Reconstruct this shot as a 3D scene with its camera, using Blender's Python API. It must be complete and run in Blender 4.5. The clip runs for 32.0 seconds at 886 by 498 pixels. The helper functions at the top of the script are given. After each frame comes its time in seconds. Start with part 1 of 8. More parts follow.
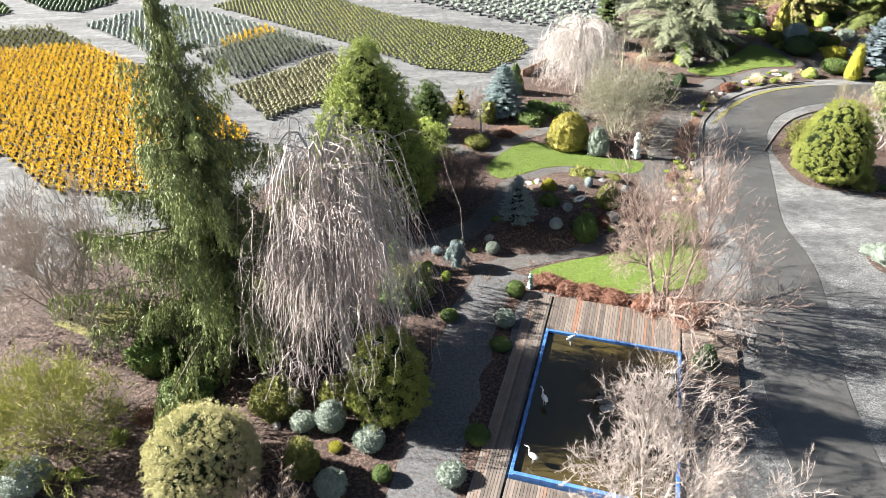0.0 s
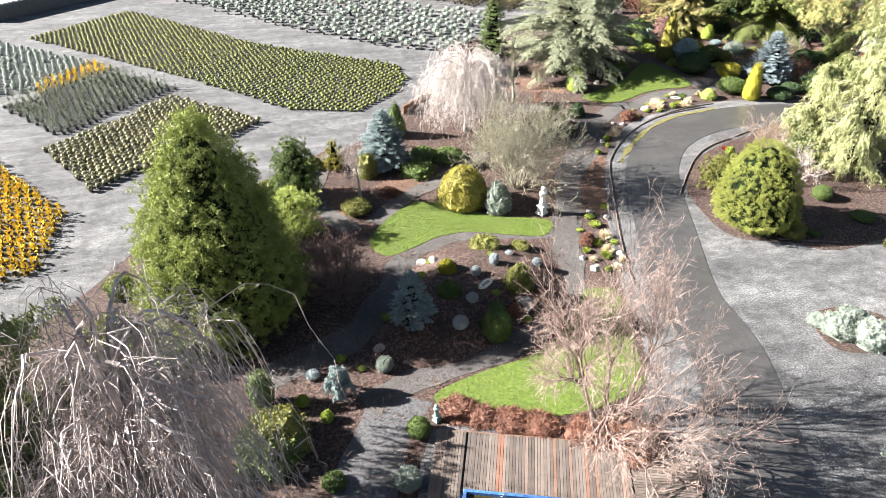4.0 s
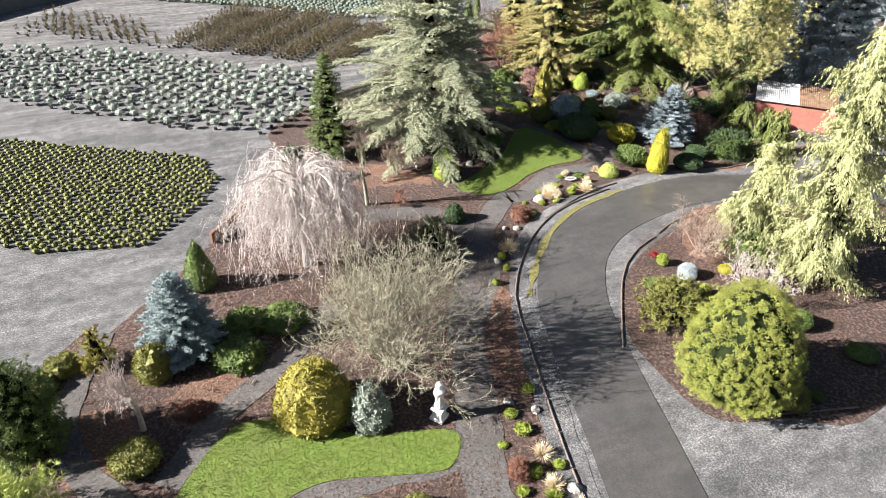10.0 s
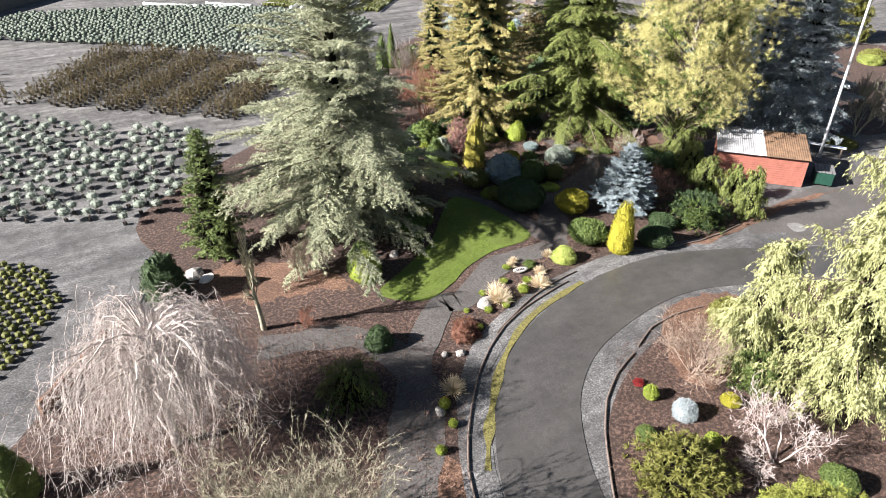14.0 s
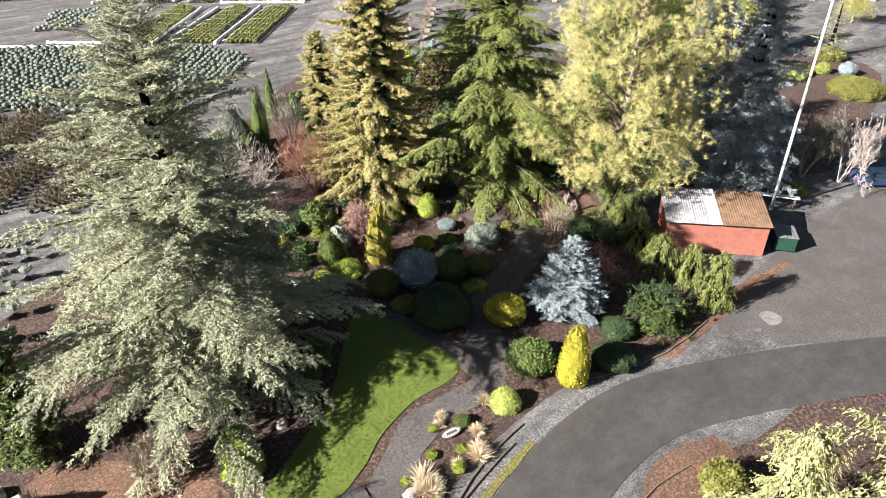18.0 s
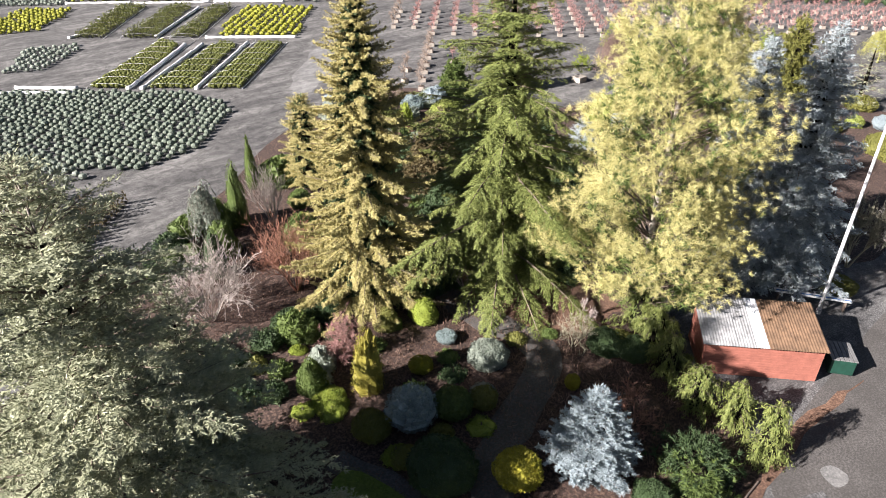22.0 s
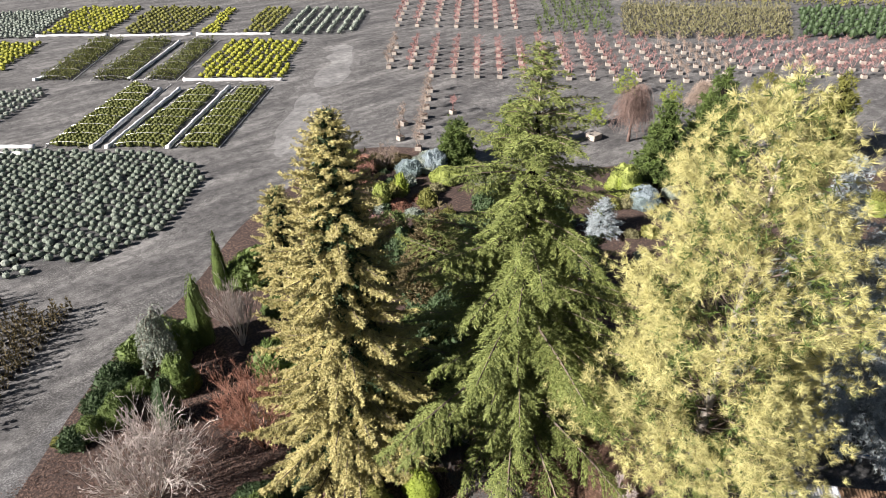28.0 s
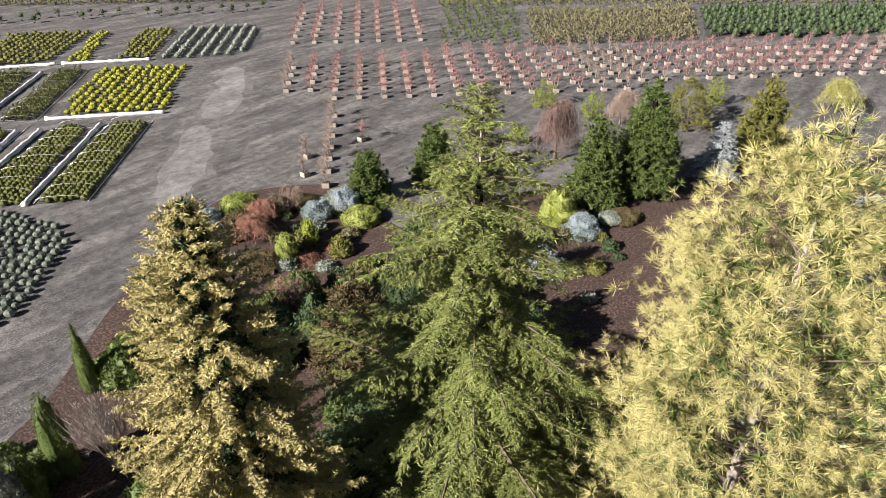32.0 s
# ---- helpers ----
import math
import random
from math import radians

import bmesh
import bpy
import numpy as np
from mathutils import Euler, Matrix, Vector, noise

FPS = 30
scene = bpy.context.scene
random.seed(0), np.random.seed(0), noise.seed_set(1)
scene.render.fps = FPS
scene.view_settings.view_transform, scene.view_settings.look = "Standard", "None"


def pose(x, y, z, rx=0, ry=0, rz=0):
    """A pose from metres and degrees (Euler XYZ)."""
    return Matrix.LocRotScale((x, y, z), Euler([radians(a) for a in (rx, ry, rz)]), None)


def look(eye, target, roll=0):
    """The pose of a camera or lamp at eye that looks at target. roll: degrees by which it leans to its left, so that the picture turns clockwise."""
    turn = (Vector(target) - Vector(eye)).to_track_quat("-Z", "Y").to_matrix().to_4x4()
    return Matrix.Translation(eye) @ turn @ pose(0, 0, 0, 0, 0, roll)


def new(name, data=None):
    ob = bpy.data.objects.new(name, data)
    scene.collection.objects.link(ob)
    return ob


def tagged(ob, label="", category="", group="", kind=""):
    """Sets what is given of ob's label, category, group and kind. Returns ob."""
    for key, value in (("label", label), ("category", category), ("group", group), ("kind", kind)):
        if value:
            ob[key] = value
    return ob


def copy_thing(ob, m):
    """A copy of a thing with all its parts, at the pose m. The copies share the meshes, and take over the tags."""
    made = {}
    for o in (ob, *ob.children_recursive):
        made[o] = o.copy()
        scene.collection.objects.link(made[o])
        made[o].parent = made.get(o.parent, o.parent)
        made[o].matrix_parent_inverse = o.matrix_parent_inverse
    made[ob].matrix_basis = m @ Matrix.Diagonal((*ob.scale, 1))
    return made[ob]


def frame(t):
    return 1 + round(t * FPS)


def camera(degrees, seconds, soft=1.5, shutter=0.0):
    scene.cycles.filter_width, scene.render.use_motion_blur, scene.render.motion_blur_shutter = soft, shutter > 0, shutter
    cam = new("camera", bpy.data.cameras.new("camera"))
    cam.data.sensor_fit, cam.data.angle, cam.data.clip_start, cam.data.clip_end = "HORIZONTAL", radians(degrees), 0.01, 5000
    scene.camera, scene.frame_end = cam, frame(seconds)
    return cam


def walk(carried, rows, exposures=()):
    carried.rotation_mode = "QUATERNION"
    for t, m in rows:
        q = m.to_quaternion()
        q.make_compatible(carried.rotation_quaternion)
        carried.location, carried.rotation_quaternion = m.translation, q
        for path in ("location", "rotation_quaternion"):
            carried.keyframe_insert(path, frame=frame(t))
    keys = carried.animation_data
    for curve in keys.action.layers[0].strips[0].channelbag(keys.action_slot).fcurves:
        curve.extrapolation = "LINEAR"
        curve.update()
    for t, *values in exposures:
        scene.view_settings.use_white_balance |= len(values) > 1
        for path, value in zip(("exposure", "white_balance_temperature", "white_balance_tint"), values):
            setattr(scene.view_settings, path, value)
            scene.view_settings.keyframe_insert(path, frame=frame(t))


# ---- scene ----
cam = camera(66.61, 32.0, soft=0.4)
# seconds, eye in metres, heading, tilt and lean in degrees
ROWS = [
    (0.0, 4.644, 1.180, 28.101, 0.000, -33.963, -1.556),
    (0.5, 4.646, 1.773, 28.194, -2.815, -34.039, -1.527),
    (1.0, 4.587, 2.457, 28.196, -5.204, -34.061, -1.283),
    (1.5, 4.518, 3.360, 28.202, -7.600, -34.168, -0.944),
    (2.0, 4.730, 4.991, 28.191, -9.592, -34.182, -0.839),
    (2.5, 5.094, 7.173, 28.163, -10.514, -34.227, -0.693),
    (3.0, 5.578, 9.707, 28.090, -10.624, -34.179, -0.678),
    (3.5, 5.967, 11.655, 28.030, -10.609, -34.237, -0.629),
    (5.5, 7.531, 19.437, 26.642, -10.902, -33.364, -0.671),
    (6.0, 7.659, 21.262, 26.553, -12.910, -33.323, -0.149),
    (6.5, 8.152, 22.921, 26.422, -15.059, -33.133, -0.322),
    (7.0, 8.570, 24.693, 26.235, -16.896, -33.011, -0.158),
    (7.5, 9.066, 26.383, 26.156, -18.505, -32.897, -0.118),
    (8.0, 9.710, 28.090, 26.091, -18.968, -32.781, -0.197),
    (8.5, 10.305, 29.744, 26.088, -20.716, -32.764, -0.045),
    (9.0, 10.869, 31.459, 26.041, -22.271, -32.716, 0.152),
    (9.5, 11.502, 33.157, 26.035, -23.646, -32.671, 0.310),
    (10.0, 12.210, 34.813, 26.123, -25.183, -32.655, 0.432),
    (10.5, 13.035, 36.447, 26.010, -25.988, -32.475, 0.376),
    (11.0, 13.740, 38.046, 25.961, -26.180, -32.298, 0.578),
    (11.5, 14.495, 39.619, 25.814, -26.264, -32.011, 0.605),
    (12.0, 15.438, 41.076, 25.725, -26.790, -31.908, 0.548),
    (12.5, 16.172, 42.591, 25.812, -28.291, -31.901, 0.544),
    (13.0, 16.812, 44.102, 25.944, -30.020, -31.940, 0.731),
    (13.5, 17.665, 45.621, 26.029, -31.572, -31.985, 0.743),
    (14.0, 18.644, 47.050, 25.965, -32.461, -31.850, 0.735),
    (14.5, 19.603, 48.572, 25.954, -32.676, -31.725, 0.776),
    (16.5, 24.074, 54.581, 27.342, -38.935, -32.515, 0.098),
    (17.0, 25.216, 55.993, 27.488, -40.445, -32.571, 0.191),
    (17.5, 26.402, 57.287, 27.451, -40.752, -32.505, -0.038),
    (18.0, 27.453, 58.485, 27.328, -40.815, -32.335, 0.030),
    (18.5, 28.352, 59.554, 27.269, -40.860, -32.231, -0.004),
    (19.0, 29.170, 60.584, 27.243, -40.939, -32.123, 0.032),
    (19.5, 29.979, 61.545, 27.397, -40.957, -32.074, 0.026),
    (20.0, 30.795, 62.515, 27.678, -40.988, -32.038, 0.088),
    (20.5, 31.659, 63.455, 28.152, -40.906, -32.127, 0.055),
    (21.0, 32.523, 64.366, 28.637, -40.875, -32.111, -0.027),
    (21.5, 33.408, 65.318, 29.259, -40.881, -32.095, -0.094),
    (22.0, 34.015, 66.218, 30.003, -40.973, -31.977, 0.089),
    (22.5, 34.631, 67.017, 30.859, -40.981, -31.928, 0.168),
    (23.0, 35.248, 67.831, 31.478, -41.046, -31.849, 0.224),
    (23.5, 36.004, 68.697, 31.568, -41.032, -31.880, 0.181),
    (24.0, 36.790, 69.561, 31.633, -41.017, -31.936, 0.048),
    (24.5, 37.416, 70.449, 31.787, -41.168, -31.897, 0.119),
    (25.0, 38.073, 71.292, 32.201, -41.248, -31.882, 0.150),
    (25.5, 38.593, 72.177, 32.800, -41.447, -31.788, 0.485),
    (27.5, 41.215, 75.165, 32.824, -41.379, -31.730, 0.517),
    (28.0, 42.088, 75.982, 32.779, -41.276, -31.701, 0.391),
    (28.5, 42.973, 76.751, 32.790, -41.161, -31.738, 0.150),
    (29.0, 43.779, 77.570, 32.839, -41.152, -31.726, 0.331),
    (29.5, 44.533, 78.417, 32.840, -41.218, -31.719, 0.354),
    (30.0, 45.308, 79.322, 32.701, -41.217, -31.702, 0.295),
    (30.5, 46.035, 80.365, 32.461, -41.725, -31.602, 0.278),
    (31.0, 46.598, 81.402, 32.157, -44.068, -31.403, 0.353),
    (31.5, 47.290, 82.281, 31.824, -46.830, -31.258, -0.032),
    (32.0, 48.388, 83.038, 31.657, -49.411, -31.142, -0.089),
]
EXPOSURES = [(0.0, 2.54, 6500, 8), (6.0, 2.48, 6450, 13), (9.0, 2.21, 6500, 13), (14.0, 1.91, 6500, 14), (19.0, 1.85, 6700, 14), (24.0, 1.60, 6550, 18), (28.0, 1.41, 6650, 15), (32.0, 1.22, 6850, 17)]
walk(cam, [(t, pose(x, y, z, 90 + tilt, 0, yaw) @ pose(0, 0, 0, 0, 0, lean)) for t, x, y, z, yaw, tilt, lean in ROWS], EXPOSURES)

# ---- daylight: a low sun from the west, clear sky ----
SUN_ELEVATION, SUN_FROM = 28.0, 166.0
world = bpy.data.worlds.new("sky")
scene.world = world
world.use_nodes = True
sky = world.node_tree.nodes.new("ShaderNodeTexSky")
sky.sky_type = "NISHITA"
sky.sun_disc = False
sky.sun_elevation = radians(SUN_ELEVATION)
sky.sun_rotation = radians(90 - SUN_FROM)
world.node_tree.nodes["Background"].inputs["Strength"].default_value = 0.022
world.node_tree.links.new(sky.outputs[0], world.node_tree.nodes["Background"].inputs["Color"])
sun = new("sun", bpy.data.lights.new("sun", "SUN"))
sun.data.energy, sun.data.angle, sun.data.color = 5.0, radians(0.5), (1.0, 0.965, 0.915)
toward = Vector((math.cos(radians(SUN_FROM)) * math.cos(radians(SUN_ELEVATION)), math.sin(radians(SUN_FROM)) * math.cos(radians(SUN_ELEVATION)), math.sin(radians(SUN_ELEVATION))))
sun.matrix_world = look(toward * 100, (0, 0, 0))


# ---- materials ----
def shader(name, rough=0.8, metal=0.0):
    mat = bpy.data.materials.new(name)
    mat.use_nodes = True
    bsdf = mat.node_tree.nodes["Principled BSDF"]
    bsdf.inputs["Roughness"].default_value = rough
    bsdf.inputs["Metallic"].default_value = metal
    return mat, mat.node_tree, bsdf


def node(tree, kind, **values):
    n = tree.nodes.new(kind)
    for key, value in values.items():
        n.inputs[key].default_value = value
    return n


def ramp(tree, source, stops):
    n = tree.nodes.new("ShaderNodeValToRGB")
    while len(n.color_ramp.elements) < len(stops):
        n.color_ramp.elements.new(0.5)
    for e, (at, colour) in zip(n.color_ramp.elements, stops):
        e.position, e.color = at, (*colour, 1)
    tree.links.new(source, n.inputs[0])
    return n.outputs[0]


def mixed(tree, factor, a, b, blend="MIX"):
    n = tree.nodes.new("ShaderNodeMix")
    n.data_type, n.blend_type = "RGBA", blend
    for socket, value in ((n.inputs[0], factor), (n.inputs[6], a), (n.inputs[7], b)):
        if isinstance(value, (int, float)):
            socket.default_value = value
        elif isinstance(value, tuple):
            socket.default_value = (*value, 1)
        else:
            tree.links.new(value, socket)
    return n.outputs[2]


def spotted(name, dark, mid, light, grain=30.0, patch=0.6, rough=0.9, bump=0.3, stain=None, streak=0.0):
    """Ground and stone: fine grain over broad patches, in metres of the world."""
    mat, tree, bsdf = shader(name, rough)
    geo = tree.nodes.new("ShaderNodeNewGeometry")
    fine, broad = node(tree, "ShaderNodeTexNoise", Scale=grain, Detail=4.0, Roughness=0.7), node(tree, "ShaderNodeTexNoise", Scale=patch, Detail=5.0, Roughness=0.65)
    for n in (fine, broad):
        tree.links.new(geo.outputs["Position"], n.inputs["Vector"])
    a = ramp(tree, fine.outputs[0], [(0.4, dark), (0.5, mid), (0.6, light)])
    b = ramp(tree, broad.outputs[0], [(0.3, tuple(0.62 * c for c in mid)), (0.7, tuple(min(1, 1.35 * c) for c in mid))])
    colour = mixed(tree, 0.35, a, b)
    if stain:
        spots = node(tree, "ShaderNodeTexNoise", Scale=0.3, Detail=8.0, Roughness=0.78)
        tree.links.new(geo.outputs["Position"], spots.inputs["Vector"])
        colour = mixed(tree, ramp(tree, spots.outputs[0], [(0.44, (0, 0, 0)), (0.64, (0.75, 0.75, 0.75))]), colour, stain)
    if streak:
        turn = node(tree, "ShaderNodeMapping", Rotation=(0, 0, radians(-46)), Scale=(0.09, 0.42, 1.0))
        worn = node(tree, "ShaderNodeTexNoise", Scale=1.0, Detail=6.0, Roughness=0.7)
        tree.links.new(geo.outputs["Position"], turn.inputs["Vector"])
        tree.links.new(turn.outputs[0], worn.inputs["Vector"])
        blot = node(tree, "ShaderNodeTexNoise", Scale=1.1, Detail=9.0, Roughness=0.78)
        tree.links.new(geo.outputs["Position"], blot.inputs["Vector"])
        colour = mixed(tree, streak, colour, ramp(tree, blot.outputs[0], [(0.4, (0.45, 0.45, 0.45)), (0.58, (1.08, 1.08, 1.08))]), "MULTIPLY")
        colour = mixed(tree, streak, colour, ramp(tree, worn.outputs[0], [(0.38, (0.42, 0.42, 0.43)), (0.52, (0.8, 0.8, 0.8)), (0.64, (1.3, 1.3, 1.28))]), "MULTIPLY")
    tree.links.new(colour, bsdf.inputs["Base Color"])
    if bump:
        n = node(tree, "ShaderNodeBump", Strength=bump, Distance=0.03)
        tree.links.new(fine.outputs[0], n.inputs["Height"])
        tree.links.new(n.outputs[0], bsdf.inputs["Normal"])
    return mat


def foliage(name, dark, light, tip=None, rough=0.6, sheen=0.25):
    """Leaves: every leaf its own shade, with drifts of tone through the crown and some light let through."""
    mat, tree, bsdf = shader(name, rough)
    geo = tree.nodes.new("ShaderNodeNewGeometry")
    broad = node(tree, "ShaderNodeTexNoise", Scale=0.9, Detail=3.0)
    tree.links.new(geo.outputs["Position"], broad.inputs["Vector"])
    low = tuple(0.4 * d + 0.6 * l for d, l in zip(dark, light))
    stops = [(0.0, low), (0.6, light), (1.0, tuple(0.5 * l + 0.5 * t for l, t in zip(light, tip or tuple(min(1, 1.3 * c) for c in light))))]
    a = ramp(tree, geo.outputs["Random Per Island"], stops)
    b = ramp(tree, broad.outputs[0], [(0.35, dark), (0.65, light)])
    colour = mixed(tree, 0.35, a, b)
    tree.links.new(colour, bsdf.inputs["Base Color"])
    bsdf.inputs["Specular IOR Level"].default_value = sheen
    thin = tree.nodes.new("ShaderNodeBsdfTranslucent")
    tree.links.new(colour, thin.inputs["Color"])
    both = node(tree, "ShaderNodeMixShader", Fac=0.12)
    tree.links.new(bsdf.outputs[0], both.inputs[1])
    tree.links.new(thin.outputs[0], both.inputs[2])
    tree.links.new(both.outputs[0], tree.nodes["Material Output"].inputs[0])
    return mat


def plain(name, colour, rough=0.7, metal=0.0, vary=0.25, scale=3.0):
    mat, tree, bsdf = shader(name, rough, metal)
    geo = tree.nodes.new("ShaderNodeNewGeometry")
    broad = node(tree, "ShaderNodeTexNoise", Scale=scale, Detail=6.0, Roughness=0.7)
    tree.links.new(geo.outputs["Position"], broad.inputs["Vector"])
    tone = ramp(tree, broad.outputs[0], [(0.3, tuple(c * (1 - vary) for c in colour)), (0.7, tuple(min(1, c * (1 + vary)) for c in colour))])
    if "twig" in name:
        bsdf.inputs["Specular IOR Level"].default_value = 0.05
        tone = mixed(tree, 0.8, tone, ramp(tree, geo.outputs["Random Per Island"], [(0.0, (0.5, 0.48, 0.47)), (0.7, (1.0, 1.0, 1.0))]), "MULTIPLY")
    tree.links.new(tone, bsdf.inputs["Base Color"])
    return mat


GRAVEL = spotted("gravel", (0.055, 0.055, 0.056), (0.14, 0.139, 0.139), (0.33, 0.328, 0.325), 9.0, 0.4, 0.95, 0.4, (0.09, 0.089, 0.088), 0.75)
DAMP = spotted("damp_gravel", (0.04, 0.039, 0.038), (0.13, 0.127, 0.123), (0.34, 0.333, 0.323), 8.0, 0.3, 0.9, 0.4, (0.2, 0.196, 0.19), 0.9)
PATH = spotted("path_grit", (0.045, 0.042, 0.04), (0.082, 0.077, 0.073), (0.14, 0.132, 0.125), 9.0, 0.5, 0.95, 0.3, (0.055, 0.051, 0.047))
ASPHALT = spotted("asphalt", (0.058, 0.056, 0.054), (0.078, 0.075, 0.072), (0.1, 0.096, 0.092), 12.0, 0.14, 0.34, 0.06, (0.062, 0.06, 0.057), 0.3)
MULCH = spotted("bark_mulch", (0.014, 0.009, 0.007), (0.055, 0.033, 0.026), (0.2, 0.13, 0.1), 5.0, 0.8, 0.95, 0.8, (0.03, 0.019, 0.015))
NEEDLES = spotted("fallen_needles", (0.06, 0.03, 0.02), (0.135, 0.075, 0.048), (0.28, 0.17, 0.115), 7.0, 0.4, 0.95, 0.5, (0.06, 0.034, 0.025))
# cool wet-looking grit whose tone also carries the larch's shade
WET_SHADE = spotted("wet_shade_grit", (0.05, 0.05, 0.052), (0.085, 0.085, 0.088), (0.13, 0.13, 0.13), 6.0, 0.3, 0.7, 0.3)
LAWN = spotted("lawn_grass", (0.06, 0.095, 0.008), (0.09, 0.138, 0.016), (0.14, 0.185, 0.035), 5.0, 0.5, 0.9, 0.7, (0.1, 0.125, 0.028))
MOSS = spotted("moss", (0.06, 0.054, 0.025), (0.135, 0.122, 0.035), (0.24, 0.22, 0.06), 9.0, 1.2, 0.95, 0.5)
BARK = plain("bark", (0.13, 0.1, 0.08), 0.9)
GREY_BARK = plain("grey_bark", (0.3, 0.27, 0.24), 0.9, 0, 0.4, 4)
PALE_TWIG = plain("pale_twig", (0.34, 0.27, 0.22), 0.8)
PINK_TWIG = plain("pinkish_twig", (0.5, 0.435, 0.41), 0.8, 0, 0.3)
PINK_HAZE = plain("pink_twig", (0.37, 0.215, 0.2), 0.8)
GREY_TWIG = plain("grey_twig", (0.33, 0.315, 0.235), 0.85)
BROWN_TWIG = plain("brown_twig", (0.21, 0.15, 0.13), 0.8)
RED_TWIG = plain("red_twig", (0.4, 0.22, 0.165), 0.8)
POND_TWIG = plain("pond_tree_twig", (0.4, 0.345, 0.315), 0.8)
TAN_TWIG = plain("tan_twig", (0.37, 0.285, 0.245), 0.8)
GREEN_TWIG = plain("mossy_twig", (0.36, 0.36, 0.12), 0.85)
CREAM_TWIG = plain("cream_twig", (0.52, 0.47, 0.44), 0.8)
STONE = spotted("field_stone", (0.15, 0.14, 0.125), (0.27, 0.255, 0.235), (0.43, 0.41, 0.385), 14.0, 2.0, 0.9, 0.4)
WHITE_STONE = plain("white_stone", (0.68, 0.67, 0.64), 0.6, 0, 0.12, 8)
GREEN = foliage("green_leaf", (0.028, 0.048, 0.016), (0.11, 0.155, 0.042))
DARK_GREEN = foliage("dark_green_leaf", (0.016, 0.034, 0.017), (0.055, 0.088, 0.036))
BRIGHT = foliage("bright_green_leaf", (0.07, 0.1, 0.012), (0.25, 0.31, 0.05), (0.38, 0.43, 0.1))
CEDAR = foliage("thuja_leaf", (0.065, 0.088, 0.018), (0.255, 0.3, 0.074), (0.4, 0.44, 0.13))
CHARTREUSE = foliage("yellow_green_scale_leaf", (0.075, 0.09, 0.014), (0.25, 0.275, 0.06), (0.4, 0.41, 0.12))
GOLD = foliage("golden_leaf", (0.09, 0.08, 0.014), (0.29, 0.26, 0.052), (0.42, 0.37, 0.1))
YELLOW = foliage("yellow_leaf", (0.11, 0.105, 0.012), (0.33, 0.305, 0.034), (0.5, 0.45, 0.07))
CREAM = foliage("cream_leaf", (0.22, 0.215, 0.07), (0.54, 0.505, 0.22), (0.74, 0.69, 0.39))
GOLDTREE = foliage("straw_gold_needle", (0.13, 0.125, 0.04), (0.46, 0.41, 0.175), (0.7, 0.62, 0.32))
BUN = foliage("yellow_green_bun_leaf", (0.045, 0.052, 0.012), (0.148, 0.158, 0.044), (0.24, 0.24, 0.075))
LIME = foliage("lime_leaf", (0.13, 0.17, 0.03), (0.4, 0.46, 0.13))
BLUE = foliage("blue_needle", (0.08, 0.11, 0.11), (0.26, 0.33, 0.33), (0.46, 0.53, 0.53))
STEELBLUE = foliage("steel_blue_needle", (0.11, 0.15, 0.165), (0.3, 0.36, 0.385), (0.48, 0.55, 0.58))
SILVER = foliage("silver_needle", (0.15, 0.19, 0.2), (0.38, 0.43, 0.445), (0.53, 0.575, 0.59))
BLUEGREY = foliage("cedar_needle", (0.1, 0.12, 0.08), (0.34, 0.36, 0.235), (0.57, 0.58, 0.4))
DRAPE = foliage("draped_needle", (0.055, 0.075, 0.03), (0.19, 0.22, 0.085), (0.36, 0.38, 0.16))
SPRUCE = foliage("spruce_needle", (0.035, 0.055, 0.018), (0.12, 0.16, 0.05), (0.2, 0.25, 0.08))
FIRGREEN = foliage("fir_needle", (0.04, 0.058, 0.018), (0.185, 0.22, 0.064), (0.38, 0.41, 0.135))
RUST = foliage("rusty_leaf", (0.07, 0.032, 0.022), (0.2, 0.098, 0.066))
STRAW = foliage("straw_grass", (0.42, 0.34, 0.22), (0.68, 0.58, 0.42))
REDLEAF = foliage("dark_red_leaf", (0.1, 0.01, 0.012), (0.25, 0.03, 0.03))
DRAB = foliage("drab_leaf", (0.07, 0.066, 0.03), (0.2, 0.19, 0.1), (0.36, 0.33, 0.2))
DUSTY = foliage("dusty_leaf", (0.07, 0.085, 0.055), (0.2, 0.225, 0.15), (0.34, 0.36, 0.26))
AMBER = foliage("amber_shoot", (0.38, 0.23, 0.01), (0.72, 0.49, 0.03), (0.85, 0.62, 0.07))
VARIEGATED = foliage("variegated_leaf", (0.2, 0.195, 0.07), (0.47, 0.435, 0.215), (0.82, 0.78, 0.56))
OLIVE = foliage("olive_leaf", (0.06, 0.066, 0.016), (0.185, 0.187, 0.05))
SAGE = foliage("sage_leaf", (0.09, 0.11, 0.085), (0.27, 0.31, 0.26), (0.42, 0.45, 0.4))
FROST = foliage("frosty_green_leaf", (0.065, 0.085, 0.063), (0.18, 0.215, 0.172), (0.29, 0.32, 0.27))
PALE = foliage("pale_green_needle", (0.11, 0.125, 0.05), (0.37, 0.385, 0.18), (0.56, 0.56, 0.31))
# near-black crown filler: the interior's shade put into the colour
INNER = plain("shade_inner_twig", (0.011, 0.01, 0.007), 0.95)
# near-black green for dense crowns, painting the shaded gaps between lobes
HEART = plain("crown_shade_leaf", (0.014, 0.02, 0.008), 0.95)
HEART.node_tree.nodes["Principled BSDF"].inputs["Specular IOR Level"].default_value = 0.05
BROWN = foliage("brown_shoot", (0.035, 0.028, 0.012), (0.13, 0.105, 0.05), (0.2, 0.15, 0.09))

# ---- mesh helpers ----
RNG = np.random.default_rng(7)


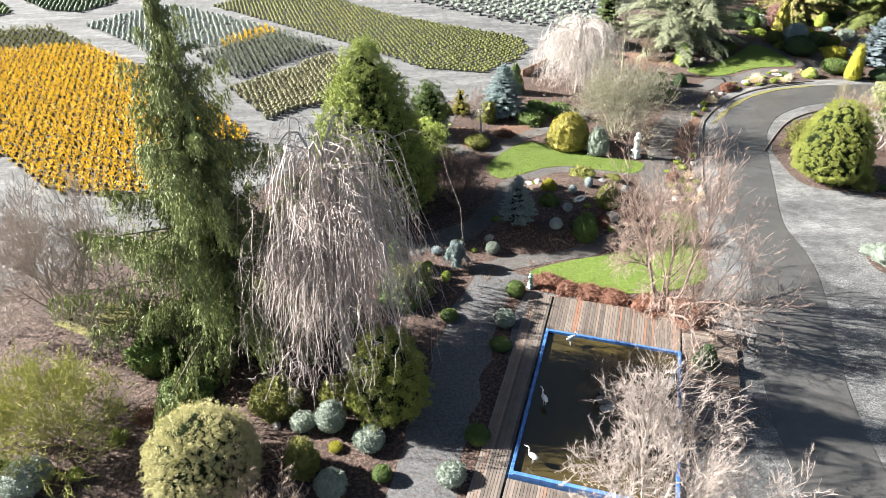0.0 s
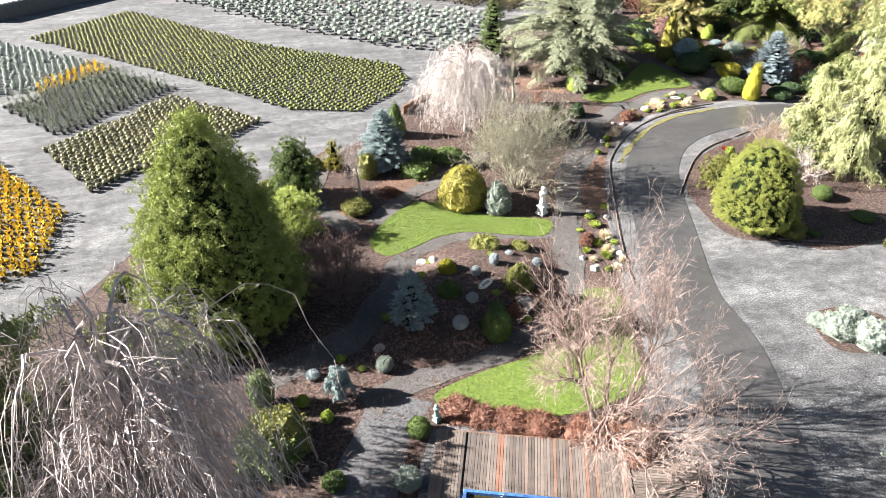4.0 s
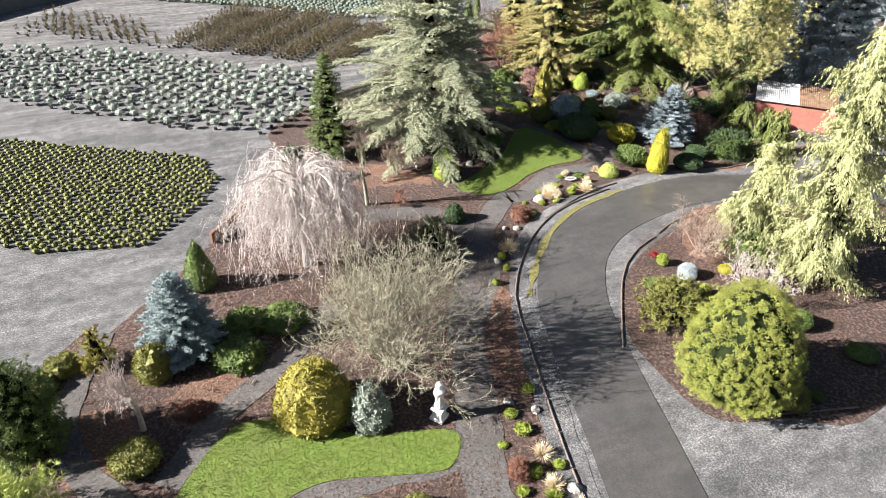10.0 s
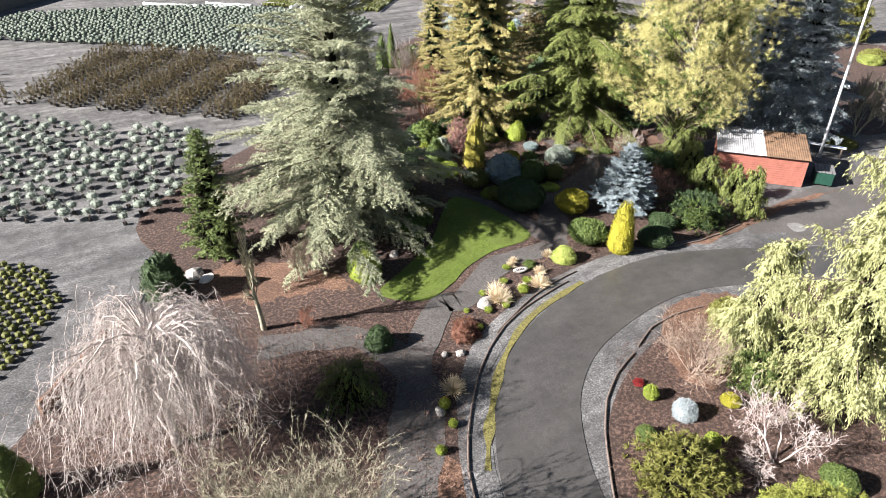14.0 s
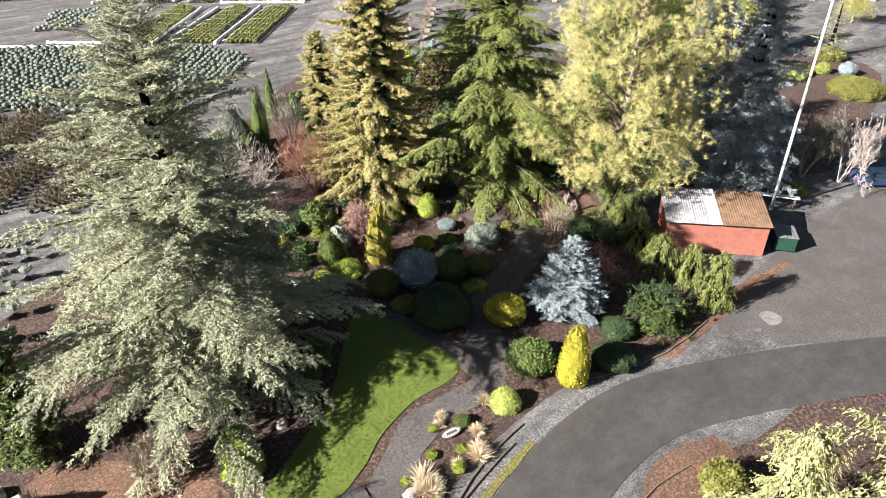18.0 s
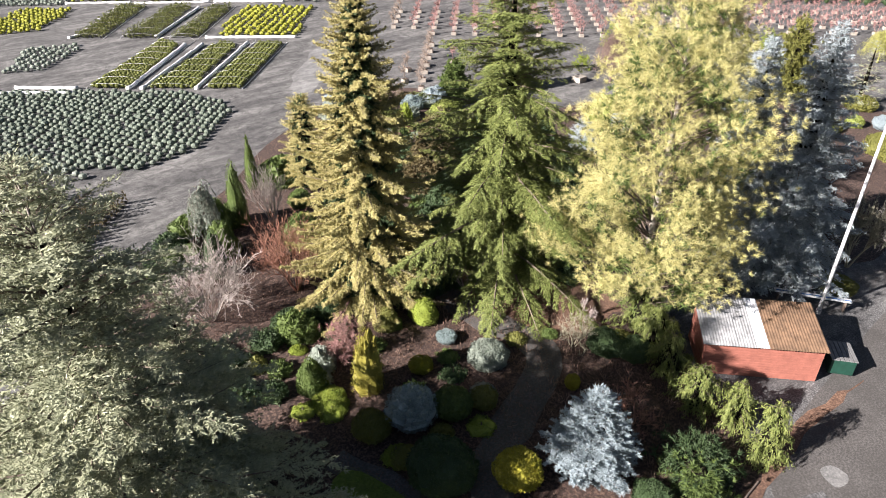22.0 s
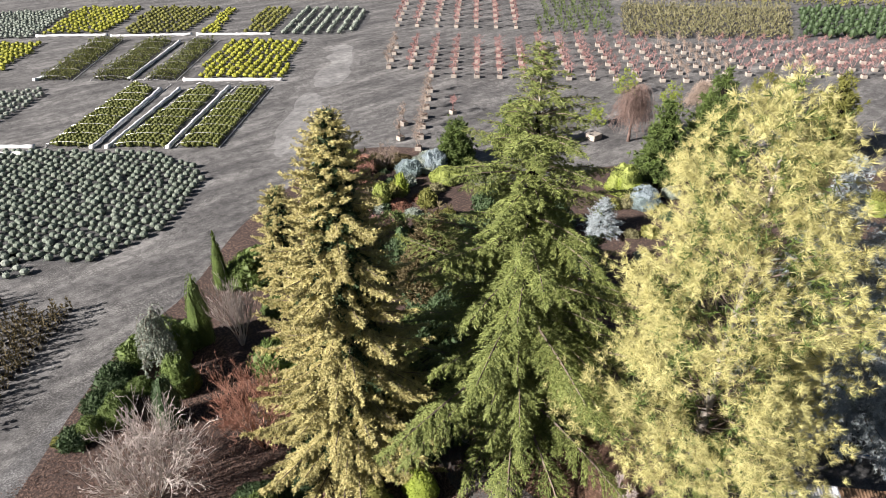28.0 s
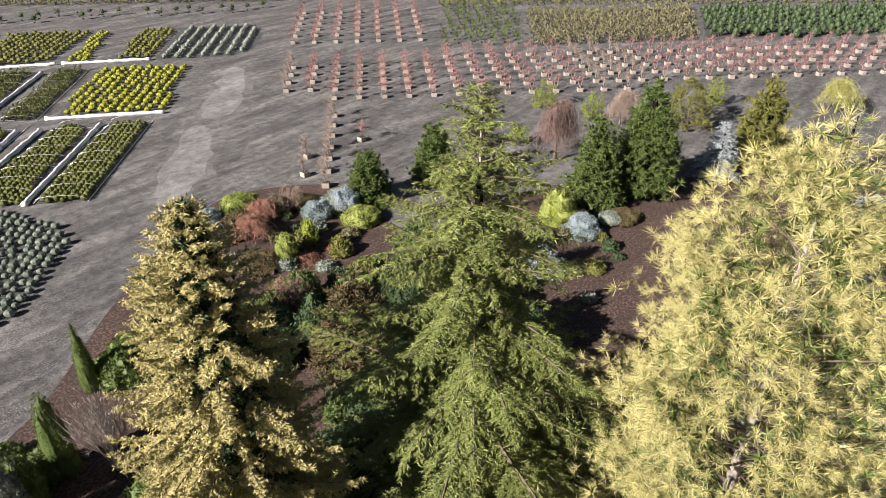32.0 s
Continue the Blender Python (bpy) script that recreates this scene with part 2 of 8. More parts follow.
def mesh_of(name, verts, faces, mat, smooth=False):
    """faces: one int array (n, 3) or (n, 4), or a list of such arrays."""
    me = bpy.data.meshes.new(name)
    blocks = faces if isinstance(faces, list) else [faces]
    blocks = [np.asarray(b, np.int32) for b in blocks if len(b)]
    verts = np.asarray(verts, np.float32)
    me.vertices.add(len(verts))
    me.vertices.foreach_set("co", verts.ravel())
    loops = np.concatenate([b.ravel() for b in blocks])
    counts = np.concatenate([np.full(len(b), b.shape[1], np.int32) for b in blocks])
    me.loops.add(len(loops))
    me.loops.foreach_set("vertex_index", loops)
    me.polygons.add(len(counts))
    me.polygons.foreach_set("loop_start", np.concatenate([[0], np.cumsum(counts)[:-1]]).astype(np.int32))
    me.polygons.foreach_set("use_smooth", np.full(len(counts), smooth))
    me.update(calc_edges=True)
    if mat:
        me.materials.append(mat)
    return me


def part(name, me, parent, label="", kind=""):
    ob = new(name, me)
    ob.parent = parent
    if kind:
        ob["kind"] = kind
    if label:
        ob["label"] = label
    return ob


MOUND = np.array([(11.03, 51.46), (13.48, 53.83), (15.71, 54.32), (20.3, 52.76), (21.6, 50.51), (20.93, 46.87), (19.14, 45.26), (16.83, 43.98), (15.03, 42.9), (12.0, 41.9), (8.5, 42.2), (7.2, 43.6), (8.8, 46.5), (10.0, 49.2)])
MOUND_MID, MOUND_HIGH = np.array([14.6, 47.9]), 1.4


def rise(x, y):
    """Height of the rockery's mound at a place in plan."""
    d = np.stack([np.asarray(x, float), np.asarray(y, float)], -1) - MOUND_MID
    e = MOUND - MOUND_MID
    order = np.argsort(np.arctan2(e[:, 1], e[:, 0]))
    edge = np.interp(np.arctan2(d[..., 1], d[..., 0]), np.arctan2(e[:, 1], e[:, 0])[order], np.linalg.norm(e, axis=1)[order], period=2 * np.pi)
    part_in = np.clip(1 - np.linalg.norm(d, axis=-1) / edge, 0, 1)
    return MOUND_HIGH * np.sin(np.pi / 2 * np.minimum(1, part_in * 1.5)) ** 1.3


def thing_at(name, x, y, z, label, category, group="", turn=0.0, size=1.0, me=None, kind=""):
    ob = new(name, me)
    if kind != "structure" and rise(x, y) > 0.01:
        foot_x, foot_y = x, y
        for k in range(4):
            lift = float(rise(x, y))
            x, y = foot_x - 0.26 * lift, foot_y - 0.99 * lift
        z += lift - 0.04
    ob.matrix_basis = Matrix.LocRotScale((x, y, z), Euler((0, 0, turn)), Vector((size, size, size)) if isinstance(size, (int, float)) else Vector(size))
    return tagged(ob, label, category, group, kind)


def unit(v):
    return v / np.maximum(np.linalg.norm(v, axis=-1, keepdims=True), 1e-9)


def blades(at, way, length, width, rng, face=None, loose=0.45):
    """Pointed leaves: a folded diamond at every place, along every way."""
    n = len(at)
    side = unit(np.cross(way, rng.normal(size=(n, 3)) if face is None else face + rng.normal(size=(n, 3)) * loose))
    up = np.cross(side, way)
    length, width = np.broadcast_to(length, n)[:, None], np.broadcast_to(width, n)[:, None]
    mid = at + way * length * 0.5
    verts = np.stack([at, mid + side * width / 2 + up * width * 0.15, at + way * length, mid - side * width / 2 + up * width * 0.15], 1).reshape(-1, 3)
    return verts, np.arange(4 * n).reshape(-1, 4)


def needles(at, way, length, width, rng, face=None, loose=0.45):
    """Slim pointed sprays of needles, one sliver each."""
    n = len(at)
    side = unit(np.cross(way, rng.normal(size=(n, 3)) if face is None else face + rng.normal(size=(n, 3)) * loose))
    length, width = np.broadcast_to(length, n)[:, None], np.broadcast_to(width, n)[:, None]
    verts = np.stack([at - side * width / 2, at + side * width / 2, at + way * length], 1).reshape(-1, 3)
    return verts, np.arange(3 * n).reshape(-1, 3)


def merged(pieces):
    verts, faces, base = [], {3: [], 4: []}, 0
    for v, f in pieces:
        verts.append(v)
        for block in f if isinstance(f, list) else [f]:
            if len(block):
                faces[block.shape[1]].append(block + base)
        base += len(v)
    return np.concatenate(verts), [np.concatenate(b) for b in faces.values() if b]


def tubes(a, b, ra, rb, sides=3):
    """Straight tapered rods from a to b."""
    a, b = np.asarray(a, float), np.asarray(b, float)
    n = len(a)
    way = unit(b - a)
    other = np.where(np.abs(way[:, 2:]) > 0.9, [[1.0, 0, 0]], [[0, 0, 1.0]])
    u = unit(np.cross(way, other))
    w = np.cross(way, u)
    ring = 2 * np.pi * np.arange(sides) / sides
    off = np.cos(ring)[None, :, None] * u[:, None] + np.sin(ring)[None, :, None] * w[:, None]
    ra, rb = np.broadcast_to(ra, n)[:, None, None], np.broadcast_to(rb, n)[:, None, None]
    verts = np.concatenate([a[:, None] + off * ra, b[:, None] + off * rb], 1).reshape(-1, 3)
    k = np.arange(sides)
    quad = np.stack([k, (k + 1) % sides, (k + 1) % sides + sides, k + sides], 1)
    return verts, (quad[None] + 2 * sides * np.arange(n)[:, None, None]).reshape(-1, 4)


def ball(rings=10, steps=16):
    """A unit ball as vertices and faces."""
    lat = np.linspace(0, np.pi, rings + 1)[1:-1]
    lon = 2 * np.pi * np.arange(steps) / steps
    v = [[0, 0, 1.0]] + [[np.sin(p) * np.cos(q), np.sin(p) * np.sin(q), np.cos(p)] for p in lat for q in lon] + [[0, 0, -1.0]]
    k = np.arange(steps)
    kn = (k + 1) % steps
    tri = [np.stack([0 * k, 1 + k, 1 + kn], 1), np.stack([0 * k + len(v) - 1, 1 + (rings - 2) * steps + kn, 1 + (rings - 2) * steps + k], 1)]
    quad = [np.stack([1 + r * steps + k, 1 + (r + 1) * steps + k, 1 + (r + 1) * steps + kn, 1 + r * steps + kn], 1) for r in range(rings - 2)]
    return np.array(v), [np.concatenate(tri), np.concatenate(quad)]


def lumps(p, scale, seed=0.0):
    return np.array([noise.noise(Vector(q) * scale + Vector((seed, 0, 0))) for q in p])


# profile of a clipped or grown crown: height part 0..1 -> radius part
SHAPES = {
    "ball": lambda s: np.sqrt(np.maximum(0, 1 - (2 * s - 1) ** 2)),
    "dome": lambda s: np.where(s < 0.35, 0.9 + 0.1 * np.sin(s / 0.35 * np.pi / 2), np.sqrt(np.maximum(0, 1 - ((s - 0.35) / 0.65) ** 2))),
    "egg": lambda s: np.minimum(1, (s / 0.3 + 0.55)) * np.sqrt(np.maximum(0, 1 - s ** 1.9)) * 1.1,
    "cone": lambda s: np.minimum(1, s / 0.1 + 0.6) * (1 - s) ** 0.75 * 1.08,
    "column": lambda s: np.minimum(1, s / 0.12 + 0.5) * np.maximum(0, 1 - s ** 3.2) ** 0.8,
    "flame": lambda s: np.minimum(1, s / 0.3 + 0.5) * np.maximum(0, 1 - s ** 1.6) ** 0.9,
    "teardrop": lambda s: np.minimum(1, s / 0.16 * 0.25 + 0.75) * np.maximum(0, 1 - s ** 1.35) ** 0.72 * 1.04,
    "flat": lambda s: np.sqrt(np.maximum(0, 1 - s ** 2)),
}


def along(profile, r, h, n, rng):
    """Heights on a turned shape, as many to each patch of its surface."""
    s = np.linspace(0, 1, 200)
    rho = profile(s) * r
    step = np.hypot(np.diff(rho), np.diff(s) * h) * (rho[1:] + rho[:-1]) / 2
    return np.interp(rng.random(n), np.r_[0, np.cumsum(step)] / step.sum(), s)


def crown_mesh(name, shape, r, h, leaf, mat, seed, cap=2600, cover=2.4, lumpy=0.12, lump_size=0.45, up=0.3, slim=0.55, core=0.84):
    """A dense crown: a lumpy core clad in small leaves of its own colour."""
    rng = np.random.default_rng(seed)
    core = min(0.96, max(core, 1 - 0.9 * leaf / r))
    profile = SHAPES[shape]
    area = 2 * np.pi * r * h * 0.75
    n = int(np.clip(cover * area / (leaf * leaf * slim * 0.5), 150, cap * max(1.0, 1.4 * r)))
    s = along(profile, r, h, n, rng)
    a = rng.random(len(s)) * 2 * np.pi
    rad = profile(s)
    p = np.stack([rad * np.cos(a) * r, rad * np.sin(a) * r, s * h], 1)
    ds = 0.02
    slope = (profile(np.clip(s + ds, 0, 1)) - profile(np.clip(s - ds, 0, 1))) * r / (2 * ds * h)
    out = unit(np.stack([np.cos(a), np.sin(a), -slope], 1))
    bump = lumps(p, 1.0 / (lump_size * max(r, 0.3)), seed * 1.7) + 0.5 * lumps(p, 2.6 / (lump_size * max(r, 0.3)), seed * 3.1)
    p = p * (1 + lumpy * (bump + rng.normal(size=len(s)) * 0.12)[:, None] * [1, 1, 0.4])
    way = unit(out * 0.35 + rng.normal(size=p.shape) * 0.6 + np.array([0, 0, up]))
    size = leaf * rng.uniform(0.6, 1.4, len(s))
    v, f = needles(p - out * leaf * 0.45, way, size, size * slim, rng, out, 0.5)
    bv, bf = ball(14, 22)
    sb = (bv[:, 2] + 1) / 2
    ang = np.arctan2(bv[:, 1], bv[:, 0])
    rb = profile(sb) * r * core
    cv = np.stack([rb * np.cos(ang), rb * np.sin(ang), sb * h * (core + 0.02)], 1)
    cv *= (1 + lumpy * (lumps(cv, 1.0 / (lump_size * max(r, 0.3)), seed * 1.7) + 0.5 * lumps(cv, 2.6 / (lump_size * max(r, 0.3)), seed * 3.1)))[:, None]
    return mesh_of(name, *merged([(v, f), (cv, bf)]), mat)


CROWNS = {}


def shrub(x, y, h, r, shape="ball", mat=None, label="", name="shrub", leaf=0.0, group="", z=0.0, category="shrub", sink=0.06, **more):
    """A low shrub with its foliage down to the ground."""
    leaf = leaf or (0.07 if r < 0.6 else 0.095 if r < 1.2 else 0.12 if r < 2 else 0.15)
    aspect = round(h / r * 2) / 2
    key = (shape, mat.name, round(leaf / r, 1), aspect, len(more))
    if key not in CROWNS or r > 2.4:
        CROWNS[key] = (crown_mesh(name, shape, r, h, leaf, mat, len(CROWNS) + 1, **more), r, h)
    me, r0, h0 = CROWNS[key]
    size = (r / r0, r / r0, h * (1 + sink) / h0)
    if r < 0.8:
        return thing_at(name, x, y, z - sink * h, label, category, group, RNG.random() * 6.28, size, me)
    root = thing_at(name, x, y, z - sink * h, label, category, group, RNG.random() * 6.28, size)
    part("foliage", me, root, kind="stuff")
    part("stem", STEM, root)
    return root


def pipe(points, radii, sides=6):
    """One tapered tube along a line, its rings shared."""
    p = np.asarray(points, float)
    d = unit(np.gradient(p, axis=0))
    other = np.where(np.abs(d[:, 2:]) > 0.9, [[1.0, 0, 0]], [[0, 0, 1.0]])
    u = unit(np.cross(d, other))
    for i in range(1, len(u)):
        u[i] = unit(u[i - 1] - d[i] * (u[i - 1] @ d[i]))
    w = np.cross(d, u)
    ring = 2 * np.pi * np.arange(sides) / sides
    v = (p[:, None] + (np.cos(ring)[None, :, None] * u[:, None] + np.sin(ring)[None, :, None] * w[:, None]) * np.broadcast_to(radii, len(p))[:, None, None]).reshape(-1, 3)
    k, i = np.arange(sides), np.arange(len(p) - 1)[:, None]
    q = np.stack([i * sides + k, i * sides + (k + 1) % sides, (i + 1) * sides + (k + 1) % sides, (i + 1) * sides + k], -1).reshape(-1, 4)
    n = len(v)
    v = np.concatenate([v, p[:1], p[-1:]])
    caps = np.concatenate([np.stack([(k + 1) % sides, k, 0 * k + n], 1), np.stack([n - sides + k, n - sides + (k + 1) % sides, 0 * k + n + 1], 1)])
    return v, [caps, q]


def trunk_mesh(h, r, lean=0.03, seed=0, sides=8, mat=None):
    rng = np.random.default_rng(seed)
    pts = np.array([[rng.normal() * lean * h * (i / 6) * 0.4, rng.normal() * lean * h * (i / 6) * 0.4, h * i / 6] for i in range(7)])
    pts[0] = (0, 0, -0.3)
    rad = r * (1 - np.arange(7) / 6 * 0.9)
    rad[0] *= 1.35
    return mesh_of("trunk", *pipe(pts, rad, sides), mat or BARK, True)


def bough_lines(h, r, rng, bare, levels, per, profile, rise, rise_top, droop, tip, ragged, lob, skirt=0.1):
    """Boughs in whorls up a trunk: foot, heading, reach, and how each one climbs and bends."""
    rows = []
    for i in range(levels):
        s = 1 - (1 - (i + rng.random() * 0.6) / levels) ** 1.3
        full = r * min(1, (s + 0.05) / skirt * 0.6 + 0.4) * (1 - s) ** profile + 0.035 * r
        n = max(4, int(per * (0.72 + 0.36 * (1 - s))))
        for k in range(n):
            ang = 2 * np.pi * (k + rng.random() * 0.9) / n + i * 2.4
            reach = full * rng.uniform(1 - 1.7 * ragged, 1 + 0.6 * ragged) * (1 + lob * math.sin(3 * ang + 0.8 * i))
            rows.append((h * (bare + (0.985 - bare) * s), ang, reach, rise + (rise_top - rise) * s + rng.normal() * 0.06, droop * rng.uniform(0.7, 1.3), tip, s))
    return np.array(rows)


def on_bough(rows, q):
    """Places at the parts q along the boughs, and their outward and sideward ways."""
    z, ang, reach, climb, bend, tip = rows[:, :6].T
    out = np.stack([np.cos(ang), np.sin(ang), 0 * ang], 1)
    at = out * (reach * q)[:, None]
    at[:, 2] = z + reach * (climb * q - bend * q * q + tip * q ** 4)
    way = unit(out + np.stack([0 * q, 0 * q, climb - 2 * bend * q + 4 * tip * q ** 3], 1))
    return at, way, np.stack([-out[:, 1], out[:, 0], 0 * ang], 1)


def bough_mesh(rows, bark):
    ends = [on_bough(rows, np.full(len(rows), q))[0] for q in (0.0, 0.3, 0.6, 0.9)]
    girth = 0.014 + 0.011 * rows[:, 2]
    return mesh_of("bough", *merged([tubes(p, q, girth * g, girth * e, 4) for p, q, g, e in zip(ends, ends[1:], (1.0, 0.75, 0.5), (0.75, 0.5, 0.2))]), bark)


def conifer(x, y, h, r, mat, label, name="conifer", bare=0.04, droop=0.25, rise=0.15, rise_top=0.6, tip=0.05, levels=0, per=8, leaf=0.17, thin=0.32, gap=0.22, spread=0.42, profile=0.75, ragged=0.25, lob=0.12, fluff=0.35, hang=0.1, dense=1.0, inner_mat=None, inner_to=0.5, core=0.12, seed=1, bark=None, category="conifer tree", flat=1.0):
    """A conifer: trunk, whorls of boughs, side shoots on both sides of each bough, and sprays of needles on every shoot."""
    rng = np.random.default_rng(seed)
    root = thing_at(name, x, y, 0, label, category)
    part("trunk", trunk_mesh(h * 0.95, max(0.05, h * 0.01), 0.008, seed, mat=bark), root)
    rows = bough_lines(h, r, rng, bare, levels or int(np.clip(h / 0.75, 14, 34)), per, profile, rise, rise_top, droop, tip, ragged, lob)
    part("bough", bough_mesh(rows, BARK), root, kind="stuff")
    count = np.maximum(3, (rows[:, 2] / gap).astype(int))
    pick = np.repeat(np.arange(len(rows)), count)
    q = np.concatenate([(np.arange(n) + rng.random(n)) / n for n in count]) * 0.9 + 0.12
    at, way, side = on_bough(rows[pick], q)
    hand = np.where(rng.random(len(q)) < 0.5, -1.0, 1.0)[:, None]
    reach = rows[pick, 2]
    long = np.clip(spread * reach * np.maximum(0.12, 1.08 - q) ** 0.8 * rng.uniform(0.5, 1.15, len(q)), leaf * 0.9, 1.5)
    turn = (1.15 - 0.75 * q)[:, None]
    shoot = unit(way * np.cos(turn) + side * hand * np.sin(turn) + rng.normal(size=way.shape) * 0.12 - [0, 0, 0.5 * hang])
    many = np.maximum(2, (dense * long / (leaf * 0.33)).astype(int))
    who = np.repeat(np.arange(len(q)), many)
    u = rng.random(len(who))
    p = at[who] + shoot[who] * (long[who] * u)[:, None]
    p[:, 2] -= hang * long[who] * u * u
    p += rng.normal(size=p.shape) * leaf * [0.25, 0.25, 0.25 * fluff + 0.1]
    cross = np.cross(shoot[who], [0, 0, 1.0]) * np.where(rng.random(len(who)) < 0.5, -1, 1)[:, None]
    lead = unit(shoot[who] + 0.75 * cross + rng.normal(size=p.shape) * fluff + [0, 0, 0.1 - hang])
    size = leaf * rng.uniform(0.7, 1.35, len(who))
    face = np.array([0, 0, flat]) + way[who] * 0.45
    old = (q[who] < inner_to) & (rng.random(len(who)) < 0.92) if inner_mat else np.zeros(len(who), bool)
    part("crown", mesh_of("crown", *needles(p[~old], lead[~old], size[~old], size[~old] * thin, rng, face[~old], 0.3 + 0.25 * fluff), mat), root, kind="stuff")
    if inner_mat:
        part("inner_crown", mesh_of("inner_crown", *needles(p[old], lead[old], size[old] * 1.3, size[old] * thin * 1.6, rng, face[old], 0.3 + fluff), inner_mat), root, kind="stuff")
    # dark core blocks the view through and stands for the crown's inner shade
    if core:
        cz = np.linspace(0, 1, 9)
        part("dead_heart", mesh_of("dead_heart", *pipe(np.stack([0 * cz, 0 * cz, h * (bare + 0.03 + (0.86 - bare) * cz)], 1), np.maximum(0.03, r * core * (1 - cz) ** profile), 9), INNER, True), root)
    return root


def draped(x, y, h, r, mat, label, name="weeping_cypress", bare=0.05, levels=26, per=7, profile=0.7, rise=0.1, rise_top=0.5, droop=0.35, tip=0.1, ragged=0.3, lob=0.2, every=0.17, drop=1.1, leaf=0.34, thin=0.3, sway=0.22, core=0.1, seed=1, bark=None, category="conifer tree", skirt=0.1):
    """A weeping conifer: arching boughs hung with curtains of long sprays."""
    rng = np.random.default_rng(seed)
    root = thing_at(name, x, y, 0, label, category)
    part("trunk", trunk_mesh(h * 0.97, max(0.07, h * 0.013), 0.02, seed, mat=bark), root)
    rows = bough_lines(h, r, rng, bare, levels, per, profile, rise, rise_top, droop, tip, ragged, lob, skirt)
    part("bough", bough_mesh(rows, BARK), root, kind="stuff")
    count = np.maximum(3, (rows[:, 2] / every).astype(int))
    pick = np.repeat(np.arange(len(rows)), count)
    q = np.concatenate([(np.arange(n) + rng.random(n)) / n for n in count]) * 0.95 + 0.08
    at, way, side = on_bough(rows[pick], q)
    at += side * rng.normal(size=(len(q), 1)) * 0.12 * (1.2 - q)[:, None] * rows[pick, 2:3]
    long = np.minimum(drop * rng.uniform(0.45, 1.3, len(q)) * np.minimum(1, 0.35 + rows[pick, 2] / r), np.maximum(0.2, at[:, 2] - 0.3))
    many = np.maximum(3, (long / (leaf * 0.2)).astype(int))
    who = np.repeat(np.arange(len(q)), many)
    u = rng.random(len(who))
    lean = way * 0.3 + rng.normal(size=way.shape) * sway
    p = at[who] + lean[who] * (long[who] * u)[:, None] - np.stack([0 * u, 0 * u, long[who] * u ** 1.15], 1) + rng.normal(size=(len(who), 3)) * 0.05
    lead = unit(lean[who] * 0.8 + rng.normal(size=p.shape) * 0.3 - [0, 0, 1.0])
    size = leaf * rng.uniform(0.6, 1.3, len(who)) * (1.1 - 0.4 * u)
    part("crown", mesh_of("crown", *needles(p, lead, size, size * thin, rng, way[who] + [0, 0, 0.3], 0.7), mat), root, kind="stuff")
    # dark core painted as the shade behind the curtains
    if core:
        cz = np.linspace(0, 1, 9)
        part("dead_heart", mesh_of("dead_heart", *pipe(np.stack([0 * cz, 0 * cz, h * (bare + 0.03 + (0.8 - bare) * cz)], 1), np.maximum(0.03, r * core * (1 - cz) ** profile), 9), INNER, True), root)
    return root


def skeleton(h, r, seed, stems=1, depth=5, forks=3, spread=0.55, up=0.3, twig=0.013, trunk=0.0, weep=0.0, limit=2200, start=0.25, shrink=0.66):
    """Rods of a leafless tree: crooked branches that fork along their length, thin out and fill a height and a radius."""
    rng = np.random.default_rng(seed)
    ang = 2 * np.pi * (np.arange(stems) + rng.random(stems) * 0.6) / stems
    fan = 0.0 if stems == 1 else spread
    d = unit(np.stack([np.cos(ang) * fan, np.sin(ang) * fan, 1 + 0 * ang], 1) + rng.normal(size=(stems, 3)) * 0.08)
    p = np.stack([np.cos(ang), np.sin(ang), 0 * ang], 1) * (0.0 if stems == 1 else 0.06 * r)
    long = h * start * rng.uniform(0.8, 1.2, stems)
    rad = np.full(stems, (trunk or 0.018 * h + 0.03) / math.sqrt(stems) * 1.25)
    a_s, b_s, r_s, e_s, total = [], [], [], [], 0
    for level in range(depth + 1):
        segs = 3 if level < 4 else 2
        spots, ways, girths, owner = [], [], [], []
        for j in range(segs):
            d = unit(d + rng.normal(size=d.shape) * 0.2 + [0, 0, up * 0.16 - weep * (0.1 + 0.1 * level)])
            q = p + d * (long / segs)[:, None]
            q[:, 2] = np.maximum(q[:, 2], 0.1)
            end = np.maximum(rad * 0.84, twig * 0.45)
            a_s.append(p), b_s.append(q), r_s.append(rad), e_s.append(end)
            total += len(p)
            p, rad = q, end
            if j or segs == 2 or level:
                spots.append(p), ways.append(d), girths.append(rad), owner.append(long)
        if level == depth:
            break
        spots, ways, girths, owner = (np.concatenate(v) for v in (spots, ways, girths, owner))
        last = np.arange(len(spots)) >= len(spots) - len(p)
        count = np.where(last, forks, rng.integers(max(0, forks - 2), forks, len(spots)))
        pick = np.repeat(np.arange(len(spots)), count)
        room = max(10, int((limit - total) / 2.4))
        if len(pick) > room:
            pick = np.sort(rng.permutation(pick)[:room])
        turn = rng.normal(size=(len(pick), 3))
        turn = unit(turn - ways[pick] * (turn * ways[pick]).sum(1, keepdims=True))
        d = unit(ways[pick] + turn * spread * rng.uniform(0.7, 1.6, (len(pick), 1)) + [0, 0, up * 0.25])
        p, long = spots[pick], owner[pick] * shrink * rng.uniform(0.6, 1.2, len(pick))
        rad = np.maximum(girths[pick] * rng.uniform(0.5, 0.75, len(pick)), twig * 0.55)
        if total >= limit:
            break
    a, b = np.concatenate(a_s), np.concatenate(b_s)
    grow = np.array([r / max(0.1, np.percentile(np.hypot(b[:, 0], b[:, 1]), 96))] * 2 + [h / max(0.1, np.percentile(b[:, 2], 98.5))])
    return a * grow, b * grow, np.concatenate(r_s), np.concatenate(e_s)


